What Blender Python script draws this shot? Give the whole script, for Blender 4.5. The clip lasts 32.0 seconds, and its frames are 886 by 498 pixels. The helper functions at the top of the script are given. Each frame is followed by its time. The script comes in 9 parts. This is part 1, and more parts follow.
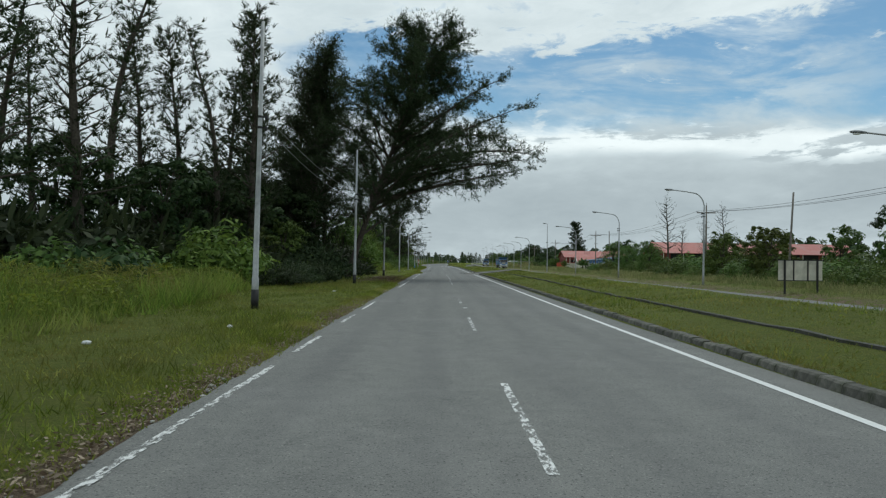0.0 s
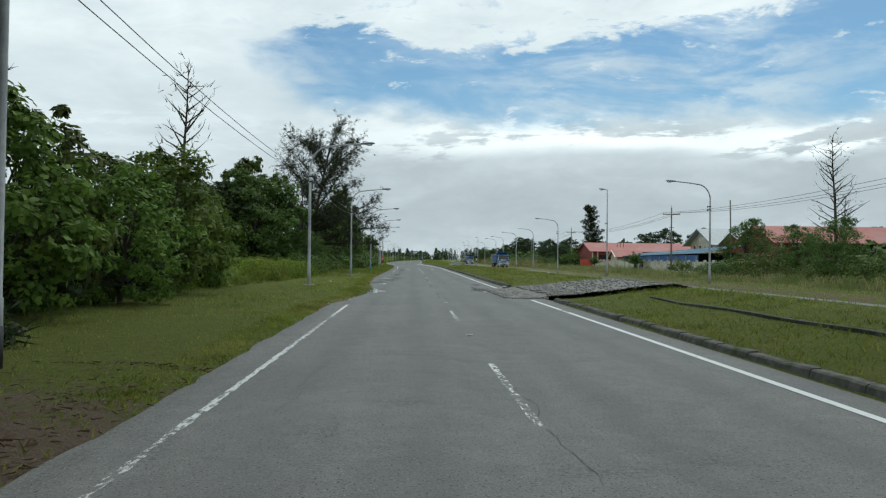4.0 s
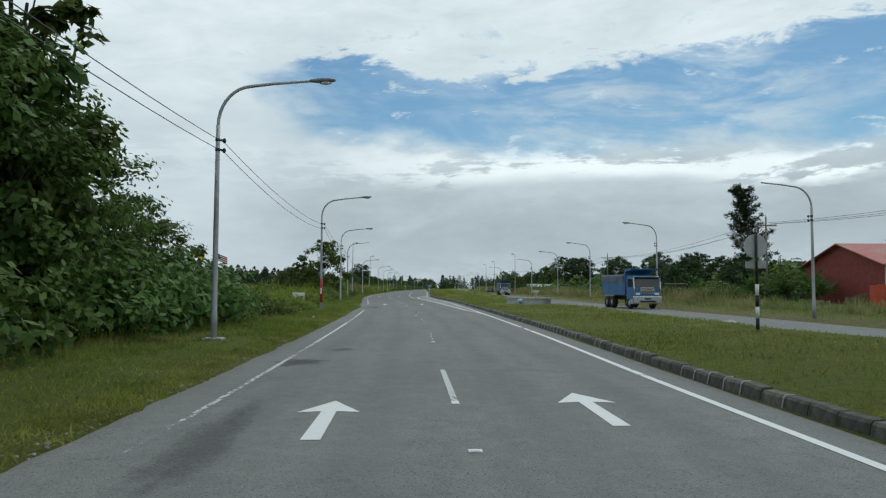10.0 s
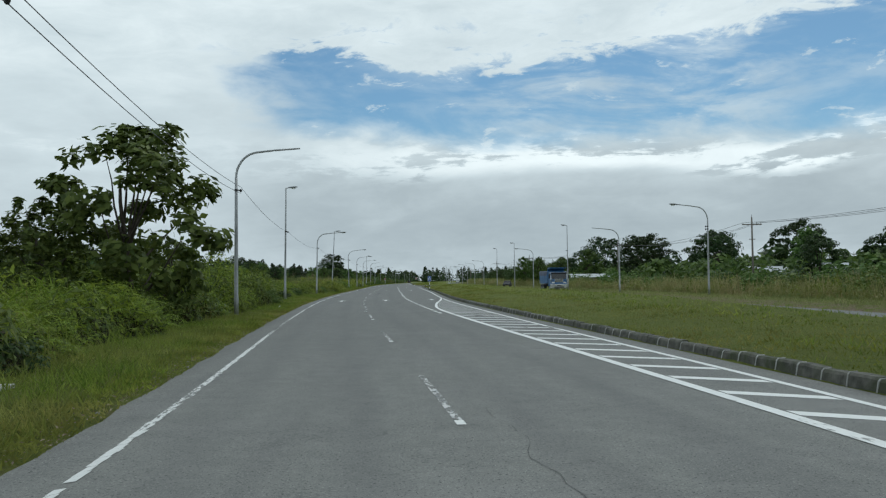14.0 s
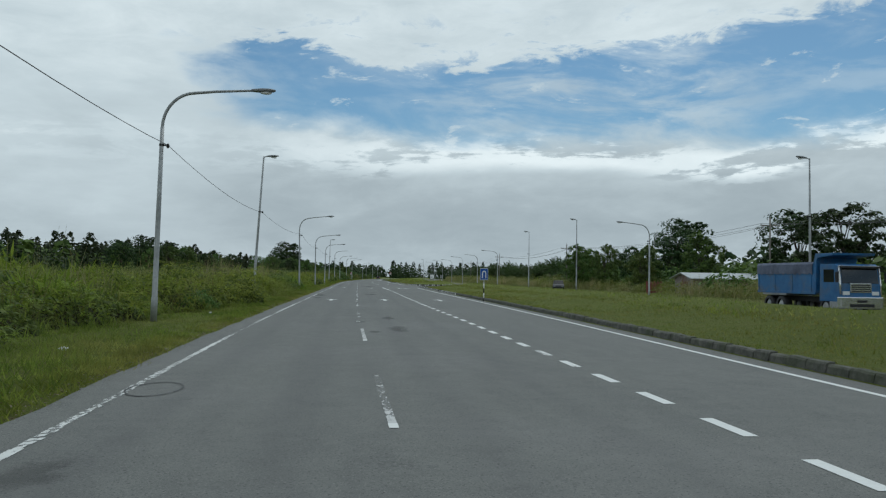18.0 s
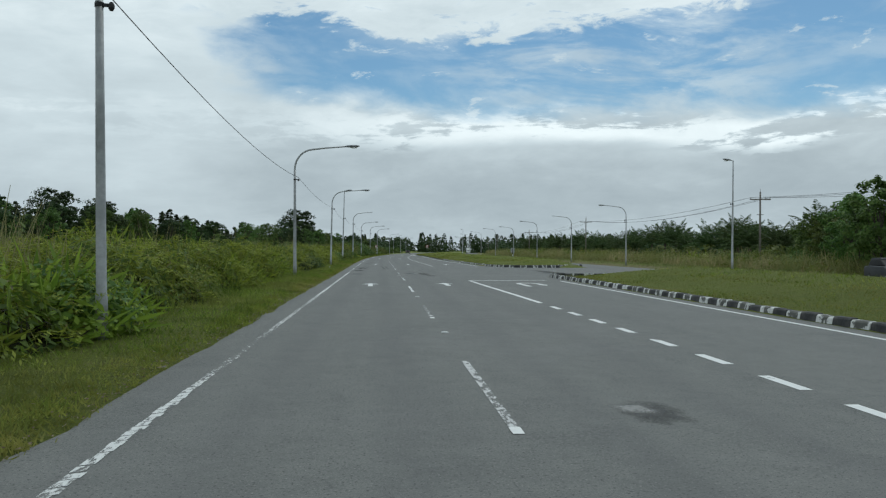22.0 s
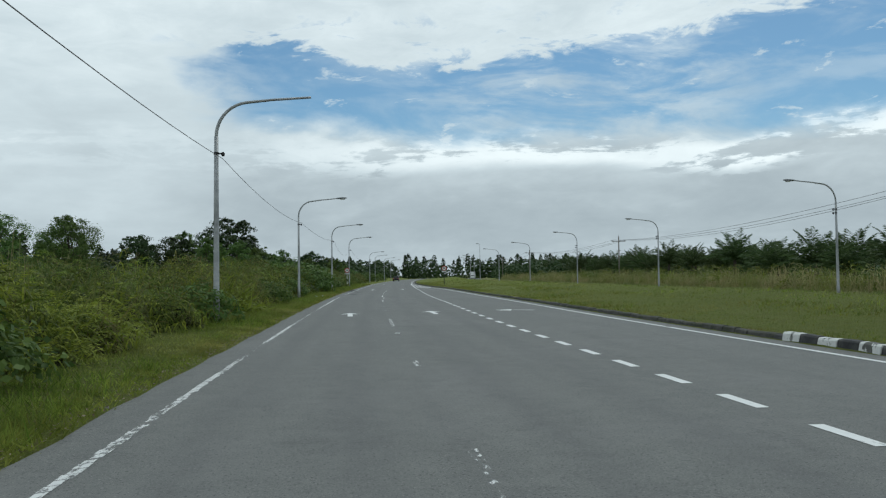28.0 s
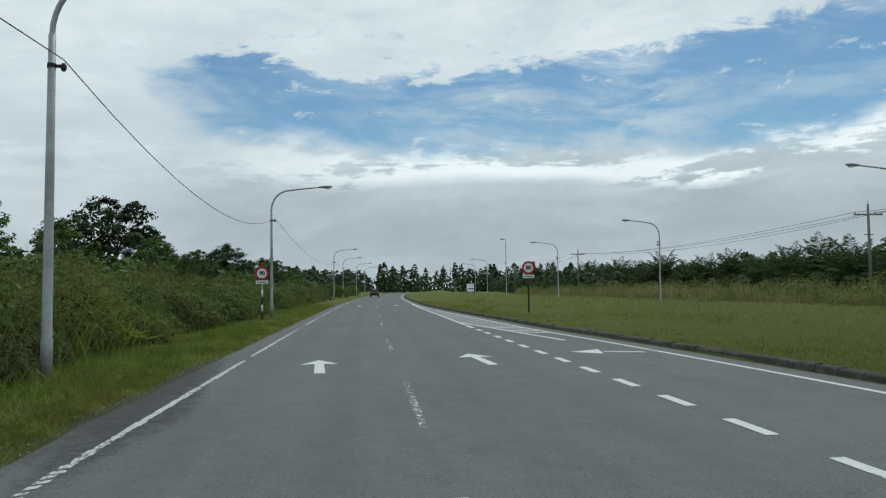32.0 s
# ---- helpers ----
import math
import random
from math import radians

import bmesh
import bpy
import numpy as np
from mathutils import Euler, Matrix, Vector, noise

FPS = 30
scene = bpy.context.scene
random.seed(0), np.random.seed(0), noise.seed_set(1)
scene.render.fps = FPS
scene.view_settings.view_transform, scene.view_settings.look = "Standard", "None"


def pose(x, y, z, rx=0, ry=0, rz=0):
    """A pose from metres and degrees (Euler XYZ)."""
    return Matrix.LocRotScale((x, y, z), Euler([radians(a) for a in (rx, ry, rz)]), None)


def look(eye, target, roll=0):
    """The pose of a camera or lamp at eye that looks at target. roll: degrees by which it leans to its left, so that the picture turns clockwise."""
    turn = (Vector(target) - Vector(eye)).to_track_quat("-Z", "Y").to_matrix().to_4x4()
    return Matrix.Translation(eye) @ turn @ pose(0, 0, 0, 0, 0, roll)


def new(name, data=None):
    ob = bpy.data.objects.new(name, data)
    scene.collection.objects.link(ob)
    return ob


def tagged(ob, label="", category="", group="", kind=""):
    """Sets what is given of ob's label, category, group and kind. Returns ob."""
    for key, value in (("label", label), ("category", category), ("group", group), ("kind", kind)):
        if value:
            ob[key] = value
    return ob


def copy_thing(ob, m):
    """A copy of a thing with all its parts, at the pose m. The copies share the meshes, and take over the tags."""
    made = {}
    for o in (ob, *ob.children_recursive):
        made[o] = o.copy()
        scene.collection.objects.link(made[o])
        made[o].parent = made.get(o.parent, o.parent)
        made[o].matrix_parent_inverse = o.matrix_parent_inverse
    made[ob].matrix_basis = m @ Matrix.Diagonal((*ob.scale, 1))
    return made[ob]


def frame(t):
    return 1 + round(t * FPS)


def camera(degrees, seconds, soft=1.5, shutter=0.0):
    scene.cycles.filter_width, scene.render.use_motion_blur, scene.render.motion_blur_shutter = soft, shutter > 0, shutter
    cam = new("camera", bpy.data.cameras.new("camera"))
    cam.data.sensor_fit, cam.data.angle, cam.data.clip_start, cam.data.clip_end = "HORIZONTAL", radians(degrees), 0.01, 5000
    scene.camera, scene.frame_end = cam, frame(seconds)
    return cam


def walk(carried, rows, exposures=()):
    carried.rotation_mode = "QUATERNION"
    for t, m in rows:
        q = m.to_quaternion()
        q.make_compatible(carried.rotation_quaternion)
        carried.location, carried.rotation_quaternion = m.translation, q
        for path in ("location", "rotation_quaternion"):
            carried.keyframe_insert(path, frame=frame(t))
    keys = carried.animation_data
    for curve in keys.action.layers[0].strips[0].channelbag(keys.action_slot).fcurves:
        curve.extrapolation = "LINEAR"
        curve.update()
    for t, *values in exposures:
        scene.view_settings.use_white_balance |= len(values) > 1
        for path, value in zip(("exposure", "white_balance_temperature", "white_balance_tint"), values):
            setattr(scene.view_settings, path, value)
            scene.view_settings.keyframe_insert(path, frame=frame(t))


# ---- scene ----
cam = camera(61.0, 32.0, 1.25)
PATH = [
    (0, (0.009, -0.054, 1.646), (0.198, 19.942, 1.985), 0.82),
    (0.5, (0.047, 8.762, 1.639), (0.330, 28.759, 1.815), 1.16),
    (1, (0.007, 17.555, 1.627), (0.384, 37.551, 1.666), 1.02),
    (1.5, (-0.069, 26.339, 1.633), (0.358, 46.334, 1.826), 0.34),
    (2, (-0.119, 35.217, 1.640), (0.406, 55.207, 1.996), 0.02),
    (2.5, (-0.135, 44.111, 1.626), (0.527, 64.097, 1.915), 0.27),
    (3, (-0.106, 53.071, 1.627), (0.836, 73.049, 1.769), 0.32),
    (3.5, (-0.064, 61.923, 1.639), (0.932, 81.897, 1.866), 0.47),
    (5.5, (0.561, 97.027, 1.622), (1.150, 117.016, 1.927), 1.24),
    (6, (0.618, 105.150, 1.624), (1.167, 125.137, 2.067), 0.74),
    (6.5, (0.737, 113.516, 1.627), (1.301, 133.505, 1.973), -0.17),
    (7, (0.891, 121.954, 1.637), (1.516, 141.944, 1.733), -0.35),
    (7.5, (1.028, 130.378, 1.633), (1.541, 150.370, 1.867), 0.16),
    (8, (1.139, 139.056, 1.624), (1.539, 159.044, 2.187), 0.36),
    (8.5, (1.201, 147.922, 1.628), (1.552, 167.907, 2.297), 0.07),
    (9, (1.234, 156.717, 1.630), (1.635, 176.701, 2.328), -0.39),
    (9.5, (1.268, 165.541, 1.636), (2.032, 185.504, 2.585), -0.16),
    (10, (1.301, 174.442, 1.649), (2.138, 194.399, 2.668), 0.07),
    (10.5, (1.312, 183.474, 1.650), (2.083, 203.423, 2.848), -0.04),
    (11, (1.299, 192.654, 1.646), (1.917, 212.617, 2.694), 0.37),
    (11.5, (1.175, 201.772, 1.640), (1.901, 221.728, 2.752), -0.08),
    (12, (0.923, 210.870, 1.620), (1.871, 230.822, 2.623), -0.45),
    (12.5, (0.625, 220.161, 1.626), (1.774, 240.110, 2.466), -0.42),
    (13, (0.300, 229.473, 1.631), (1.510, 249.417, 2.512), -0.17),
    (13.5, (-0.127, 238.811, 1.629), (1.182, 258.752, 2.438), -0.26),
    (15.5, (-2.296, 274.584, 1.601), (-0.231, 294.443, 2.750), -1.83),
    (16, (-2.666, 283.232, 1.611), (-0.100, 303.024, 2.907), -1.33),
    (16.5, (-2.986, 291.966, 1.630), (-0.029, 311.700, 2.968), -0.95),
    (17, (-3.152, 300.805, 1.631), (-0.131, 320.528, 3.001), -0.73),
    (17.5, (-3.281, 309.516, 1.640), (-0.426, 329.275, 2.825), 0.12),
    (18, (-3.400, 318.043, 1.653), (-0.913, 337.874, 2.396), 0.88),
    (18.5, (-3.512, 326.289, 1.645), (-1.190, 346.153, 1.826), 1.44),
    (19, (-3.621, 334.451, 1.642), (-1.472, 354.335, 1.603), 0.90),
    (19.5, (-3.679, 342.585, 1.628), (-1.752, 362.492, 1.574), 1.08),
    (20, (-3.717, 350.788, 1.607), (-1.847, 370.700, 1.772), 1.26),
    (20.5, (-3.737, 359.193, 1.610), (-1.962, 379.113, 1.817), 0.93),
    (21, (-3.732, 367.648, 1.606), (-1.792, 387.554, 1.675), 0.27),
    (21.5, (-3.845, 376.144, 1.602), (-1.688, 396.027, 1.590), -0.20),
    (22, (-3.862, 384.744, 1.645), (-1.953, 404.653, 1.673), 0.48),
    (22.5, (-3.818, 393.328, 1.639), (-2.273, 413.264, 2.056), 0.84),
    (23, (-3.750, 401.934, 1.636), (-2.246, 421.875, 1.947), 1.17),
    (23.5, (-3.653, 410.423, 1.641), (-1.928, 430.345, 2.003), 0.93),
    (24, (-3.568, 419.036, 1.643), (-1.690, 438.945, 2.001), 0.43),
    (24.5, (-3.464, 427.796, 1.629), (-1.092, 447.653, 1.873), 0.85),
    (25, (-3.278, 436.553, 1.605), (-0.528, 456.363, 1.724), 1.44),
    (25.5, (-3.164, 445.252, 1.616), (-0.389, 465.056, 1.904), 2.08),
    (26, (-3.010, 453.885, 1.626), (-0.605, 473.732, 2.201), 1.57),
    (26.5, (-2.826, 462.355, 1.636), (-0.511, 482.212, 2.219), 1.04),
    (28.5, (-2.224, 497.759, 1.630), (0.361, 517.576, 2.406), -0.90),
    (29, (-2.003, 506.896, 1.627), (0.593, 526.709, 2.465), -0.56),
    (29.5, (-1.741, 515.951, 1.618), (0.993, 535.751, 2.297), -0.58),
    (30, (-1.435, 524.999, 1.633), (1.660, 544.746, 2.323), -0.37),
    (30.5, (-1.034, 534.230, 1.633), (2.188, 553.951, 2.470), 0.06),
    (31, (-0.560, 543.463, 1.634), (2.595, 563.187, 2.625), -0.20),
    (31.5, (-0.009, 552.664, 1.629), (3.229, 572.375, 2.632), -0.52),
    (32, (0.558, 561.849, 1.634), (3.907, 581.540, 2.677), -0.64),
]
walk(cam, [(t, look(eye, target, roll)) for t, eye, target, roll in PATH], [(0, 0.06, 6210, 3), (1, 0.34, 6300, 3), (2.2, 0.3, 6220, 3), (3, 0.28, 6230, 3), (6, 0.1, 6170, 3), (9, 0.06, 6110, 3), (17.2, 0.03, 6090, 3), (18.1, -0.1, 6050, 3), (19.2, 0.04, 6090, 3), (28, 0.05, 6090, 3), (30, -0.03, 6090, 3), (32, 0.0, 6090, 3)])

# ---- world, sun ----
world = bpy.data.worlds.new("cloudy_sky")
scene.world = world
world.use_nodes = True
WN = world.node_tree
SUN_EL, SUN_AZ = radians(58), radians(25)


def mth(tree, op, a, b=0.0, c=0.0, clamp=False):
    n = tree.nodes.new("ShaderNodeMath")
    n.operation, n.use_clamp = op, clamp
    for i, v in enumerate((a, b, c)):
        if isinstance(v, (int, float)):
            n.inputs[i].default_value = v
        else:
            tree.links.new(v, n.inputs[i])
    return n.outputs[0]


def mixc(tree, fac, a, b):
    n = tree.nodes.new("ShaderNodeMix")
    n.data_type = "RGBA"
    for sock, v in ((n.inputs[0], fac), (n.inputs[6], a), (n.inputs[7], b)):
        if isinstance(v, (int, float)):
            sock.default_value = v
        elif isinstance(v, tuple):
            sock.default_value = (*v, 1)
        else:
            tree.links.new(v, sock)
    return n.outputs[2]


def ramp(tree, fac, stops):
    n = tree.nodes.new("ShaderNodeValToRGB")
    els = n.color_ramp.elements
    while len(els) < len(stops):
        els.new(0.5)
    for e, (p, v) in zip(els, stops):
        e.position = p
        e.color = (*v, 1) if isinstance(v, tuple) else (v, v, v, 1)
    tree.links.new(fac, n.inputs[0])
    return n.outputs[0]


def noise_tex(tree, vec, scale, detail=4.0, rough=0.55, dist=0.0):
    n = tree.nodes.new("ShaderNodeTexNoise")
    n.inputs["Scale"].default_value, n.inputs["Detail"].default_value = scale, detail
    n.inputs["Roughness"].default_value, n.inputs["Distortion"].default_value = rough, dist
    if vec is not None:
        tree.links.new(vec, n.inputs["Vector"])
    return n.outputs[0]


def make_sky():
    t = WN
    bg = t.nodes["Background"]
    sky = t.nodes.new("ShaderNodeTexSky")
    sky.sky_type, sky.sun_disc = "NISHITA", False
    sky.sun_elevation, sky.sun_rotation = SUN_EL, SUN_AZ
    sky.air_density, sky.dust_density, sky.ozone_density = 1.0, 0.6, 2.0
    geo = t.nodes.new("ShaderNodeTexCoord").outputs["Generated"]
    sep = t.nodes.new("ShaderNodeSeparateXYZ")
    t.links.new(geo, sep.inputs[0])
    x, y, z = sep.outputs
    az = mth(t, "MULTIPLY", mth(t, "ARCTAN2", x, y), 57.2958)
    el = mth(t, "MULTIPLY", mth(t, "ARCSINE", z), 57.2958)
    add, sub = (lambda a, b: mth(t, "ADD", a, b)), (lambda a, b: mth(t, "SUBTRACT", a, b))
    mul = lambda a, b, clamp=False: mth(t, "MULTIPLY", a, b, clamp=clamp)
    dev = lambda n, k: mul(sub(n, .5), k)

    def vec(kx, ky, shear=0.0, z0=0.0):
        c = t.nodes.new("ShaderNodeCombineXYZ")
        t.links.new(add(mul(az, kx), mul(el, shear)), c.inputs[0])
        t.links.new(mul(el, ky), c.inputs[1])
        c.inputs[2].default_value = z0
        return c.outputs[0]

    def smooth(v, lo, hi):
        n = t.nodes.new("ShaderNodeMapRange")
        n.interpolation_type = "SMOOTHSTEP"
        n.inputs[1].default_value, n.inputs[2].default_value = lo, hi
        t.links.new(v, n.inputs[0])
        return n.outputs[0]

    # noises by angle: broad masses, lumps, ragged edges, thin streaks
    big = noise_tex(t, vec(.055, .13), 1.0, 3, 0.5, 0.2)
    mid = noise_tex(t, vec(.15, .36, 0, 3.0), 1.0, 7, 0.56, 0.25)
    rag = noise_tex(t, vec(.22, .62, -.12, 7.0), 1.0, 10, 0.66, 0.5)
    fine = noise_tex(t, vec(.6, 1.5, 0, 9.0), 1.0, 5, 0.6, 0.3)
    wisp = noise_tex(t, vec(.10, .34, .10, 5.0), 1.0, 7, 0.60, 0.6)
    row = noise_tex(t, vec(.085, .55, -.05, 2.0), 1.0, 9, 0.64, 0.45)
    a01 = mth(t, "DIVIDE", add(az, 60.0), 120.0, clamp=True)
    by_az = lambda lo, span, rows: add(mul(ramp(t, a01, [((a + 60) / 120, (d - lo) / span) for a, d in rows]), span), lo)
    # undersides of the high sheet and tops of the low bank, in degrees above the horizon
    sheet_low = by_az(12, 12, [(-60, 15), (-13, 16.4), (-5, 17.4), (1, 15.6), (5, 15.2), (9, 16.0), (17, 16.6), (25, 17.2), (37, 18.6), (60, 16)])
    bank_top = by_az(6, 18, [(-60, 14), (-20, 13), (-12, 11.5), (-5, 10.8), (5, 10.2), (14, 10.3), (24, 10.2), (30, 9.7), (37, 9.9), (60, 15)])
    under = smooth(sub(add(sheet_low, add(dev(rag, 5.6), dev(fine, 1.4))), el), -.4, .5)
    over = smooth(sub(el, add(bank_top, add(dev(mid, 3.4), dev(big, 1.6)))), -.5, 1.3)
    right = smooth(add(az, add(dev(mid, 15.0), add(dev(big, 8.0), dev(rag, 5.0)))), -13.5, -6.5)
    thin = mul(smooth(add(wisp, dev(fine, .12)), .40, .66), by_az(0, 1, [(-60, .2), (-12, .55), (-4, .25), (4, .3), (11, .85), (26, .9), (31, .45), (60, .4)]))
    scrap = smooth(add(rag, dev(fine, .25)), .60, .68)
    blue = mul(mul(mul(under, over), right), mul(sub(1.0, mul(thin, .72)), sub(1.0, mul(scrap, .55))))
    # holes in the sheet near the top, and blue gaps high above
    hole = mul(mul(smooth(rag, .55, .66), .40), smooth(sub(19.5, el), -1.0, 1.5))
    hole = mul(hole, mul(smooth(sub(el, sheet_low), -.5, .5), smooth(az, -14.0, -6.0)))
    gaps = mul(smooth(el, 24.0, 34.0), mul(smooth(mid, .46, .60), .75))
    blue = mth(t, "MAXIMUM", mth(t, "MAXIMUM", blue, hole), gaps)
    # grey deck, pale below the blue, hazy at the horizon; a paler mass to the left
    rise = ramp(t, mth(t, "DIVIDE", el, 14.0, clamp=True), [(0.0, .47), (.10, .38), (.26, .29), (.45, .33), (.60, .46), (.75, .60), (1.0, .62)])
    body = add(rise, add(dev(big, .34), add(dev(mid, .46), add(dev(rag, .24), dev(fine, .06)))))
    left = sub(1.0, smooth(add(az, dev(mid, 10.0)), -17.0, -3.0))
    pale = add(ramp(t, mth(t, "DIVIDE", el, 20.0, clamp=True), [(0.0, .46), (.2, .42), (.36, .56), (.6, .66), (1.0, .78)]), add(dev(big, .45), add(dev(mid, .36), add(dev(row, .18), dev(rag, .16)))))
    body = add(mul(body, sub(1.0, left)), mul(pale, left))
    # sunlit broken tops
    mean = by_az(6, 6, [(-60, 9.2), (-4, 9.0), (4, 9.1), (12, 9.5), (20, 9.3), (24, 8.5), (29, 8.3), (34, 9.4), (38, 10.1), (60, 9)])
    near = mth(t, "DIVIDE", mth(t, "ABSOLUTE", sub(el, add(mean, dev(mid, 1.6)))), 1.9)
    near = sub(1.0, smooth(near, .25, 1.0))
    where = by_az(0, 1, [(-60, .25), (-10, .1), (-5, .3), (2, .65), (12, .85), (22, .8), (25, .75), (31, 1.0), (42, 1.0), (60, .4)])
    tops = mul(mul(near, where), smooth(add(row, add(dev(fine, .30), dev(rag, .35))), .43, .53))
    body = add(mul(body, sub(1.0, tops)), mul(tops, add(1.0, dev(rag, .30))))
    top = add(.69, add(dev(big, .30), add(dev(mid, .30), dev(rag, .30))))
    up = smooth(sub(el, sheet_low), -2.2, -.4)
    br = add(mul(body, sub(1.0, up)), mul(top, up))
    col = ramp(t, br, [(0.02, (0.33, 0.37, 0.40)), (0.32, (0.445, 0.488, 0.515)), (0.62, (0.63, 0.68, 0.705)), (0.92, (0.90, 0.93, 0.935))])
    skyc = t.nodes.new("ShaderNodeMix")
    skyc.data_type, skyc.blend_type = "RGBA", "MULTIPLY"
    skyc.inputs[0].default_value = 1.0
    t.links.new(sky.outputs[0], skyc.inputs[6])
    skyc.inputs[7].default_value = (0.060, 0.074, 0.076, 1)
    t.links.new(mixc(t, blue, col, skyc.outputs[2]), bg.inputs[0])
    bg.inputs[1].default_value = 1.0


make_sky()
sun = new("sun", bpy.data.lights.new("sun", "SUN"))
sun.data.energy, sun.data.angle, sun.data.color = 1.0, radians(14), (1.0, 0.96, 0.90)
sun.matrix_world = look((0, 0, 60), (-math.sin(SUN_AZ) * math.cos(SUN_EL) * 50, -math.cos(SUN_AZ) * math.cos(SUN_EL) * 50, 60 - math.sin(SUN_EL) * 50))


# ---- materials ----
def principled(name):
    m = bpy.data.materials.new(name)
    m.use_nodes = True
    return m, m.node_tree, m.node_tree.nodes["Principled BSDF"]


def surface(name, a, b, scale=4.0, rough=0.8, metal=0.0, bump=0.0, bump_scale=60.0, c=None, cscale=0.6, rand=0.0, spec=0.35):
    """Two colours mixed by fine noise, a third by coarse stains, small relief."""
    m, t, p = principled(name)
    pos = t.nodes.new("ShaderNodeTexCoord").outputs["Object"]
    col = mixc(t, ramp(t, noise_tex(t, pos, scale, 6, 0.65), [(0.3, 0.0), (0.7, 1.0)]), a, b)
    if c is not None:
        col = mixc(t, ramp(t, noise_tex(t, pos, cscale, 4, 0.6, 0.4), [(0.48, 0.0), (0.68, 1.0)]), col, c)
    if rand:
        oi = t.nodes.new("ShaderNodeObjectInfo").outputs["Random"]
        hsv = t.nodes.new("ShaderNodeHueSaturation")
        t.links.new(mth(t, "ADD", mth(t, "MULTIPLY", oi, 2 * rand), 1 - rand), hsv.inputs["Value"])
        t.links.new(col, hsv.inputs["Color"])
        col = hsv.outputs[0]
    t.links.new(col, p.inputs["Base Color"])
    p.inputs["Roughness"].default_value, p.inputs["Metallic"].default_value = rough, metal
    p.inputs["Specular IOR Level"].default_value = spec
    if bump:
        bn = t.nodes.new("ShaderNodeBump")
        bn.inputs["Strength"].default_value, bn.inputs["Distance"].default_value = bump, 0.02
        t.links.new(noise_tex(t, pos, bump_scale, 5, 0.7), bn.inputs["Height"])
        t.links.new(bn.outputs[0], p.inputs["Normal"])
    return m


def leafy(name, a, b, c=None, trans=0.35, rough=0.55, patch=0.0):
    """Leaves and blades: each island its own tint, some light through them."""
    m, t, p = principled(name)
    rnd = t.nodes.new("ShaderNodeNewGeometry").outputs["Random Per Island"]
    pos = t.nodes.new("ShaderNodeTexCoord").outputs["Object"]
    col = mixc(t, rnd, a, b)
    if c is not None:
        col = mixc(t, ramp(t, noise_tex(t, pos, 0.22, 4, 0.6), [(0.45, 0.0), (0.62, 1.0)]), col, c)
    if patch:
        col = mixc(t, mth(t, "MULTIPLY", ramp(t, noise_tex(t, pos, 0.85, 5, 0.65, 0.5), [(0.40, 1.0), (0.58, 0.0)]), patch), col, tuple(.42 * v for v in a))
    oi = t.nodes.new("ShaderNodeObjectInfo").outputs["Random"]
    hsv = t.nodes.new("ShaderNodeHueSaturation")
    t.links.new(mth(t, "ADD", mth(t, "MULTIPLY", oi, 0.4), 0.8), hsv.inputs["Value"])
    t.links.new(mth(t, "ADD", mth(t, "MULTIPLY", oi, 0.03), 0.485), hsv.inputs["Hue"])
    t.links.new(col, hsv.inputs["Color"])
    col = hsv.outputs[0]
    t.links.new(col, p.inputs["Base Color"])
    p.inputs["Roughness"].default_value, p.inputs["Specular IOR Level"].default_value = rough, 0.12
    tr = t.nodes.new("ShaderNodeBsdfTranslucent")
    t.links.new(col, tr.inputs[0])
    mx = t.nodes.new("ShaderNodeMixShader")
    mx.inputs[0].default_value = trans
    t.links.new(p.outputs[0], mx.inputs[1])
    t.links.new(tr.outputs[0], mx.inputs[2])
    t.links.new(mx.outputs[0], t.nodes["Material Output"].inputs[0])
    return m


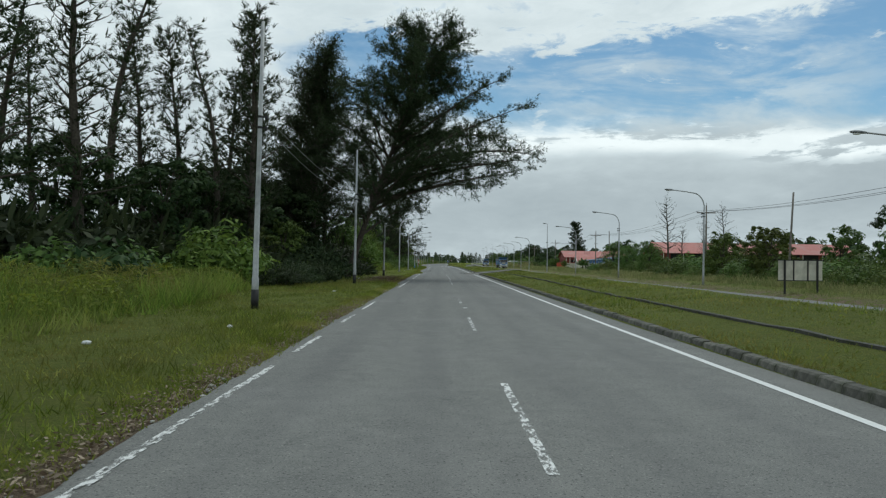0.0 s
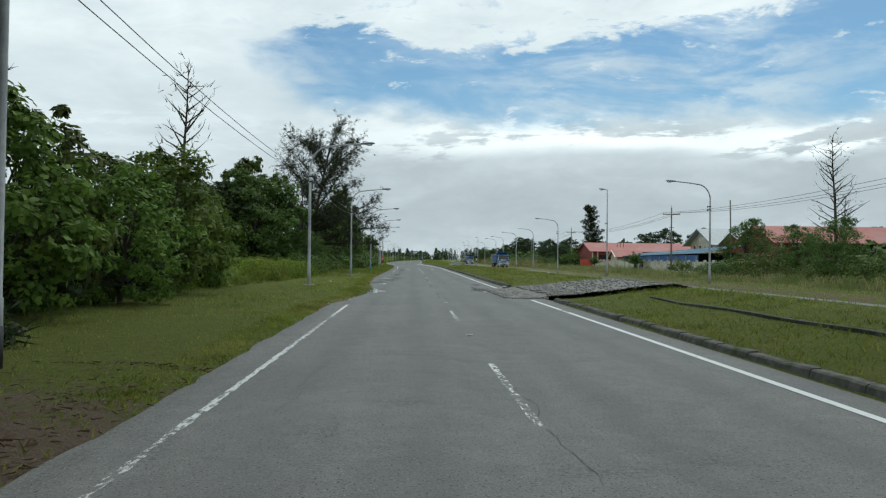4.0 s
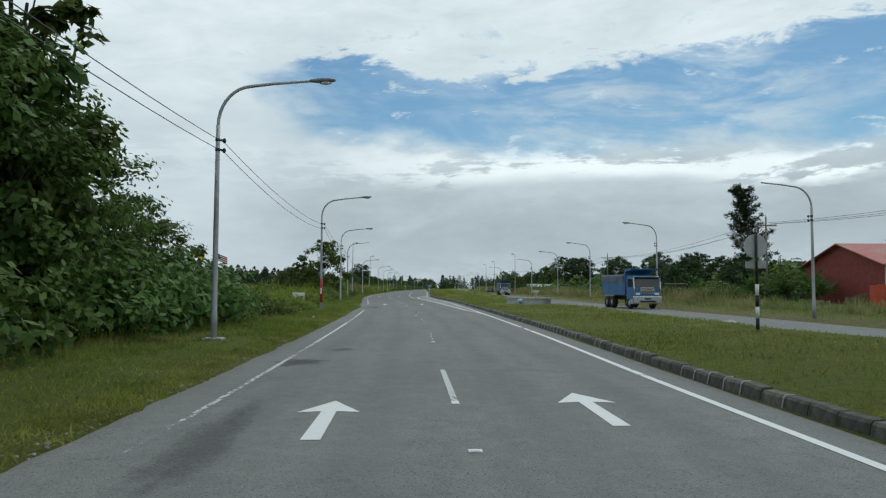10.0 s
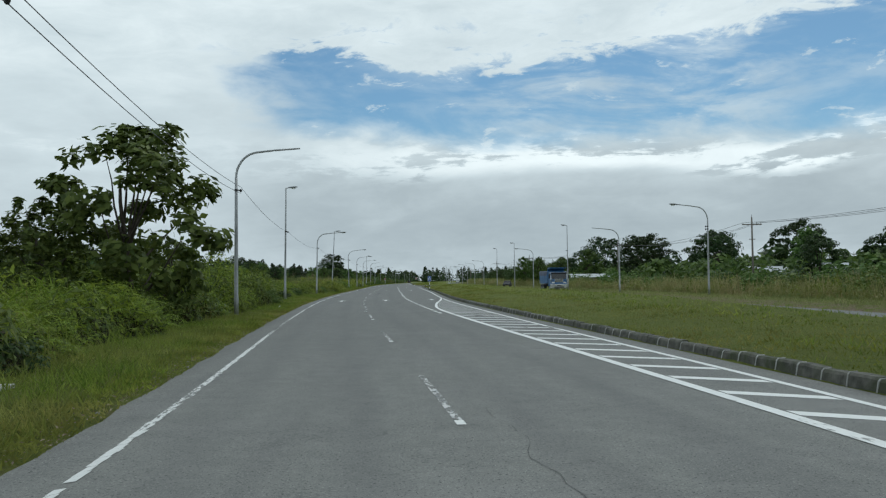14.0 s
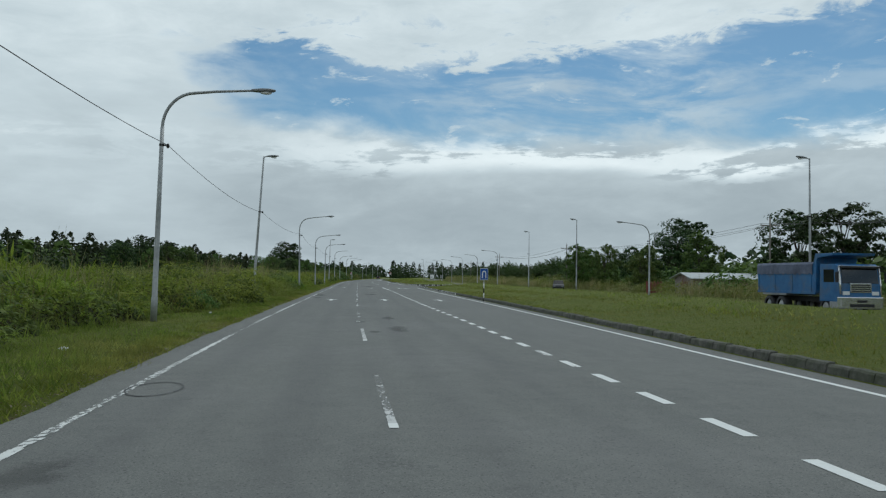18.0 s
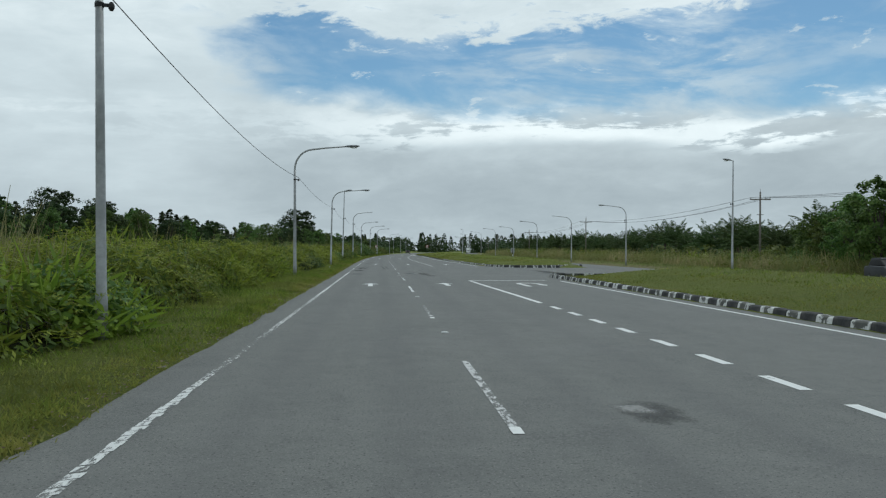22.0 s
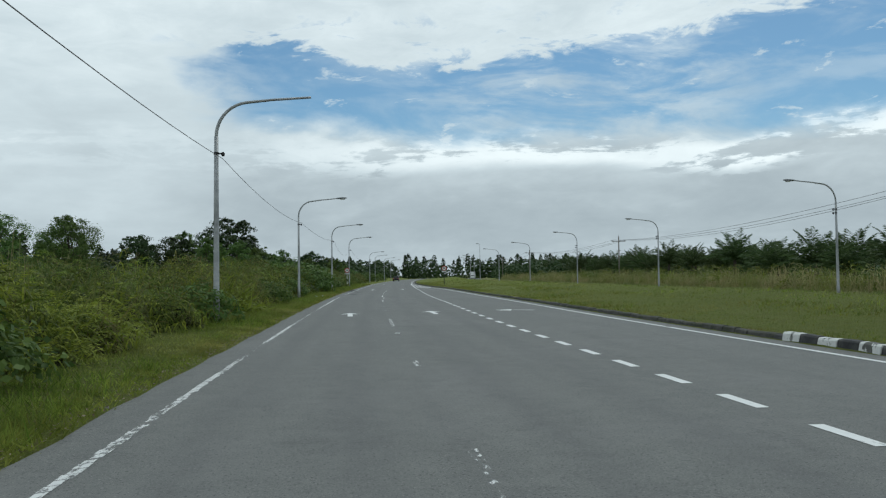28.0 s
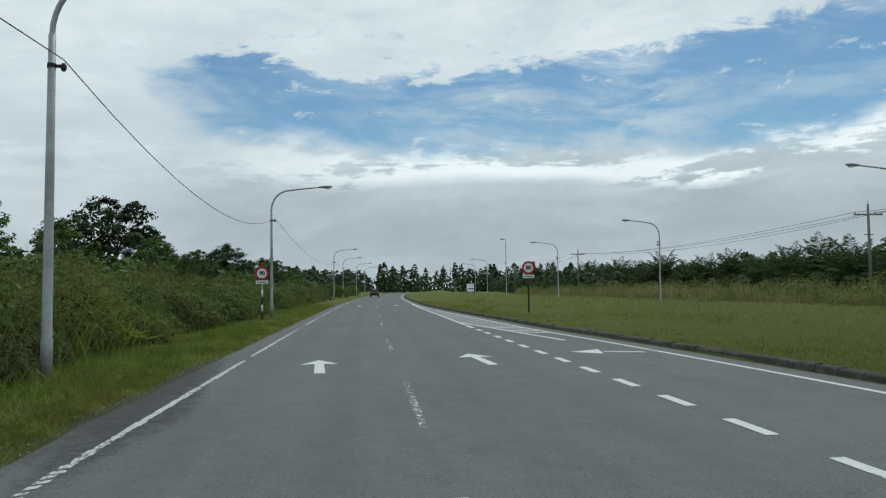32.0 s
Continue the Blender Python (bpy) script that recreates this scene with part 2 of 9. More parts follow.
def make_asphalt():
    m, t, p = principled("asphalt")
    pos = t.nodes.new("ShaderNodeTexCoord").outputs["Object"]
    uv = t.nodes.new("ShaderNodeAttribute")
    uv.attribute_name = "across"
    off = uv.outputs["Fac"]
    fine = noise_tex(t, pos, 55.0, 4, 0.8)
    grit = noise_tex(t, pos, 14.0, 5, 0.7)
    mp = t.nodes.new("ShaderNodeMapping")
    mp.inputs["Scale"].default_value = (1.0, 0.10, 1.0)
    t.links.new(pos, mp.inputs[0])
    streak = noise_tex(t, mp.outputs[0], 1.4, 5, 0.6)
    blotch = noise_tex(t, pos, 0.22, 5, 0.62, 0.4)
    col = mixc(t, ramp(t, fine, [(0.30, 0.0), (0.70, 1.0)]), (0.086, 0.088, 0.082), (0.262, 0.265, 0.244))
    col = mixc(t, mth(t, "MULTIPLY", ramp(t, grit, [(0.40, 1.0), (0.54, 0.0)]), 0.20), col, (0.075, 0.075, 0.076))
    col = mixc(t, mth(t, "MULTIPLY", ramp(t, streak, [(0.42, 0.0), (0.70, 1.0)]), 0.40), col, (0.10, 0.10, 0.10))
    col = mixc(t, mth(t, "MULTIPLY", ramp(t, blotch, [(0.50, 0.0), (0.68, 1.0)]), 0.45), col, (0.21, 0.208, 0.20))
    mott = noise_tex(t, pos, 2.6, 7, 0.72, 0.3)
    col = mixc(t, mth(t, "MULTIPLY", ramp(t, mott, [(0.36, 1.0), (0.54, 0.0)]), 0.22), col, (0.085, 0.086, 0.083))
    col = mixc(t, mth(t, "MULTIPLY", ramp(t, mott, [(0.52, 0.0), (0.70, 1.0)]), 0.22), col, (0.25, 0.25, 0.228))
    speck = noise_tex(t, pos, 34.0, 2, 0.5)
    col = mixc(t, ramp(t, speck, [(0.61, 0.0), (0.66, 0.85)]), col, (0.040, 0.040, 0.041))
    col = mixc(t, ramp(t, noise_tex(t, pos, 41.0, 2, 0.5), [(0.64, 0.0), (0.69, 0.6)]), col, (0.36, 0.355, 0.335))
    worn = mth(t, "MULTIPLY", ramp(t, noise_tex(t, pos, 0.9, 6, 0.75, 0.6), [(0.53, 0.0), (0.66, 1.0)]), ramp(t, noise_tex(t, pos, 19.0, 3, 0.6), [(0.47, 0.0), (0.58, 1.0)]))
    col = mixc(t, mth(t, "MULTIPLY", worn, 0.55), col, (0.055, 0.055, 0.057))
    # newer, darker surface further on
    sy = t.nodes.new("ShaderNodeSeparateXYZ")
    t.links.new(pos, sy.inputs[0])
    col = mixc(t, mth(t, "MULTIPLY", ramp(t, mth(t, "DIVIDE", mth(t, "SUBTRACT", sy.outputs[1], 255.0), 20.0, clamp=True), [(0.0, 0.0), (1.0, 1.0)]), 0.30), col, (0.078, 0.081, 0.078))
    # dark tyre lanes
    trk = mth(t, "ABSOLUTE", mth(t, "SUBTRACT", mth(t, "ABSOLUTE", mth(t, "SUBTRACT", mth(t, "ABSOLUTE", mth(t, "ADD", off, 0.05)), 1.8)), 0.78))
    col = mixc(t, mth(t, "MULTIPLY", ramp(t, trk, [(0.05, 1.0), (0.42, 0.0)]), 0.22), col, (0.085, 0.085, 0.087))
    # dusty shoulder outside the edge line
    dust = ramp(t, mth(t, "ADD", mth(t, "MULTIPLY", mth(t, "ADD", off, 4.5), -1.0), mth(t, "MULTIPLY", grit, 0.9)), [(0.05, 0.0), (0.6, 1.0)])
    col = mixc(t, mth(t, "MULTIPLY", dust, 0.7), col, (0.20, 0.185, 0.15))
    t.links.new(col, p.inputs["Base Color"])
    p.inputs["Roughness"].default_value, p.inputs["Specular IOR Level"].default_value = 0.82, 0.3
    bn = t.nodes.new("ShaderNodeBump")
    bn.inputs["Strength"].default_value, bn.inputs["Distance"].default_value = 0.35, 0.008
    t.links.new(mth(t, "ADD", fine, mth(t, "MULTIPLY", grit, 0.35)), bn.inputs["Height"])
    t.links.new(bn.outputs[0], p.inputs["Normal"])
    return m


def make_paint(name, wear, col=(0.74, 0.75, 0.73), grain=3.2):
    m, t, p = principled(name)
    pos = t.nodes.new("ShaderNodeTexCoord").outputs["Object"]
    mp = t.nodes.new("ShaderNodeMapping")
    mp.inputs["Scale"].default_value = (1.0, 0.35, 1.0)
    t.links.new(pos, mp.inputs[0])
    n = mth(t, "ADD", mth(t, "MULTIPLY", noise_tex(t, mp.outputs[0], grain, 6, 0.72), 0.65), mth(t, "MULTIPLY", noise_tex(t, pos, 0.13, 3, 0.5), 0.55))
    w = ramp(t, n, [(wear - 0.03, 0.0), (wear + 0.05, 1.0)])
    t.links.new(mixc(t, noise_tex(t, pos, 9.0, 5, 0.7), tuple(v * 0.75 for v in col), col), p.inputs["Base Color"])
    t.links.new(w, p.inputs["Alpha"])
    p.inputs["Roughness"].default_value = 0.7
    bn = t.nodes.new("ShaderNodeBump")
    bn.inputs["Strength"].default_value, bn.inputs["Distance"].default_value = 0.3, 0.01
    t.links.new(noise_tex(t, pos, 50, 4, 0.7), bn.inputs["Height"])
    t.links.new(bn.outputs[0], p.inputs["Normal"])
    return m


def make_ground():
    m, t, p = principled("grass_ground")
    pos = t.nodes.new("ShaderNodeTexCoord").outputs["Object"]
    at = t.nodes.new("ShaderNodeAttribute")
    at.attribute_name = "bare"
    fine = ramp(t, noise_tex(t, pos, 34.0, 6, 0.8), [(0.32, 0.0), (0.68, 1.0)])
    mid = noise_tex(t, pos, 1.7, 6, 0.65, 0.3)
    big = noise_tex(t, pos, 0.12, 4, 0.6)
    col = mixc(t, fine, (0.066, 0.092, 0.018), (0.225, 0.255, 0.060))
    col = mixc(t, mth(t, "MULTIPLY", ramp(t, mid, [(0.46, 0.0), (0.70, 1.0)]), 0.50), col, (0.185, 0.172, 0.062))
    col = mixc(t, mth(t, "MULTIPLY", ramp(t, big, [(0.42, 0.0), (0.62, 1.0)]), 0.45), col, (0.120, 0.140, 0.034))
    tuft = noise_tex(t, pos, 5.5, 5, 0.7, 0.5)
    col = mixc(t, mth(t, "MULTIPLY", ramp(t, tuft, [(0.36, 1.0), (0.52, 0.0)]), 0.38), col, (0.050, 0.072, 0.016))
    soil = mixc(t, fine, (0.10, 0.070, 0.046), (0.27, 0.215, 0.155))
    b = mth(t, "ADD", at.outputs["Fac"], mth(t, "MULTIPLY", mth(t, "SUBTRACT", mid, 0.5), 1.3))
    col = mixc(t, ramp(t, b, [(0.40, 0.0), (0.62, 1.0)]), col, soil)
    t.links.new(col, p.inputs["Base Color"])
    p.inputs["Roughness"].default_value, p.inputs["Specular IOR Level"].default_value = 0.95, 0.1
    bn = t.nodes.new("ShaderNodeBump")
    bn.inputs["Strength"].default_value, bn.inputs["Distance"].default_value = 0.8, 0.06
    t.links.new(mth(t, "ADD", fine, mid), bn.inputs["Height"])
    t.links.new(bn.outputs[0], p.inputs["Normal"])
    return m


def make_stain(name, c0, c1, amount):
    m, t, p = principled(name)
    pos = t.nodes.new("ShaderNodeTexCoord").outputs["Object"]
    fa = t.nodes.new("ShaderNodeAttribute")
    fa.attribute_name = "fade"
    n1, n2 = noise_tex(t, pos, 3.4, 8, 0.78, 0.5), noise_tex(t, pos, 30, 4, 0.75)
    t.links.new(mixc(t, n2, c0, c1), p.inputs["Base Color"])
    p.inputs["Roughness"].default_value = 0.85
    bn = t.nodes.new("ShaderNodeBump")
    bn.inputs["Strength"].default_value, bn.inputs["Distance"].default_value = 0.6, 0.02
    t.links.new(n2, bn.inputs["Height"])
    t.links.new(bn.outputs[0], p.inputs["Normal"])
    t.links.new(mth(t, "MULTIPLY", ramp(t, mth(t, "SUBTRACT", mth(t, "ADD", fa.outputs["Fac"], mth(t, "ADD", mth(t, "MULTIPLY", n1, 1.9), mth(t, "MULTIPLY", n2, 1.7))), 1.62), [(0.05, 0.0), (0.85, 1.0)]), amount), p.inputs["Alpha"])
    return m


ASPHALT, GROUND = make_asphalt(), make_ground()
PAINT, PAINT_WORN, PAINT_FAINT = make_paint("road_paint", 0.46), make_paint("road_paint_worn", 0.605, grain=17.0), make_paint("road_paint_faint", 0.59, (0.55, 0.55, 0.54), 12.0)
GHOST = make_stain("vanished_paint", (0.26, 0.26, 0.25), (0.42, 0.42, 0.41), 0.28)
PAINT_EDGE = make_paint("road_paint_edge", 0.555, (0.68, 0.69, 0.67), 16.0)
PATCH = make_stain("bitumen_stain", (0.035, 0.035, 0.035), (0.095, 0.095, 0.092), 0.60)
DAMP = surface("damp_silt", (0.095, 0.096, 0.092), (0.14, 0.14, 0.133), 4, 0.4, spec=0.4)
PALE = make_stain("pale_worn_concrete", (0.20, 0.20, 0.195), (0.40, 0.40, 0.385), 0.8)
PATCH_GREY = make_stain("worn_asphalt", (0.050, 0.050, 0.050), (0.115, 0.115, 0.112), 0.38)
TAR = surface("tar", (0.05, 0.05, 0.05), (0.085, 0.085, 0.085), 20, 0.8)
TRACK = surface("dirty_gravel", (0.06, 0.058, 0.050), (0.20, 0.19, 0.165), 24, 0.95, bump=1.0, bump_scale=35, c=(0.07, 0.085, 0.03), cscale=1.1)
WATER = surface("puddle_water", (0.036, 0.036, 0.033), (0.066, 0.064, 0.058), 3, 0.05, spec=0.5)
GRAVEL = surface("gravel", (0.12, 0.115, 0.105), (0.34, 0.33, 0.30), 24, 0.95, bump=1.0, bump_scale=35, c=(0.12, 0.115, 0.10), cscale=1.5)
STONE = surface("pebble", (0.22, 0.21, 0.19), (0.46, 0.45, 0.42), 12, 0.9, rand=0.35)
KERB = surface("mossy_concrete", (0.045, 0.047, 0.038), (0.15, 0.145, 0.125), 5, 0.95, bump=0.6, bump_scale=30, c=(0.05, 0.06, 0.03), cscale=1.2, rand=0.3)


def make_kerb_paint():
    """White paint that holds at a stone's ends and foot and has worn off its middle."""
    m, t, p = principled("kerb_white")
    pos = t.nodes.new("ShaderNodeTexCoord").outputs["Object"]
    sp = t.nodes.new("ShaderNodeSeparateXYZ")
    t.links.new(pos, sp.inputs[0])
    rnd = t.nodes.new("ShaderNodeObjectInfo").outputs["Random"]
    sh = t.nodes.new("ShaderNodeVectorMath")
    t.links.new(pos, sh.inputs[0])
    cb = t.nodes.new("ShaderNodeCombineXYZ")
    t.links.new(mth(t, "MULTIPLY", rnd, 40.0), cb.inputs[0])
    t.links.new(cb.outputs[0], sh.inputs[1])
    n = noise_tex(t, sh.outputs[0], 4.5, 6, 0.7, 0.4)
    ends = mth(t, "MULTIPLY", mth(t, "ABSOLUTE", sp.outputs[1]), 1.0)
    keep = mth(t, "ADD", mth(t, "ADD", n, mth(t, "MULTIPLY", mth(t, "POWER", ends, 2.0), 1.5)), mth(t, "MULTIPLY", sp.outputs[2], -.5))
    keep = mth(t, "ADD", keep, mth(t, "MULTIPLY", mth(t, "SUBTRACT", rnd, .5), .22))
    col = mixc(t, ramp(t, keep, [(0.50, 0.0), (0.56, 1.0)]), mixc(t, n, (0.05, 0.05, 0.045), (0.16, 0.16, 0.14)), mixc(t, noise_tex(t, pos, 16, 4, 0.7), (0.50, 0.50, 0.47), (0.76, 0.76, 0.73)))
    t.links.new(col, p.inputs["Base Color"])
    p.inputs["Roughness"].default_value = 0.85
    return m


KERB_WHITE = make_kerb_paint()
KERB_BLACK = surface("kerb_black", (0.02, 0.02, 0.022), (0.055, 0.055, 0.055), 7, 0.8, bump=0.3, c=(0.10, 0.10, 0.09), cscale=2.0, rand=0.2)
GALV = surface("galvanised_steel", (0.30, 0.31, 0.31), (0.42, 0.43, 0.43), 9, 0.55, 0.35, c=(0.24, 0.25, 0.25), cscale=1.0, rand=0.12)
LAMP_GREY = surface("lamp_housing", (0.16, 0.17, 0.18), (0.25, 0.26, 0.27), 6, 0.5, 0.2)
BLACK = surface("black_rubber", (0.012, 0.012, 0.013), (0.03, 0.03, 0.03), 10, 0.6)
CONCRETE = surface("concrete", (0.30, 0.30, 0.285), (0.46, 0.455, 0.43), 3.5, 0.9, bump=0.25, c=(0.20, 0.20, 0.18), cscale=0.9, rand=0.08)
WIRE = surface("cable_sheath", (0.05, 0.05, 0.055), (0.10, 0.10, 0.10), 5, 0.6)
WOODPOLE = surface("timber_pole", (0.13, 0.115, 0.10), (0.24, 0.22, 0.19), 7, 0.85, bump=0.3)
BARK = surface("bark", (0.035, 0.028, 0.022), (0.11, 0.095, 0.075), 8, 0.95, bump=0.8, bump_scale=18)
BARK_PALE = surface("pale_bark", (0.12, 0.105, 0.085), (0.24, 0.215, 0.18), 8, 0.95, bump=0.6, bump_scale=18)
NEEDLE = leafy("casuarina_needles", (0.020, 0.034, 0.014), (0.058, 0.080, 0.035), trans=0.3)
LEAF_A = leafy("broad_leaves", (0.052, 0.100, 0.024), (0.140, 0.215, 0.054), trans=0.33)
LEAF_BIG = leafy("large_bright_leaves", (0.060, 0.108, 0.020), (0.175, 0.245, 0.048), trans=0.4)
LEAF_B = leafy("olive_leaves", (0.052, 0.080, 0.019), (0.145, 0.185, 0.045), trans=0.3)
LEAF_DARK = leafy("dark_leaves", (0.020, 0.044, 0.015), (0.058, 0.090, 0.030), trans=0.25)
LEAF_LIME = leafy("bright_scrub", (0.095, 0.145, 0.018), (0.265, 0.330, 0.048), trans=0.45)
LITTER = leafy("dry_litter", (0.11, 0.075, 0.045), (0.40, 0.33, 0.24), trans=0.1)
RED_LITTER = leafy("reddish_litter", (0.085, 0.058, 0.032), (0.20, 0.14, 0.085), trans=0.1)
LEAF_FERN = leafy("bright_ferns", (0.13, 0.180, 0.02), (0.33, 0.39, 0.055), trans=0.48)
LEAF_BROWN = leafy("withered_scrub", (0.075, 0.070, 0.025), (0.20, 0.175, 0.065), trans=0.3)
PALM = leafy("palm_fronds", (0.030, 0.058, 0.018), (0.095, 0.135, 0.048), trans=0.32)
BLADE = leafy("lawn_blades", (0.135, 0.180, 0.027), (0.320, 0.365, 0.068), (0.335, 0.320, 0.090), trans=0.5, patch=0.6)
TALLBLADE = leafy("tall_grass_blades", (0.095, 0.150, 0.022), (0.255, 0.320, 0.058), (0.250, 0.255, 0.070), trans=0.48, patch=0.55)
RANK = leafy("rank_grass_blades", (0.055, 0.085, 0.018), (0.16, 0.195, 0.048), (0.18, 0.155, 0.062), trans=0.42)
FIELD = leafy("pale_field_grass", (0.12, 0.155, 0.038), (0.29, 0.315, 0.095), (0.27, 0.25, 0.10), trans=0.45, patch=0.35)
# very dark leaf colour that stands for the shade inside the thicket
SHADE_FROND = leafy("thicket_shade_fronds", (0.018, 0.022, 0.009), (0.060, 0.062, 0.024), trans=0.2)
REED_DRY = leafy("dry_brown_reeds", (0.17, 0.145, 0.065), (0.36, 0.30, 0.16), (0.17, 0.18, 0.06), trans=0.42)
REED = leafy("dry_reeds", (0.15, 0.15, 0.06), (0.33, 0.30, 0.15), (0.13, 0.165, 0.05), trans=0.45)
ROOF_RED = surface("red_metal_roof", (0.30, 0.075, 0.06), (0.42, 0.13, 0.11), 2.5, 0.6, c=(0.34, 0.16, 0.14), cscale=0.3)
WALL_RED = surface("red_cladding", (0.17, 0.035, 0.03), (0.25, 0.06, 0.05), 2, 0.75)
FENCE_RED = surface("orange_red_sheet", (0.42, 0.065, 0.035), (0.52, 0.11, 0.06), 2, 0.7, c=(0.36, 0.06, 0.04), cscale=0.5, rand=0.12)
ROOF_GREY = surface("grey_metal_roof", (0.30, 0.33, 0.34), (0.42, 0.45, 0.46), 2, 0.5)
TARP_BLUE = surface("blue_canopy", (0.03, 0.10, 0.30), (0.07, 0.18, 0.42), 1.5, 0.6)
TIN_BLUE = surface("blue_grey_tin", (0.22, 0.34, 0.44), (0.32, 0.44, 0.52), 1.5, 0.5)
WALL_CREAM = surface("cream_wall", (0.50, 0.46, 0.34), (0.62, 0.58, 0.45), 2, 0.85, c=(0.40, 0.36, 0.26), cscale=0.5)
WALL_WHITE = surface("stained_white_wall", (0.46, 0.44, 0.36), (0.64, 0.61, 0.52), 2, 0.85, c=(0.30, 0.29, 0.23), cscale=0.7)
# near-black colour that stands for shade inside open buildings
SHADE_IN = surface("painted_interior_shade", (0.012, 0.012, 0.012), (0.03, 0.03, 0.03), 3, 0.9)
GLASS_DARK = surface("dark_glass", (0.012, 0.014, 0.016), (0.022, 0.025, 0.028), 2, 0.06, spec=0.7)
WHITE = surface("white_enamel", (0.66, 0.67, 0.66), (0.78, 0.78, 0.77), 3, 0.5)
SIGN_BLUE = surface("sign_blue", (0.012, 0.075, 0.33), (0.02, 0.10, 0.40), 3, 0.4)
SIGN_RED = surface("sign_red", (0.30, 0.015, 0.02), (0.42, 0.03, 0.03), 3, 0.4)
TRUCK_BLUE = surface("truck_blue", (0.02, 0.10, 0.25), (0.04, 0.16, 0.36), 2, 0.45, c=(0.09, 0.12, 0.16), cscale=0.8)
CAR_GLASS = surface("tinted_car_glass", (0.012, 0.013, 0.014), (0.02, 0.021, 0.022), 2, 0.6, spec=0.2)
CAR_DARK = surface("dark_car_paint", (0.015, 0.017, 0.02), (0.03, 0.032, 0.036), 2, 0.55, spec=0.3)
CHROME = surface("chrome", (0.55, 0.56, 0.57), (0.65, 0.66, 0.66), 4, 0.25, 0.9)
PIPE_BLUE = surface("pale_blue_pipe", (0.12, 0.36, 0.52), (0.22, 0.50, 0.62), 5, 0.6, c=(0.42, 0.50, 0.50), cscale=2.5)
PLASTIC_BLUE = surface("blue_plastic", (0.01, 0.16, 0.42), (0.02, 0.24, 0.55), 4, 0.4)
RUST = surface("rusty_tin", (0.16, 0.12, 0.10), (0.34, 0.33, 0.31), 3, 0.7, c=(0.20, 0.10, 0.06), cscale=0.6)


# ---- the road's line, and shapes ----
LINE = [(-80, .7), (0, .93), (30, 1.04), (60, 1.27), (90, 1.42), (120, 1.5), (150, 1.76), (180, 1.93), (205, 1.83), (230, 1.3), (255, .15), (280, -1.42), (305, -2.58), (325, -2.95), (345, -3.03), (370, -2.78), (400, -2.4), (430, -2.05), (460, -1.72), (480, -1.5), (500, -1.15), (520, -.62), (545, .34), (570, 1.75), (600, 3.75), (640, 6.8), (700, 12.6), (780, 22.5), (900, 42)]
EDGE = [(-80, 3.68), (185, 3.7), (200, 3.95), (218, 4.2), (229, 4.42), (237, 4.6), (247, 5.0), (262, 5.5), (280, 6.0), (300, 6.5), (313, 6.9), (328, 7.42), (346, 8.0), (363, 8.2), (389, 8.3), (416, 8.5), (440, 8.7), (470, 8.8), (500, 8.2), (519, 8.0), (536, 7.92), (555, 7.48), (572, 7.05), (582, 6.5), (592, 5.7), (637, 3.9), (900, 3.7)]
OPP = [(-80, 16.6), (150, 16.6), (200, 17.4), (250, 19.0), (285, 22.0), (330, 24.0), (420, 25.0), (900, 25.0)]


def curve(P):
    xs, ys = [p[0] for p in P], [p[1] for p in P]
    n = len(P)
    m = [(ys[min(i + 1, n - 1)] - ys[max(i - 1, 0)]) / (xs[min(i + 1, n - 1)] - xs[max(i - 1, 0)]) for i in range(n)]

    def f(s):
        if s <= xs[0]:
            return ys[0] + m[0] * (s - xs[0])
        if s >= xs[-1]:
            return ys[-1] + m[-1] * (s - xs[-1])
        i = min(max(j for j in range(n) if xs[j] <= s), n - 2)
        h = xs[i + 1] - xs[i]
        u = (s - xs[i]) / h
        return (2 * u**3 - 3 * u * u + 1) * ys[i] + (u**3 - 2 * u * u + u) * h * m[i] + (3 * u * u - 2 * u**3) * ys[i + 1] + (u**3 - u * u) * h * m[i + 1]
    return f


line, edge, opp = curve(LINE), curve(EDGE), curve(OPP)


def bend(s):
    return math.degrees(math.atan2(line(s - 2) - line(s + 2), 4))


def lerp(v, a, b, x, y):
    u = min(1, max(0, (v - a) / (b - a)))
    return x + (y - x) * u * u * (3 - 2 * u)


GAP0, GAP1 = 433.0, 459.0


SHORE = [(-120, -3.78), (52, -3.78), (58, -4.15), (97, -4.2), (101, -3.75), (105, -3.45), (106.2, -3.25), (107.2, -2.87), (108.6, -2.48), (109.4, -2.6), (110.6, -2.86), (112.3, -3.22), (113.4, -3.48), (116, -3.55), (116.7, -3.83), (119.2, -3.95), (123.8, -4.15), (128, -4.15), (132, -4.35), (150, -4.45), (225, -4.25), (240, -4.0), (243.5, -5.2), (247, -4.2), (900, -4.2)]


def left_edge(s):
    """Where the asphalt breaks off on the nearside."""
    i = max(k for k in range(len(SHORE)) if SHORE[k][0] <= max(s, -120))
    (a, x), (b, y) = SHORE[min(i, len(SHORE) - 2)], SHORE[min(i, len(SHORE) - 2) + 1]
    return lerp(s, a, b, x, y) + (0.11 if s < 140 else .09) * noise.noise((s * 0.45, 1.0, 0.0)) + (0.10 if s < 140 else .09) * noise.noise((s * 1.7, 5.0, 0.0)) + .05 * noise.noise((s * 4.3, 8.0, 0.0))


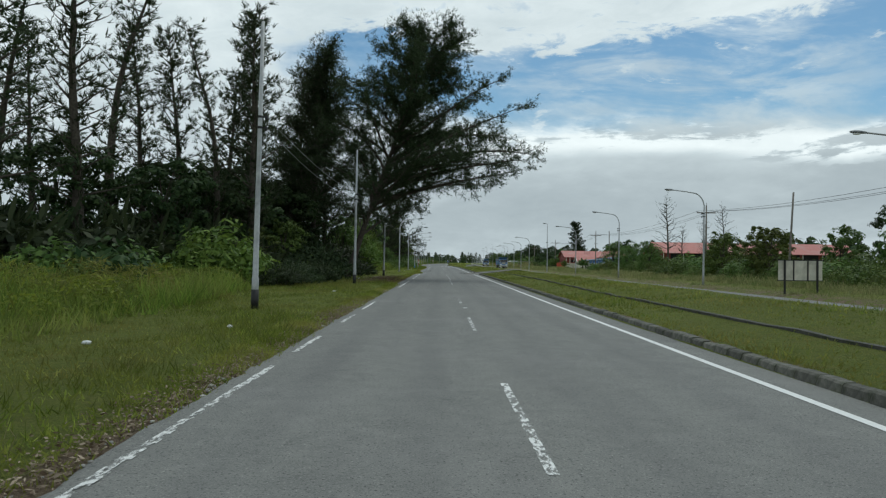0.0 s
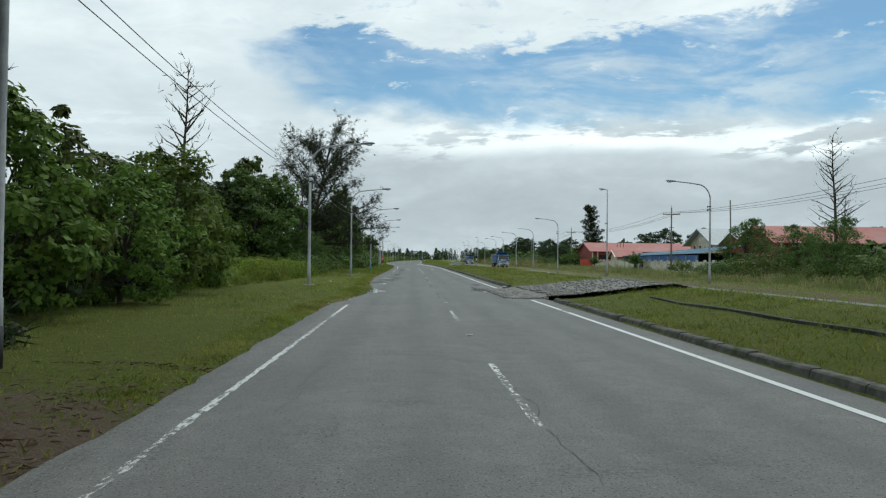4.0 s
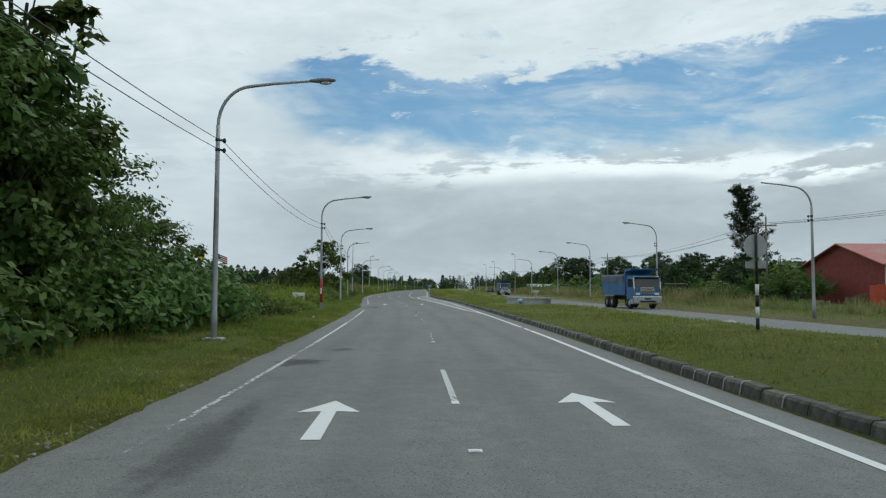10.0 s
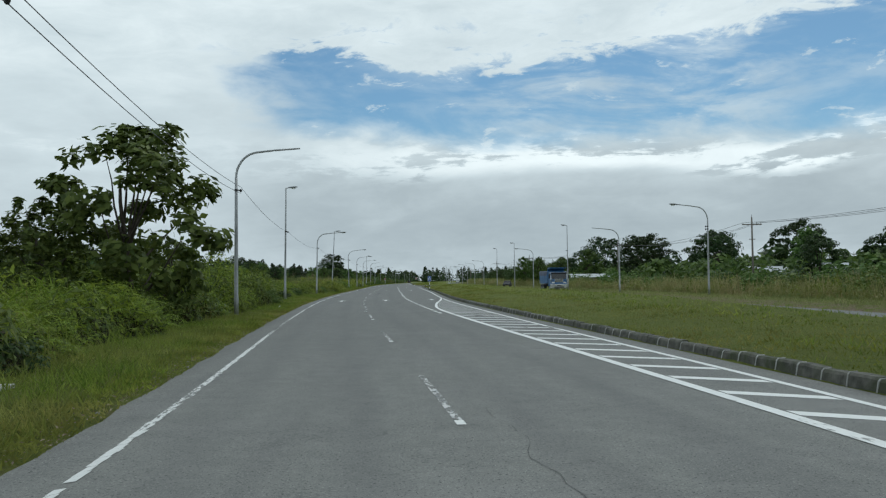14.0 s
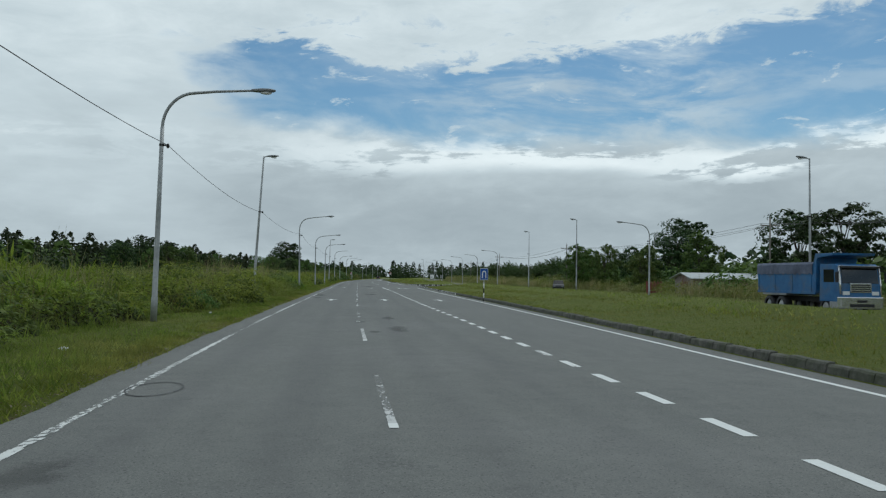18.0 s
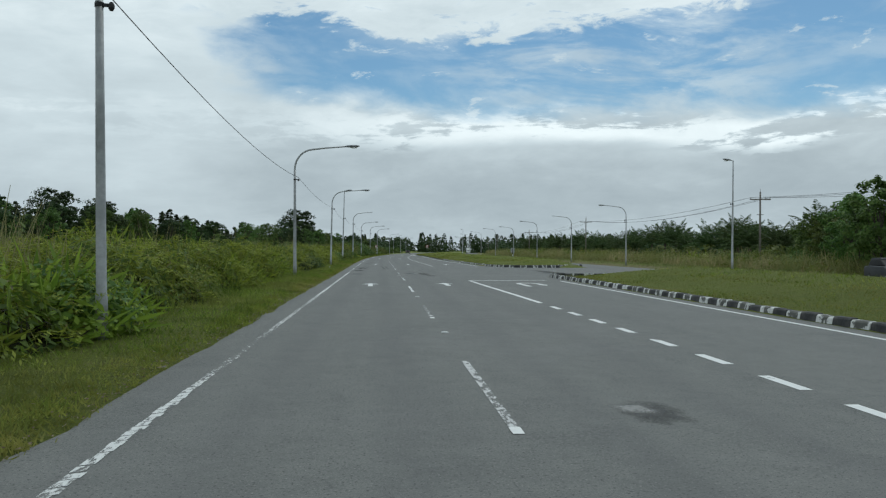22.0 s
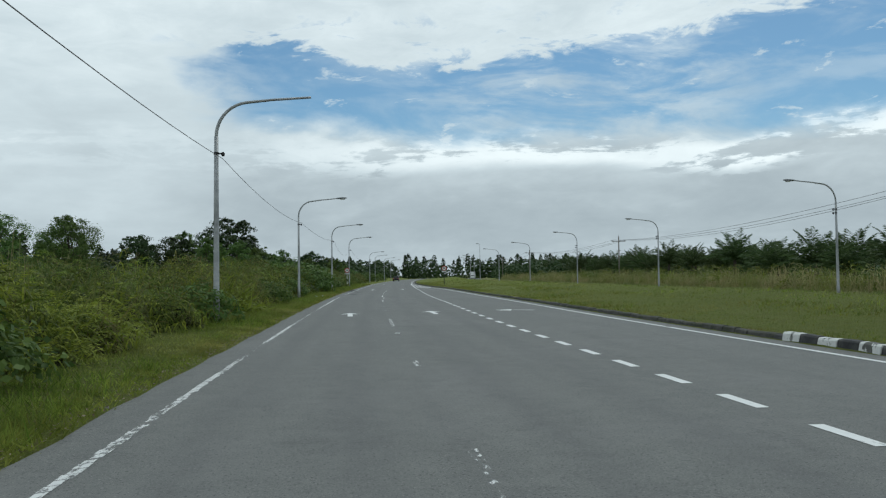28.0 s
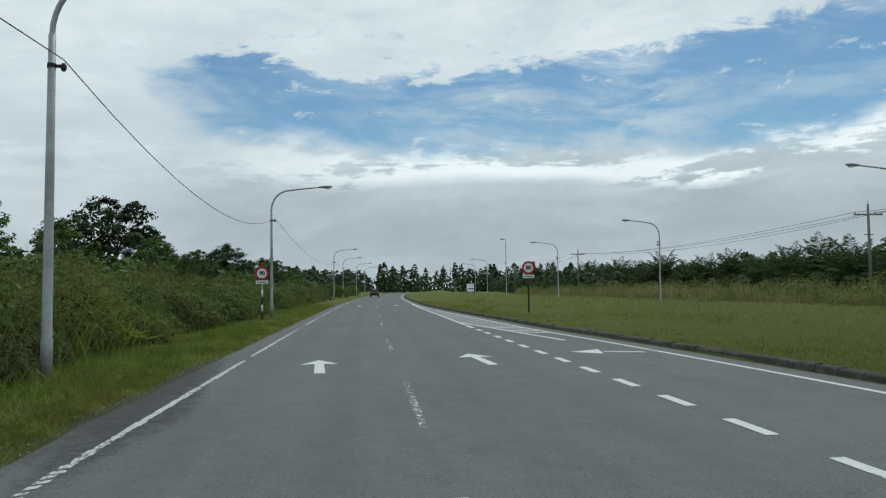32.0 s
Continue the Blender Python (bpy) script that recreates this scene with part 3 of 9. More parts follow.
def gz(s, off):
    """Height of the ground at a place along (s) and across (off) the road."""
    e, o = edge(s), opp(s)
    wob = 0.05 * noise.noise((off * 0.35, s * 0.35, 0.0)) + 0.03 * noise.noise((off, s, 3.0))
    le = left_edge(s) if -4.6 < off < -2 else -4.2
    if off < le + .04:
        rise = lerp(s, 200, 300, 0.35, 0.95)
        near = lerp(off, le - .1, le - 1.0, -0.035, 0.05)
        if 105.5 < s < 112 and off > -3.75:
            near = -0.06
        return near + lerp(off, -7, -22, 0, rise) + wob * lerp(off, -4.6, -6, 0, 1)
    if off < e + 0.8:
        return -0.10
    if off <= o - 3.6:
        mid = e * 0.35 + (o - 3.0) * 0.65
        crest = lerp(s, 150, 222, 0.60, 0.36) if s < 235 else lerp(s, 245, 300, 0.36, 0.78)
        z = lerp(off, e + 0.9, mid, 0.13, crest) if off < mid else lerp(off, mid, o - 3.7, crest, -0.16)
        g = max(lerp(s, GAP0 - 4, GAP0, 1, 0), lerp(s, GAP1 - 1, GAP1 + 6, 0, 1))
        bed = 0.2 if 102 <= s <= 113.2 else 0.0  # under the gravel crossing
        return z * g - 0.45 * (1 - g) + wob * g - bed
    if off < o + 3.7:
        return -0.40
    return lerp(off, o + 3.7, o + 9, -0.16, 0.05) + lerp(off, o + 10, o + 40, 0, 0.2) + wob


def at(s, off, z=None, turn=0.0):
    """The pose of a thing that stands at a place along and across the road."""
    return pose(line(s) + off, s, gz(s, off) if z is None else z, 0, 0, bend(s) + turn)


def mesh(name, verts, faces, mat, smooth=False):
    me = bpy.data.meshes.new(name)
    me.from_pydata([tuple(v) for v in verts], [], faces)
    me.materials.append(mat)
    if smooth:
        me.polygons.foreach_set("use_smooth", [True] * len(me.polygons))
    return me


def quads(name, V, mat):
    """A mesh of loose four-cornered pieces from an array (n, 4, 3)."""
    V = np.asarray(V, dtype=np.float32)
    n = len(V)
    me = bpy.data.meshes.new(name)
    me.vertices.add(4 * n)
    me.vertices.foreach_set("co", V.reshape(-1))
    me.loops.add(4 * n)
    me.loops.foreach_set("vertex_index", np.arange(4 * n, dtype=np.int32))
    me.polygons.add(n)
    me.polygons.foreach_set("loop_start", np.arange(0, 4 * n, 4, dtype=np.int32))
    me.polygons.foreach_set("loop_total", np.full(n, 4, dtype=np.int32))
    me.update(calc_edges=True)
    me.materials.append(mat)
    return me


def done(bm, name, mat, smooth=True):
    me = bpy.data.meshes.new(name)
    bm.to_mesh(me)
    bm.free()
    me.materials.append(mat)
    if smooth:
        me.polygons.foreach_set("use_smooth", [True] * len(me.polygons))
    return me


def part(name, bm, mat, parent, label="", smooth=False):
    me = bm if isinstance(bm, bpy.types.Mesh) else done(bm, name, mat, smooth)
    ob = new(name, me)
    ob.parent = parent
    return tagged(ob, label)


def thing(name, label, category, group="", m=None):
    ob = tagged(new(name), label, category, group)
    ob.empty_display_size = 0.2
    if m is not None:
        ob.matrix_basis = m
    return ob


def block(bm, x0, x1, y0, y1, z0, z1, bev=0.0):
    r = bmesh.ops.create_cube(bm, size=1, matrix=Matrix.Translation(((x0 + x1) / 2, (y0 + y1) / 2, (z0 + z1) / 2)) @ Matrix.Diagonal((x1 - x0, y1 - y0, z1 - z0, 1)))
    if bev:
        es = list({e for v in r["verts"] for e in v.link_edges})
        bmesh.ops.bevel(bm, geom=es, offset=bev, segments=2, affect="EDGES", profile=0.7)
    return bm


def boxed(x0, x1, y0, y1, z0, z1, bev=0.0):
    return block(bmesh.new(), x0, x1, y0, y1, z0, z1, bev)


def tube(points, radii, sides=8, caps=True):
    """A bmesh tube along points."""
    bm = bmesh.new()
    tube_into(bm, points, radii, sides, caps)
    return bm


def tube_into(bm, points, radii, sides=8, caps=True):
    P = [Vector(p) for p in points]
    if isinstance(radii, (int, float)):
        radii = [radii] * len(P)
    rings, ref = [], None
    for i, p in enumerate(P):
        d = (P[min(i + 1, len(P) - 1)] - P[max(i - 1, 0)]).normalized()
        if ref is None:
            ref = d.orthogonal().normalized()
        ref = (ref - d * ref.dot(d)).normalized()
        bi = d.cross(ref)
        rings.append([bm.verts.new(p + (ref * math.cos(2 * math.pi * k / sides) + bi * math.sin(2 * math.pi * k / sides)) * radii[i]) for k in range(sides)])
    for a, b in zip(rings, rings[1:]):
        for k in range(sides):
            bm.faces.new((a[k], a[(k + 1) % sides], b[(k + 1) % sides], b[k]))
    if caps:
        bm.faces.new(rings[0][::-1])
        bm.faces.new(rings[-1])


# ---- ground and roads ----
def sheet(name, rows, cols, mat, attr=None, label="", kind="structure"):
    """A grid sheet; cols(s) gives (off, z[, value]) across the road."""
    verts, vals, faces, n = [], [], [], None
    for s in rows:
        c = cols(s)
        n = len(c)
        for q in c:
            verts.append((line(max(-120, min(s, 900))) + q[0], s, q[1]))
            vals.append(q[2] if len(q) > 2 else 0.0)
    for i in range(len(rows) - 1):
        for k in range(n - 1):
            a = i * n + k
            faces.append((a, a + 1, a + n + 1, a + n))
    me = mesh(name, verts, faces, mat, True)
    if attr:
        a = me.attributes.new(attr, "FLOAT", "POINT")
        a.data.foreach_set("value", vals)
    return tagged(new(name, me), label, kind=kind)


def steps(a, b, d):
    return [a + d * i for i in range(int(round((b - a) / d)) + 1)]


def ground_cols(s):
    sc = max(-120, min(s, 900))
    e, o = edge(sc), opp(sc)
    offs = [-2600, -900, -300, -120, -60, -35, -24, -18, -14, -11, -9, -7.5, -6.4, -5.6, -5.0, -4.6, -4.25, -3.9, -3.5, -3.1, -2.4, e + 0.5, e + 0.86, e + 1.5, e + 2.6, e * .65 + (o - 3) * .35, e * .35 + (o - 3) * .65, o - 5.4, o - 4.2, o - 3.5, o - 2.8, o + 2.8, o + 3.6, o + 4.4, o + 6, o + 9, o + 14, o + 22, o + 40, 120, 300, 900, 2600]
    out = []
    for q in offs:
        bare = 0.0
        le = left_edge(sc)
        if -5.3 < q < -2.0:
            bare = lerp(q, le - .12, le - .55, 0.75 if s < 60 or 95 < s < 140 or 228 < s < 250 else 0.3, 0.0)
        if 52 < s < 84 and -13 < q < -4.2:
            bare = max(bare, 0.75 * lerp(abs(s - 68), 9, 16, 1, 0) * lerp(q, -6.0, -8.6, 1, .4))
        if e + 0.8 < q < e + 1.2:
            bare = 0.55
        if o + 3.5 < q < o + 6.2:
            bare = 0.5
        out.append((q, gz(sc, q), bare))
    return out


sheet("ground", [-2600, -900, -400, -220, -160] + steps(-120, 800, 2.0) + [830, 870, 900, 1000, 1300, 2600], ground_cols, GROUND, "bare", "grass verge and fields on flat ground")


def road_cols(s):
    a, b = left_edge(s), edge(s) + 0.72
    w = -1.8 - a
    offs = [a - 0.05, a + 0.08, a + w * .2, a + w * .55, -1.8, -0.6, 0.6, 1.8, 3.0, b - 0.4, b]
    return [(q, -0.07 if i == 0 else (-0.012 if i == 1 else 0.0), q) for i, q in enumerate(offs)]


sheet("road", steps(-120, -4, 4.0) + steps(-3.5, 300, 0.5) + steps(301, 700, 1.0) + steps(704, 900, 4.0), road_cols, ASPHALT, "across", "weathered grey asphalt dual carriageway")
sheet("road_opposite", steps(-120, 900, 3.0), lambda s: [(opp(s) - 3.6, -0.30, 9), (opp(s) - 3.4, -0.22, 9), (opp(s), -0.19, 9), (opp(s) + 3.4, -0.22, 9), (opp(s) + 3.7, -0.30, 9)], ASPHALT, "across", "grey asphalt carriageway for oncoming traffic")
sheet("road_crossover", steps(GAP0 - 1, GAP1 + 8, 1.0), lambda s: [(edge(s) + 0.5, -0.006, 9), (edge(s) + 2.5, -0.02, 9), (opp(s) - 5, -0.10, 9), (opp(s) - 3.0, -0.215, 9)], ASPHALT, "across", "asphalt gap through the grass median")
sheet("side_track", steps(242.3, 245.4, 0.4), lambda s: [(q, gz(s, q) + 0.035 * max(0.0, 1 - abs(s - 243.7) / 2.3) if q < -4.7 else 0.006, 0) for q in (-8.2, -7.4, -6.4, -5.6, -5.0, -4.6)], TRACK, None, "narrow gravel track leaving the road")


def strip(s0, s1, o0, o1, z=0.006, step=2.0):
    """Corners of a painted stripe that follows the road; o0, o1: offsets or functions of s."""
    f0 = o0 if callable(o0) else (lambda s: o0)
    f1 = o1 if callable(o1) else (lambda s: o1)
    n = max(1, int((s1 - s0) / step))
    V, F = [], []
    for i in range(n + 1):
        s = s0 + (s1 - s0) * i / n
        V += [(line(s) + f0(s), s, z), (line(s) + f1(s), s, z)]
    return V, [(2 * i, 2 * i + 1, 2 * i + 3, 2 * i + 2) for i in range(n)]


def marking(name, pieces, mat, label):
    # one mesh for the pieces of one kind of line
    V, F = [], []
    for v, f in pieces:
        F += [tuple(i + len(V) for i in q) for q in f]
        V += v
    me = mesh(name, V, F, mat)
    me.attributes.new("fade", "FLOAT", "POINT").data.foreach_set("value", [.45] * len(V))
    return tagged(new(name, me), label, kind="structure")


random.seed(4)
# left edge line, worn and partly lost
gone = [(11.6, 13.2), (16.2, 19.8), (22.9, 25.3), (30, 47), (97, 159.6), (177, 193), (229, 247), (548, 555.6)]


def ribbed(s0, s1, off=-3.45, half=.054, whole=.0, lost=-.42):
    """A worn thermoplastic line: slanting rungs, run together where it is whole, missing where it is lost."""
    V, F, q = [], [], s0
    while q < s1:
        w = noise.noise((q * .23, 2.0, 0.0)) + .5 * noise.noise((q * 1.1, 7.0, 0.0)) + .35 * noise.noise((q * 5.3, 3.0, 0.0))
        if w > lost and not any(a < q < b for a, b in gone):
            ln = (.182 if q < 345 else .158) if w > whole else .182 * lerp(w, lost, whole, .5, .95) * random.uniform(.8, 1.1)
            a, b = off - half + random.uniform(-.010, .014), off + half + random.uniform(-.022, .018)
            n, x = len(V), line(q)
            V += [(x + a, q, .006), (x + b, q + .05, .006), (x + b, q + .05 + ln, .006), (x + a, q + ln, .006)]
            F.append((n, n + 1, n + 2, n + 3))
        q += .18
    return V, F


marking("edge_line_left", [ribbed(-60, 97, half=.047, whole=-.7, lost=-2)], PAINT_EDGE, "worn white edge line crumbling at the road's edge")
marking("edge_line_left", [ribbed(159, 290, half=.05, whole=-.25, lost=-.6)], PAINT_EDGE, "worn white edge line")
marking("edge_line_left", [ribbed(290, 760, whole=0.0, lost=-.55)], PAINT_EDGE, "worn white edge line of slanting rungs")
faint = [strip(113.2, 116.2, -3.34, -3.26), strip(132.6, 135.2, -3.44, -3.34), strip(138, 146, -3.36, -3.27), strip(146, 154, -3.40, -3.30), strip(177, 193, -3.49, -3.40), strip(229, 234, -3.5, -3.4)]
marking("edge_line_left", faint, PAINT_FAINT, "almost lost white edge line")
marking("edge_line_right", [strip(-60, 101, lambda s: edge(s) - 0.07, lambda s: edge(s) + 0.07), strip(113.5, 425, lambda s: edge(s) - 0.07, lambda s: edge(s) + 0.07),
                            strip(462, 800, lambda s: edge(s) - 0.07, lambda s: edge(s) + 0.07)], PAINT, "white edge line beside the median kerb")
# lane dashes
dash = []
for a, b, n in ((-54.7, 5.8, 5), (5.8, 66.3, 5), (66.3, 149.6, 7), (149.6, 173.2, 2), (173.2, 221.1, 4), (221.1, 233.2, 1), (233.2, 326.3, 8), (326.3, 348.4, 2), (348.4, 391.4, 4), (391.4, 414.1, 2), (414.1, 435.8, 2), (435.8, 446.6, 1), (446.6, 469.5, 2), (469.5, 513.1, 4), (513.1, 536.1, 2), (536.1, 559.05, 2), (559.05, 570.7, 1), (570.7, 581.9, 1), (581.9, 754.4, 15)):
    dash += [a + (b - a) * i / n for i in range(n)]
mid = lambda s: float(np.interp(s, [190, 205, 222, 240, 300, 340, 360, 390, 405, 425, 462, 472, 490, 513, 540, 556, 566, 576, 600], [0, .14, .15, .08, .08, .1, .04, -.02, 0, .06, .07, .14, .02, -.08, -.1, -.12, 0, .05, .05]))
marking("lane_dashes", [strip(s, s + 4.4, lambda q: mid(q) - .05, lambda q: mid(q) + .05) for s in dash if s < 95 or s > 410], PAINT_WORN, "worn white lane dashes")
marking("lane_dashes", [strip(s, s + 4.4, lambda q: mid(q) - .05, lambda q: mid(q) + .05) for s in dash if 149 <= s <= 410], PAINT_FAINT, "faded white lane dashes")
marking("lane_dashes", [strip(s, s + 4.4, lambda q: mid(q) - .055, lambda q: mid(q) + .055, .0045) for s in dash if 149 <= s <= 410], GHOST, "grey shadow of worn lane dashes")
marking("lane_dashes", [strip(s - .02, s + .24, lambda q: mid(q) - .055, lambda q: mid(q) + .055, .0075) for s in dash if 149 <= s <= 410], PAINT, "white near ends of worn lane dashes")
marking("lane_dashes", [strip(s, s + 4.4, lambda q: mid(q) - .05, lambda q: mid(q) + .05) for s in dash if 95 <= s < 149], GHOST, "almost vanished lane dashes")
random.seed(17)
for s in dash:
    if -2 < s < 590 and random.random() < .6:
        rs = new("road_stud", done(block(block(bmesh.new(), -.07, .07, -.06, .06, 0, .012, .004), -.05, .05, -.055, .0, .012, .022, .003), "road_stud", WHITE))
        rs.matrix_basis = pose(line(s - 3.1) + random.uniform(-.08, .1), s - 3.1, .002, 0, 0, bend(s))
        tagged(rs, "small white reflective stud set in the asphalt", "road stud", "road studs")
# hatched taper and turning lane
inner = curve([(226, 3.92), (236, 3.84), (250, 3.88), (270, 4.0), (288, 4.08), (293, 4.3), (299, 4.92), (303, 5.42), (308.4, 6.18), (314, 6.75), (316, 6.9)])
hat = [strip(221.5, 229, lambda s: lerp(s, 221.5, 229, 4.2, 3.9) - 0.06, lambda s: lerp(s, 221.5, 229, 4.2, 3.9) + 0.06, .0085), strip(229, 290, lambda s: inner(s) - 0.1, lambda s: inner(s) + 0.1, .0085), strip(290, 316, lambda s: inner(s) - 0.08, lambda s: inner(s) + 0.08, .0085)]
s = 234.0
while s < 312:
    w = edge(s) - 0.1 - inner(s)
    if w > 0.35:
        a, b = inner(s) + 0.12, edge(s) - 0.12
        hat.append(([(line(s) + a, s + 0.42, .0045), (line(s - .5) + b, s - 0.25 * (b - a), .0045), (line(s) + b, s - 0.25 * (b - a) + 0.33, .0045), (line(s) + a, s + 0.75, .0045)], [(0, 1, 2, 3)]))
    s += 1.7
marking("hatching", hat, PAINT, "white diagonal hatching between two lines")
turn = curve([(284, 3.6), (290, 3.62), (300, 3.72), (315, 3.76), (330, 3.9), (346, 4.04), (364, 3.88), (386, 3.82), (400, 3.84), (412, 3.74), (425, 3.58), (459, 3.98), (470, 4.05), (485, 3.9), (500, 3.72), (515, 3.61), (537, 3.75), (553, 3.67), (572, 3.75), (600, 3.7)])
short = []
for a, b, n in ((284.9, 299.0, 7), (299.0, 342.06, 21), (342.06, 358.4, 8), (358.4, 383.9, 13), (383.9, 393.3, 5), (393.3, 407.6, 7), (459.6, 474.5, 7), (474.5, 513.7, 19), (513.7, 532.9, 9), (532.9, 550.2, 8), (550.2, 569.4, 9), (569.4, 592, 11)):
    short += [a + (b - a) * i / n for i in range(n)]
marking("turn_lane_dashes", [strip(s, s + 1.03, lambda q: turn(q) - 0.085, lambda q: turn(q) + 0.085) for s in short], PAINT, "short white dashes along the turning lane")
bar = [(line(425) + 3.5, 424.95, .006), (line(426) + 8.0, 425.85, .006), (line(426) + 8.0, 426.1, .006), (line(425) + 3.5, 425.2, .006)]
box = [strip(408, 425.0, lambda q: turn(q) - 0.09, lambda q: turn(q) + 0.09), (bar, [(0, 1, 2, 3)]), strip(592, 640, lambda q: turn(592) - 0.09 + 0 * q, lambda q: turn(592) + 0.09)]
marking("turn_lane_line", box, PAINT, "white line closing the turning lane")
hat2, s = [], 588.0
while s < 632:
    a, b = max(3.7, 3.75 + (597 - s) * 0.13), edge(s) - 0.1
    if b - a > 0.3:
        hat2.append(([(line(s) + a, s + 0.5, .006), (line(s) + b, s - 0.2 * (b - a), .006), (line(s) + b, s - 0.2 * (b - a) + 0.35, .006), (line(s) + a, s + 0.85, .006)], [(0, 1, 2, 3)]))
    s += 1.15
marking("hatching", hat2 + [strip(584, 597, lambda q: 3.66 + (597 - q) * 0.13, lambda q: 3.82 + (597 - q) * 0.13, .0085)], PAINT, "white diagonal hatching at the lane's end")


def straight_arrow(s, off, lean=0.0):
    P = [(-0.11, -2.8), (0.11, -2.8), (0.10, -0.92), (0.42, -1.0), (0.0, 0.0), (-0.42, -1.0), (-0.10, -0.92)]
    return [(line(s) + off + x, s + y, 0.006) for x, y in P], [(0, 1, 2, 6), (2, 3, 4), (6, 4, 5), (2, 4, 6)]


def merge_arrow(s, off):
    P = [(1.0, -.62), (1.02, -.36), (.45, -.12), (.10, .02), (.10, -.16), (.42, -.36), (.22, .58), (-.70, .05), (-.12, -.68)]
    return [(line(s) + off + x, s + y, 0.006) for x, y in P], [(0, 1, 2, 5), (5, 2, 3, 4), (6, 7, 8)]


def uturn_arrow(s, off):
    V, F = [], []
    for i in range(13):
        a = math.pi * i / 12
        for r in (0.36, 0.60):
            V.append((line(s) + off - r * math.cos(a), s + 1.6 * r * math.sin(a), 0.006))
    F = [(2 * i, 2 * i + 1, 2 * i + 3, 2 * i + 2) for i in range(12)]
    n = len(V)
    V += [(line(s) + off + x, s + y, 0.006) for x, y in ((-0.60, -2.6), (-0.36, -2.6), (-0.36, 0), (-0.60, 0), (0.24, -0.9), (0.72, -0.9), (0.48, -1.9), (0.36, 0), (0.60, 0), (0.60, -0.9), (0.36, -0.9))]
    F += [(n, n + 1, n + 2, n + 3), (n + 4, n + 5, n + 6), (n + 7, n + 8, n + 9, n + 10)]
    return V, F


for i, (s, three) in enumerate(((185.5, 0), (248.5, 0), (311.5, 3), (370.8, 3), (421.3, 2), (469.1, 3), (522.4, 1), (579.6, 1), (636, 0))):
    marking("lane_arrow", [straight_arrow(s, -1.72)], PAINT, "white straight-ahead arrow on asphalt")
    marking("lane_arrow", [straight_arrow(s + 0.7, 1.88)], PAINT, "white straight-ahead arrow on asphalt")
    if three == 3:
        marking("lane_arrow", [straight_arrow(s + 1.3, 5.75 if s < 400 else 6.2)], PAINT, "white straight-ahead arrow in the turning lane")
    if three == 1:
        marking("lane_arrow", [merge_arrow(s + .4, 5.6 if s < 550 else 5.2)], PAINT, "white merging arrow bending towards the next lane")
    if three == 2:
        marking("lane_arrow", [uturn_arrow(s + 0.2, 6.1)], PAINT, "white U-turn arrow in the turning lane")


def blob(name, s, off, ls, lo, mat, z=0.004, seed=0, label="", kind="structure", n=26, rag=0.55):
    """An irregular flat stain, patch or puddle."""
    rag = .3 if mat in (WATER, DAMP) else rag
    V, vals, F = [(line(s) + off, s, z)], [.75], []
    for q, fv in ((.4, .62), (.8, .22), (1.35, -.75)):
        for i in range(n):
            a = 2 * math.pi * i / n
            r = q * (1 + rag * noise.noise((math.cos(a) * 1.6 + seed * 7.1, math.sin(a) * 1.6, seed * 1.0)))
            V.append((line(s) + off + lo * r * math.cos(a), s + ls * r * math.sin(a), z))
            vals.append(fv)
    F = [(0, 1 + i, 1 + (i + 1) % n) for i in range(n)]
    for k in range(2 if mat not in (WATER, DAMP) else 1):
        F += [(1 + k * n + i, 1 + (k + 1) * n + i, 1 + (k + 1) * n + (i + 1) % n, 1 + k * n + (i + 1) % n) for i in range(n)]
    me = mesh(name, V, F, mat)
    me.attributes.new("fade", "FLOAT", "POINT").data.foreach_set("value", vals)
    return tagged(new(name, me), label, kind=kind)


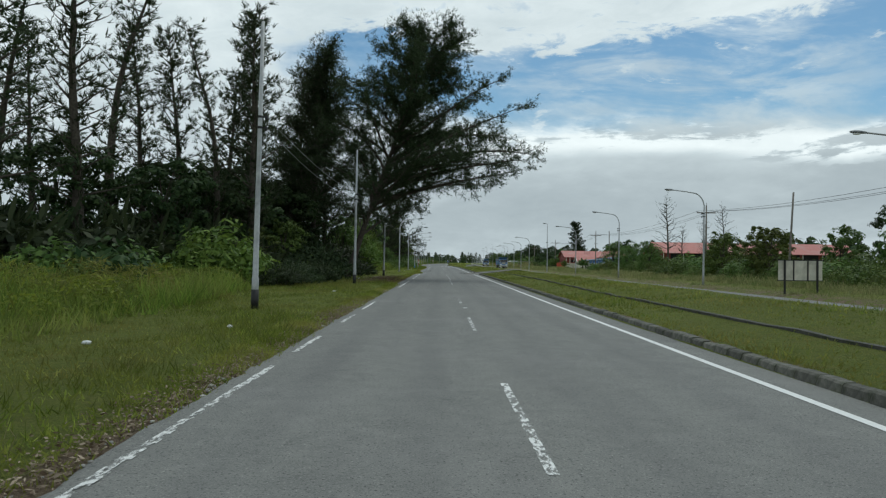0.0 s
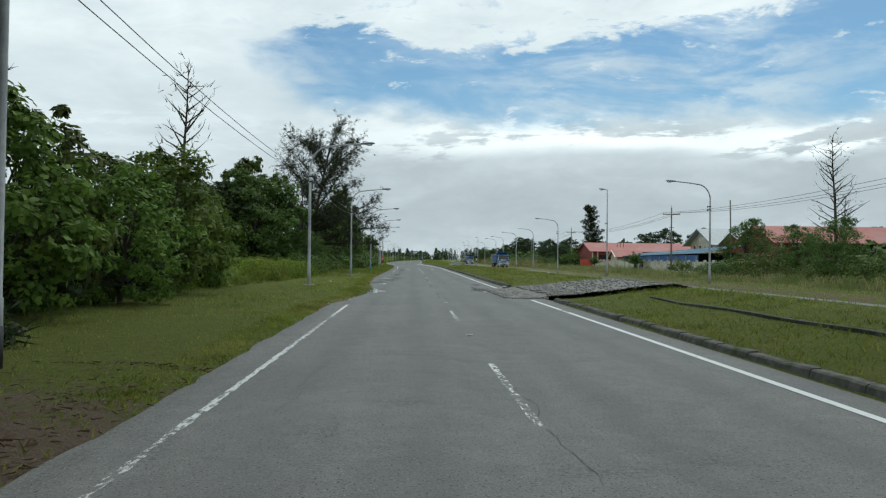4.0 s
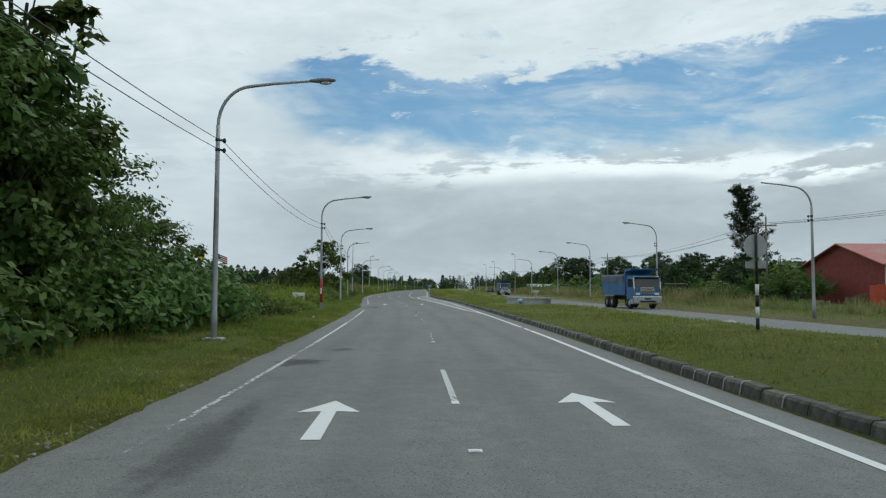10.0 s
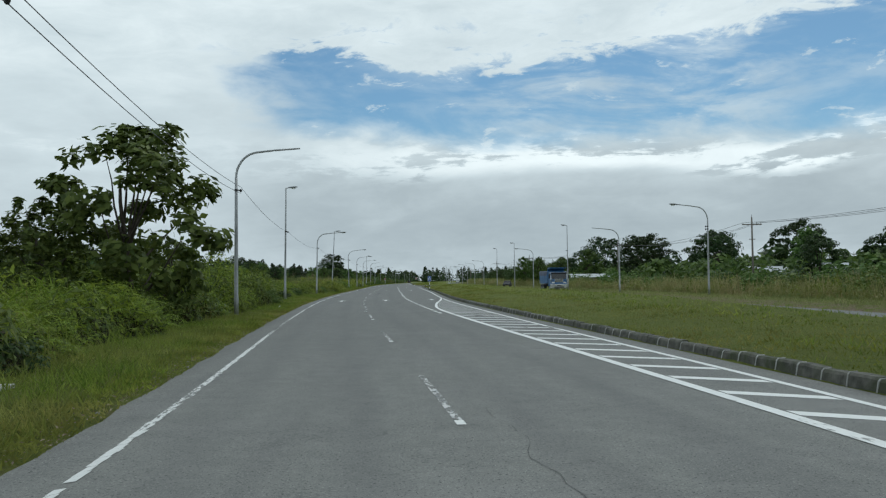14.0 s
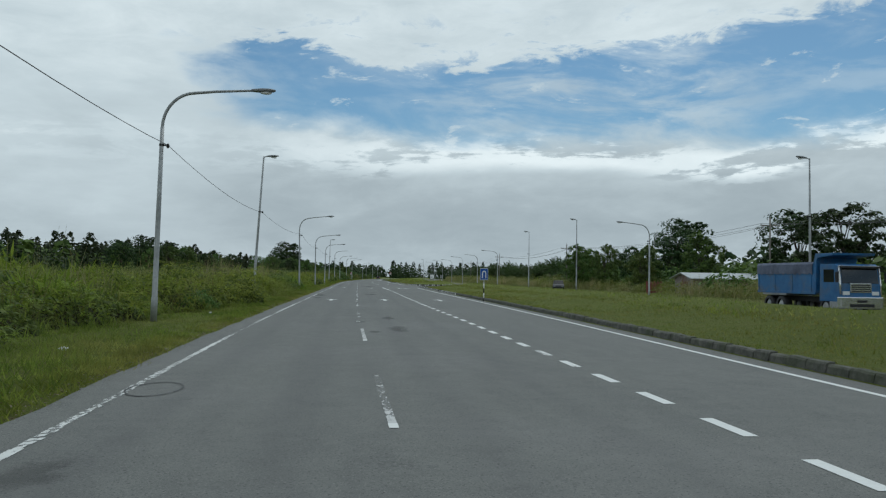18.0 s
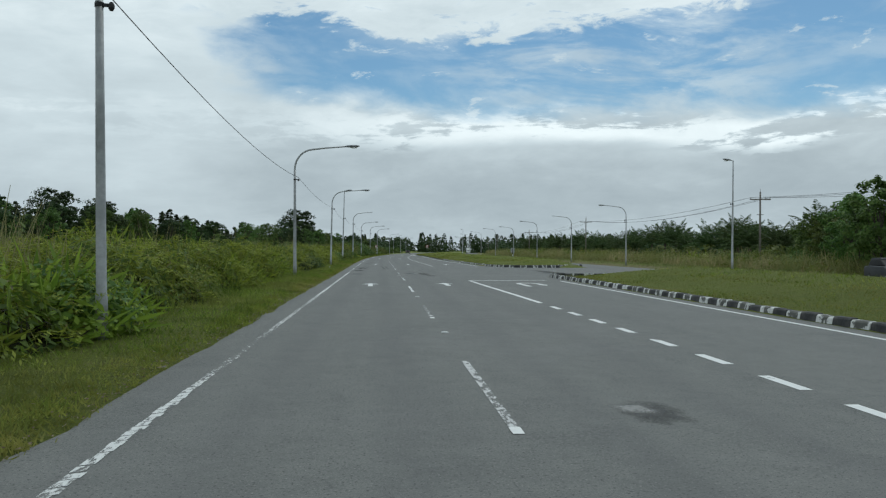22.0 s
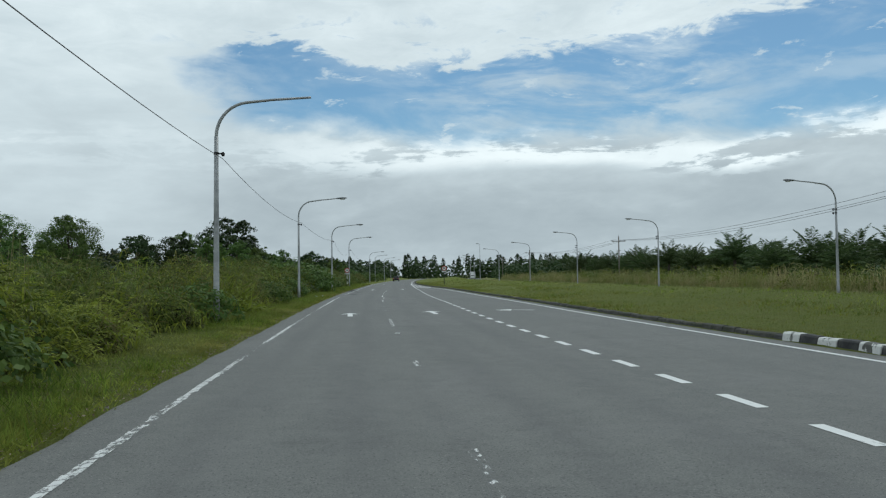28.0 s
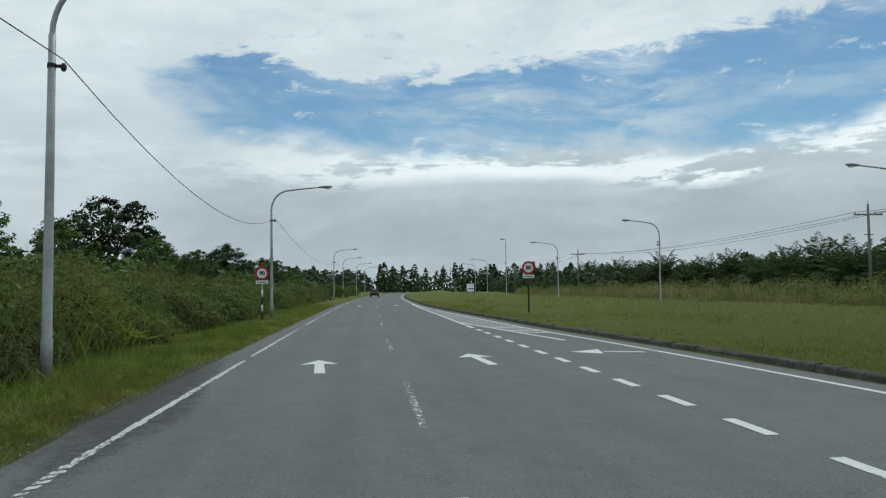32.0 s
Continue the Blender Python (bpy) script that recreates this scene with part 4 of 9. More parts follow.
for i, (s, off, ls, lo, mat, nm, lb) in enumerate((
        (118.9, -2.97, 1.1, 0.33, WATER, "puddle", "shallow puddle in worn asphalt"), (119.6, -3.86, 0.5, 0.1, WATER, "puddle", "narrow puddle along the road edge"), (124.2, -2.85, 0.25, 0.22, WATER, "pothole", "small pothole full of water"), (123.9, -3.5, 0.4, 0.25, PALE, "road_patch", "pale worn asphalt"), (126.3, -3.25, 0.35, 0.28, PALE, "road_patch", "pale scab of old concrete"), (127.4, -2.8, 0.2, 0.25, PALE, "road_patch", "pale scab of old concrete"),
        (131.3, -3.55, 0.5, 0.95, WATER, "puddle", "shallow puddle across the shoulder"),
        (127.6, -2.7, 0.7, 0.3, PATCH, "road_patch", "dark crumbled asphalt patch"), (121.5, -3.4, 2.6, 0.7, PATCH_GREY, "road_patch", "grey worn patch at the road edge"), (133.0, -2.45, 1.5, 0.75, PATCH, "road_patch", "dark damp patch beside a puddle"), (127.5, -3.1, 2.8, 1.0, PATCH_GREY, "road_patch", "grey worn patch"), (138.0, -2.7, 0.5, 0.3, PATCH_GREY, "road_patch", "small dark patch"),
        (143.8, -2.85, 0.9, 0.6, PATCH, "road_patch", "dark damp patch"), (143.4, -2.85, 0.16, 0.26, WATER, "puddle", "small puddle in a worn patch"), (146.0, -2.6, 1.7, 0.34, PATCH, "road_patch", "dark ragged repair"), (145.0, -3.15, 1.4, 0.32, PALE, "road_patch", "pale pitted asphalt where paint wore off"), (147.2, -3.74, 0.22, 0.2, PALE, "road_patch", "pale scab of old concrete"), (148.5, -3.7, 0.12, 0.2, PALE, "road_patch", "pale scab of old concrete"),
        (127.0, -3.3, 0.9, 0.3, PALE, "road_patch", "pale pitted asphalt"), (129.5, -3.1, 0.6, 0.4, PALE, "road_patch", "pale pitted asphalt"),
        (153.2, -2.6, 1.0, 0.35, PATCH_GREY, "road_patch", "dark stain before a pothole"), (154.9, -2.7, 0.65, 0.48, PALE, "road_patch", "pale concrete round a pothole"), (155.3, -2.82, 0.34, 0.2, WATER, "pothole", "dark wet pothole in a concrete patch"), (157.5, -2.6, 0.14, 0.32, PALE, "road_patch", "pale concrete strip"), (158.8, -2.7, 0.9, 0.4, PATCH_GREY, "road_patch", "square old repair"), (173, -2.6, 2.2, 0.5, PATCH, "road_patch", "dark patch by the edge line"),
        (182.5, -2.8, 2.6, 0.36, PATCH_GREY, "road_patch", "long damp patch"), (191.2, -3.1, 0.9, 0.55, PATCH, "road_patch", "dark crumbled patch"), (194.5, -2.4, 0.5, 0.3, PATCH_GREY, "road_patch", "small grey patch"),
        (236.2, -3.0, 2.0, 0.85, PATCH_GREY, "road_patch", "damp broken asphalt round a puddle"), (236.6, -3.2, 0.75, 0.42, DAMP, "road_patch", "smooth damp hollow filled with silt"), (112.6, 2.36, 2.8, 0.2, PATCH, "road_patch", "damp streak near the median"), (110.2, 2.45, 1.8, 0.5, PATCH, "road_patch", "damp patch near the median"), (112.1, 2.6, 0.8, 0.2, PATCH_GREY, "road_patch", "damp streak near the median"), (108.3, 2.55, 0.8, 0.17, WATER, "puddle", "small clear puddle beside spilt gravel"), (118.5, 2.9, 2.2, 0.3, PATCH_GREY, "road_patch", "dark broken edge"),
        (385.0, 1.25, 0.9, 0.62, PATCH, "road_patch", "dark crumbled asphalt round a cover"), (385.25, 1.1, 0.42, 0.34, PALE, "road_patch", "pale square repair in crumbled asphalt"), (392.15, 1.52, 0.6, 0.38, PATCH, "road_patch", "dark crumbled asphalt round a repair"), (392.35, 1.38, 0.3, 0.2, PALE, "road_patch", "small pale repair"), (381.4, -3.0, 2.0, 0.5, PATCH, "road_patch", "dark stain beside the edge line"), (374.3, -2.9, 1.2, 0.35, PATCH_GREY, "road_patch", "dark oil-stained asphalt"),
        (347.8, 1.2, 1.1, 0.22, PATCH_GREY, "road_patch", "faint dark stain"), (341.6, 1.22, 1.5, 0.33, PATCH_GREY, "road_patch", "dark crumbled asphalt"), (340.4, 0.45, 0.5, 0.2, PATCH_GREY, "road_patch", "small dark patch"), (345.2, 0.1, 0.4, 0.2, PATCH_GREY, "road_patch", "small dark patch"),
        (324.5, -3.0, 0.5, 0.3, PATCH_GREY, "road_patch", "small crumbled dark spots"), (442.9, 2.7, 0.4, 0.4, PATCH_GREY, "road_patch", "dark repair near the gap"), (445.5, 2.0, 0.6, 0.3, PATCH_GREY, "road_patch", "worn strip"),
        (443.3, -2.9, 1.8, 0.5, PATCH, "road_patch", "dark stain at the road edge"), (451.0, -2.9, 1.6, 0.4, PATCH, "road_patch", "dark stain at the road edge"), (472.5, -2.6, 0.8, 0.4, PATCH_GREY, "road_patch", "square old repair"),
        (481, -2.2, 1.0, 0.4, PATCH_GREY, "road_patch", "dark square patch"), (574, -3.8, 7, 0.7, PATCH, "road_patch", "long dark seal along the road edge"), 
        (557.8, -2.8, 1.5, 0.55, PATCH_GREY, "road_patch", "dark seal patch across the edge line"), (565, -2.7, 1.3, 0.5, PATCH_GREY, "road_patch", "dark seal patch"),
        (443.5, 11.9, 3.2, 0.8, PATCH, "road_patch", "long dark patch in the median gap"), (439.8, 11.6, 0.9, 1.4, PATCH, "road_patch", "dark crumbled hollow in the median gap"),
        (436.9, 1.2, 0.7, 0.45, PALE, "road_patch", "pale square repair in crumbled asphalt"), (436.7, 1.25, 1.5, 0.85, PATCH, "road_patch", "dark crumbled asphalt round a cover"), (434.6, 1.75, 1.4, 0.4, PATCH, "road_patch", "crumbled dark trail"), (432.4, 1.95, 1.5, 0.35, PATCH_GREY, "road_patch", "crumbled dark trail"), (434.9, -2.85, 0.8, 0.55, PATCH_GREY, "road_patch", "square dark patch beside the edge line"), (440.3, 11.9, 0.3, 0.7, WATER, "puddle", "small puddle in the median gap"))):
    blob(nm, s, off, ls, lo, mat, 0.0066 if mat is PALE else 0.0075 if mat is WATER else 0.0035 + 0.0004 * (i % 5), i, lb)
SKID = make_stain("tyre_rubber", (0.04, 0.04, 0.04), (0.08, 0.08, 0.08), 0.32)
# skid marks
for k, (a, b, o0, o1) in enumerate(((447.5, 457.5, -2.95, -2.62), (447.8, 457.2, -2.55, -2.3), (447.5, 458.0, -0.85, -1.02), (448.5, 458.0, -0.55, -0.72))):
    marking("skid_mark", [strip(a, b, lambda s, a=a, b=b, o0=o0, o1=o1: o0 + (o1 - o0) * (s - a) / (b - a) - 0.08, lambda s, a=a, b=b, o0=o0, o1=o1: o0 + (o1 - o0) * (s - a) / (b - a) + 0.08, 0.0075)], SKID, "dark rubber skid mark")
# round joint of a buried cover
V = []
for i in range(40):
    a = 2 * math.pi * i / 40
    for r in (.93 + .04 * noise.noise((3 * math.cos(a), 3 * math.sin(a), 0.0)), 1.0 + .05 * noise.noise((3 * math.cos(a), 3 * math.sin(a), 4.0))):
        V.append((line(329.2) - 3.1 + .38 * r * math.cos(a), 329.2 + .68 * r * math.sin(a), .0095))
tagged(new("cover_joint", mesh("cover_joint", V, [(2 * i, 2 * i + 1, (2 * i + 3) % 80, (2 * i + 2) % 80) for i in range(40)], TAR)), "oval dark joint round a buried cover", kind="structure")
# cracks, thin and crooked
random.seed(11)
for i in range(9):
    s, off = random.uniform(0, 560), random.uniform(-3, 3.2)
    V, n, x = [], 14, off
    for k in range(n + 1):
        x += random.uniform(-0.09, 0.09)
        V += [(line(s) + x - 0.003, s + k * 0.3, 0.005), (line(s) + x + 0.003, s + k * 0.3 + random.uniform(-.03, .03), 0.005)]
    tagged(new("road_crack", mesh("road_crack", V, [(2 * k, 2 * k + 1, 2 * k + 3, 2 * k + 2) for k in range(n)], TAR)), "thin dark crack in asphalt", kind="structure")
# gravel crossing through the median
sheet("gravel_crossing", steps(102.5, 112.8, 0.6), lambda s: [(q, (gz(s, q) + .2 if q > edge(s) + 0.9 else 0.0) + 0.03 + 0.012 * noise.noise((q * 3, s * 3, 0)) if 2.9 < q < 13.0 else -0.02) for q in [2.75 + 0.5 * i + 0.3 * noise.noise((s, i, 4.0)) for i in range(22)]], GRAVEL, None, "pale gravel crossing through the median")
sheet("puddle", steps(106.2, 113.2, 0.15), lambda s: [(-3.62 + .12 * noise.noise((s * 1.7, 2.0, 0.0)), -0.022), (-3.4, -0.022), (-2.9, -0.022), (-2.3, -0.022)], WATER, None, "dark muddy puddle in the broken road edge")
# concrete drain edge running along the median
for a, b in ((-40, 97),):
    V, F = [], []
    for i, s in enumerate(steps(a, b, 1.5)):
        o = 6.6 + 0.5 * lerp(s, 20, 70, 0, 1) if b < 100 else 7.4
        z = gz(s, o)
        V += [(line(s) + o - 0.07, s, z - 0.1), (line(s) + o - 0.08, s, z + 0.06 + .03 * noise.noise((s * .3, 1.0, 0.0))), (line(s) + o + 0.08, s, z + 0.06 + .03 * noise.noise((s * .3, 1.0, 0.0))), (line(s) + o + 0.07, s, z - 0.1)]
        if i:
            j = 4 * i
            F += [(j - 4 + k, j - 3 + k, j + 1 + k, j + k) for k in range(3)]
    tagged(new("drain_edge", mesh("drain_edge", V, F, KERB)), "dark mossy concrete drain edge in the grass", kind="structure")


# ---- street lamps ----
def lamp_head(parent, x, z, up=0.05):
    bm = bmesh.new()
    rings = []
    for u, w, h in ((0, .05, .05), (.12, .09, .07), (.35, .15, .09), (.62, .15, .08), (.76, .09, .05), (.80, .03, .03)):
        rings.append([bm.verts.new((x + u, w * math.cos(k * math.pi / 4), z + up * u + (h if math.sin(k * math.pi / 4) > 0 else h * 0.8) * math.sin(k * math.pi / 4))) for k in range(8)])
    for a, b in zip(rings, rings[1:]):
        for k in range(8):
            bm.faces.new((a[k], a[(k + 1) % 8], b[(k + 1) % 8], b[k]))
    bm.faces.new(rings[0][::-1]), bm.faces.new(rings[-1])
    hd = part("lamp_head", bm, LAMP_GREY, parent, "grey cobra-head luminaire", True)
    bm = bmesh.new()
    bmesh.ops.create_uvsphere(bm, u_segments=10, v_segments=6, radius=1, matrix=Matrix.Translation((x + .48, 0, z - .055)) @ Matrix.Diagonal((.2, .1, .05, 1)))
    part("lens", bm, WHITE, hd, "clear lamp lens", True)


def clamps(parent, zs, r=0.08):
    for z in zs:
        bm = tube([(0, 0, z - .04), (0, 0, z + .04)], r, 8)
        block(bm, 0.05, 0.20, -.03, .03, z - .03, z + .02)
        cl = part("clamp", bm, BLACK, parent, "black cable clamp")
        part("insulator", tube([(0.20, 0, z - .10), (0.20, 0, z - .05), (0.20, 0, z), (0.20, 0, z + .05)], [.03, .055, .055, .03], 8), BLACK, cl, "black insulator")


def arm_lamp(label, zs, head=True, footing=True, group="lamps along the road"):
    ob = thing("street_lamp", label, "street lamp", group)
    if footing:
        part("footing", boxed(-.30, .30, -.28, .28, -.12, .06, .03), CONCRETE, ob, "small concrete footing")
    part("pole", tube([(0, 0, 0), (0, 0, .8), (0, 0, .82), (0, 0, 3.6), (0, 0, 6.5)], [.105, .10, .088, .078, .062], 10), GALV, ob, "tapered grey steel pole", True)
    pts = [(0, 0, 6.45)] + [(1.05 * (1 - math.cos(a)), 0, 6.5 + 1.22 * math.sin(a)) for a in [i * math.pi / 2 / 9 * 0.93 for i in range(10)]] + [(1.7, 0, 7.82), (2.85, 0, 7.93)]
    part("arm", tube(pts, [.06] + [.052] * 10 + [.045, .04], 8), GALV, ob, "curved steel outreach arm", True)
    if head:
        lamp_head(ob, 2.8, 7.93)
    clamps(ob, zs)
    return ob


def tall_lamp(label, zs, lean=0.0, group="lamps along the road", head=True, h=9.7, black=False):
    ob = thing("street_lamp", label, "street lamp", group)
    part("pole", tube([(0, 0, -.05), (0, 0, 1.0), (0, 0, 1.02), (0, 0, 5), (0, 0, h)], [.115, .11, .095, .075, .05], 10), GALV, ob, "straight tapered steel pole", True)
    if black:
        part("base_band", tube([(0, 0, -.04), (0, 0, .62)], [.125, .12], 10), BLACK, ob, "black painted band at the foot", True)
    if head:
        part("bracket", tube([(0, 0, h - .05), (.25, 0, h + .02)], .035, 6), GALV, ob, "short bracket")
        lamp_head(ob, .2, h + .02, .1)
    clamps(ob, zs)
    return ob


# place along and across the road, kind, height of the top, lean in degrees
LL = [(24.1, -6.78, "bare", 9.3, .7), (51.5, -6.74, "bare", 9.3, .3), (81.5, -7.0, "bare", 9.3, .6), (113.5, -6.94, "arm", 8.15, .1), (140.1, -6.78, "arm", 7.91, 0), (169.0, -6.63, "arm", 8.04, .5), (197.8, -6.63, "arm", 8.04, .3), (229.0, -6.52, "arm", 8.09, 0), (259.8, -6.54, "arm", 8.22, .1),
      (285.2, -6.33, "headless", 8.26, -.1), (314.2, -6.81, "tall", 9.92, .6), (343.6, -6.63, "arm", 7.88, .9), (370.5, -7.03, "tall", 9.77, 3.0), (398.2, -6.04, "arm", 8.0, -.9), (427.4, -6.0, "arm", 7.6, -.5), (458.0, -5.96, "arm", 7.6, .8), (486.1, -6.22, "tall", 9.53, 1.1), (516.0, -6.2, "headless", 7.9, 0),
      (545.5, -6.27, "arm", 7.65, -.1), (576.0, -6.19, "arm", 7.78, .1), (607.3, -6.25, "arm", 7.93, -.2), (676.5, -6.82, "arm", 7.87, 0), (707, -7.6, "arm", 7.85, 0), (738, -7.0, "arm", 7.85, 0), (769, -7.0, "arm", 7.85, 0)]
proto = {"arm": arm_lamp("grey steel street lamp with curved arm on grass verge", (6.05, 5.75)), "arm1": arm_lamp("grey steel street lamp with curved arm in tall grass", (5.9,), footing=False),
         "headless": arm_lamp("grey street lamp whose arm has lost its head", (5.9,), False, False), "tall": tall_lamp("tall straight steel lamp with small head", (5.9,)),
         "bare": tall_lamp("tall bare steel pole with black foot under trees", (6.2, 5.85), head=False, h=9.3, black=True)}
used = set()
wire_pts = []
TOP = {"arm": 7.97, "arm1": 7.97, "headless": 7.97, "tall": 9.8, "bare": 9.3}
for s, off, k, top, lean in LL:
    key = "arm1" if k == "arm" and s > 290 else k
    zk = (top - gz(s, off)) / TOP[key]
    m = at(s, off, None, 0) @ pose(0, 0, 0, 0, lean, random.uniform(-3, 3)) @ Matrix.Diagonal((1.08 if k == "headless" else 1, 1, zk, 1))
    if key in used:
        copy_thing(proto[key], m)
    else:
        proto[key].matrix_basis = m
        used.add(key)
    wire_pts.append((m, (6.05, 5.75) if s < 290 and k != "bare" else ((6.2, 5.85) if k == "bare" else (5.9, 5.9))))
RR = [(35.3, 22.11, "arm", 8.1), (66.7, 22.53, "arm", 8.12), (97.7, 22.39, "arm", 8.17), (130.1, 22.69, "arm", 7.86), (158.2, 21.66, "tall", 10.08), (184.8, 21.05, "arm", 7.74), (217.3, 23.04, "headless", 7.8), (249.0, 25.47, "arm", 7.92), (281.8, 28.53, "arm", 7.87), (315.8, 31.79, "arm", 8.22), (338.7, 30.72, "headless", 7.95),
      (365.7, 30.6, "tall", 9.82), (392.5, 29.94, "arm", 7.39), (421.4, 30.8, "tall", 9.75), (450.0, 30.53, "tall", 9.66), (478.6, 30.26, "arm", 7.39), (506.5, 30.14, "headless", 7.54), (534.4, 29.71, "arm", 7.4), (565.6, 29.24, "arm", 7.24), (596.6, 27.98, "arm", 7.63), (626.6, 26.05, "arm", 7.44), (656.9, 23.73, "arm", 7.35), (690.2, 22.07, "tall", 9.75), (720, 22.2, "arm", 7.6), (750, 22.4, "arm", 7.6)]
rproto = {"arm": arm_lamp("grey steel street lamp beyond the oncoming carriageway", (6.0, 5.75), footing=False, group="lamps on the far side"), "headless": arm_lamp("grey street lamp on the far verge without its head", (6.0, 5.75), False, False, "lamps on the far side"), "tall": tall_lamp("tall straight steel lamp on the far verge", (5.9,), group="lamps on the far side")}
used = set()
rw = []
for s, off, k, top in RR:
    m = at(s, off, None, 180) @ pose(0, 0, 0, 0, random.uniform(-.3, .3), random.uniform(-4, 4)) @ Matrix.Diagonal((1.08 if k == "headless" else 1, 1, (top - gz(s, off)) / TOP[k], 1))
    if k in used:
        copy_thing(rproto[k], m)
    else:
        rproto[k].matrix_basis = m
        used.add(k)
    rw.append(m)


def cable(a, b, sag, r=0.011, label="black overhead cable between lamp poles", group="overhead cables"):
    a, b = Vector(a), Vector(b)
    pts = [a.lerp(b, u) - Vector((0, 0, sag * 4 * u * (1 - u))) for u in [i / 12 for i in range(13)]]
    ob = new("overhead_cable", done(tube(pts, r, 5), "overhead_cable", WIRE))
    return tagged(ob, label, "cable", group)


for (m0, z0), (m1, z1) in zip(wire_pts, wire_pts[1:]):
    y0 = m0.translation.y
    for k in range(2 if y0 < 280 else 1):
        cable(m0 @ Vector((.2, 0, z0[k])), m1 @ Vector((.2, 0, z1[k])), 1.3 if 570 < y0 < 640 else random.uniform(.3, .5))


# ---- utility poles with cross-arms ----
def utility_pole(h=9.6):
    ob = thing("utility_pole", "weathered utility pole with cross-arm and insulators", "utility pole", "utility poles")
    part("pole", tube([(0, 0, -.2), (0, 0, h * .5), (0, 0, h)], [.14, .12, .09], 9), WOODPOLE, ob, "", True)
    z = h - 1.0
    arm = part("cross_arm", boxed(-1.25, 1.25, -.06, .06, z - .07, z + .07, .01), WOODPOLE, ob, "timber cross-arm")
    for x in (-1.15, 0.62, 1.15):
        part("insulator", tube([(x, 0, z + .07), (x, 0, z + .14), (x, 0, z + .2), (x, 0, z + .26)], [.03, .06, .05, .025], 8), CONCRETE, arm, "ceramic insulator")
    part("spike", tube([(0, 0, h), (0, 0, h + .35)], .025, 5), GALV, ob, "pole-top pin")
    part("lower_arm", boxed(-.4, .4, -.04, .04, z - 2.0, z - 1.92), WOODPOLE, ob)
    return ob


UP = [(28, 35.0, 8.7), (100.9, 34.95, 8.73), (176.2, 35.62, 8.3), (256.6, 40.77, 8.56), (338.1, 47.41, 8.1), (405, 50.5, 8.6), (468, 42.65, 7.8), (542.5, 41.82, 7.9), (616.9, 40.55, 7.3), (694.9, 36.5, 7.6), (770, 35.5, 7.6)]
up0 = utility_pole()
poses = [at(s, o) @ Matrix.Diagonal((1, 1, (h - gz(s, o)) / 8.6, 1)) for s, o, h in UP]
up0.matrix_basis = poses[0]
for m in poses[1:]:
    copy_thing(up0, m)
for m0, m1 in zip(poses, poses[1:]):
    for x in (-1.15, .62, 1.15):
        cable(m0 @ Vector((x, 0, 8.85)), m1 @ Vector((x, 0, 8.85)), random.uniform(.9, 1.3), .018, "sagging power line between utility poles", "power lines")
for s, off, h, lean in ((60, 27.0, 7.6, 3), (150, 33.0, 8.2, -1)):
    ob = new("bare_pole", done(tube([(0, 0, -.2), (0, 0, h)], [.10, .075], 8), "bare_pole", WOODPOLE))
    ob.matrix_basis = at(s, off) @ pose(0, 0, 0, 0, lean, 0)
    tagged(ob, "plain leaning timber pole among bushes", "pole")


# ---- signs ----
def banded_post(parent, h, r=0.045, band=.45, n=4):
    part("post", tube([(0, 0, -.1), (0, 0, h)], r, 8), GALV, parent, "steel sign post", True)
    for i in range(n):
        part("band", tube([(0, 0, i * band + .02), (0, 0, (i + 1) * band)], r + .012, 8), BLACK if i % 2 == 0 else WHITE, parent, "black painted band" if i % 2 == 0 else "white painted band", True)


def disc(x, y, z, r, t=0.012, n=28):
    bm = bmesh.new()
    bmesh.ops.create_cone(bm, cap_ends=True, segments=n, radius1=r, radius2=r, depth=t, matrix=Matrix.Translation((x, y, z)) @ Matrix.Rotation(math.pi / 2, 4, "X"))
    return bm


def text(body, size, mat, parent, loc, name="lettering", bold=0.01):
    cu = bpy.data.curves.new(name, "FONT")
    cu.body, cu.size, cu.align_x, cu.align_y, cu.extrude, cu.offset = body, size, "CENTER", "CENTER", 0.002, bold
    ob = new(name, cu)
    dep = bpy.context.evaluated_depsgraph_get()
    me = bpy.data.meshes.new_from_object(ob.evaluated_get(dep))
    bpy.data.objects.remove(ob)
    me.materials.clear()
    me.materials.append(mat)
    o = new(name, me)
    o.parent = parent
    o.matrix_basis = pose(*loc, 90, 0, 0)
    return o


def speed_sign(number, m, label, banded):
    ob = thing("speed_limit_sign", label, "traffic sign", "speed limit signs", m)
    if banded:
        banded_post(ob, 2.75, .04, .4, 4)
    else:
        part("post", tube([(0, 0, -.1), (0, 0, 2.75)], .045, 8), BLACK, ob, "dark sign post", True)
    pl = part("sign_plate", disc(0, -.06, 2.52, .38), SIGN_RED, ob, "red-ringed round plate")
    part("white_field", disc(0, -.068, 2.52, .265), WHITE, pl)
    text(number, .30, BLACK, pl, (0, -.079, 2.52), "number", .012)
    pb = part("panel", boxed(-.33, .33, -.07, -.055, 1.95, 2.13, .003), WHITE, ob, "small white plate")
    part("writing_bar", boxed(-.24, .24, -.076, -.071, 2.02, 2.06), BLACK, pb)


speed_sign("90", at(604.2, -6.37), "round red-ringed speed limit sign on banded post", True)
speed_sign("80", at(602.9, 8.45), "round red-ringed speed limit sign on dark post", False)

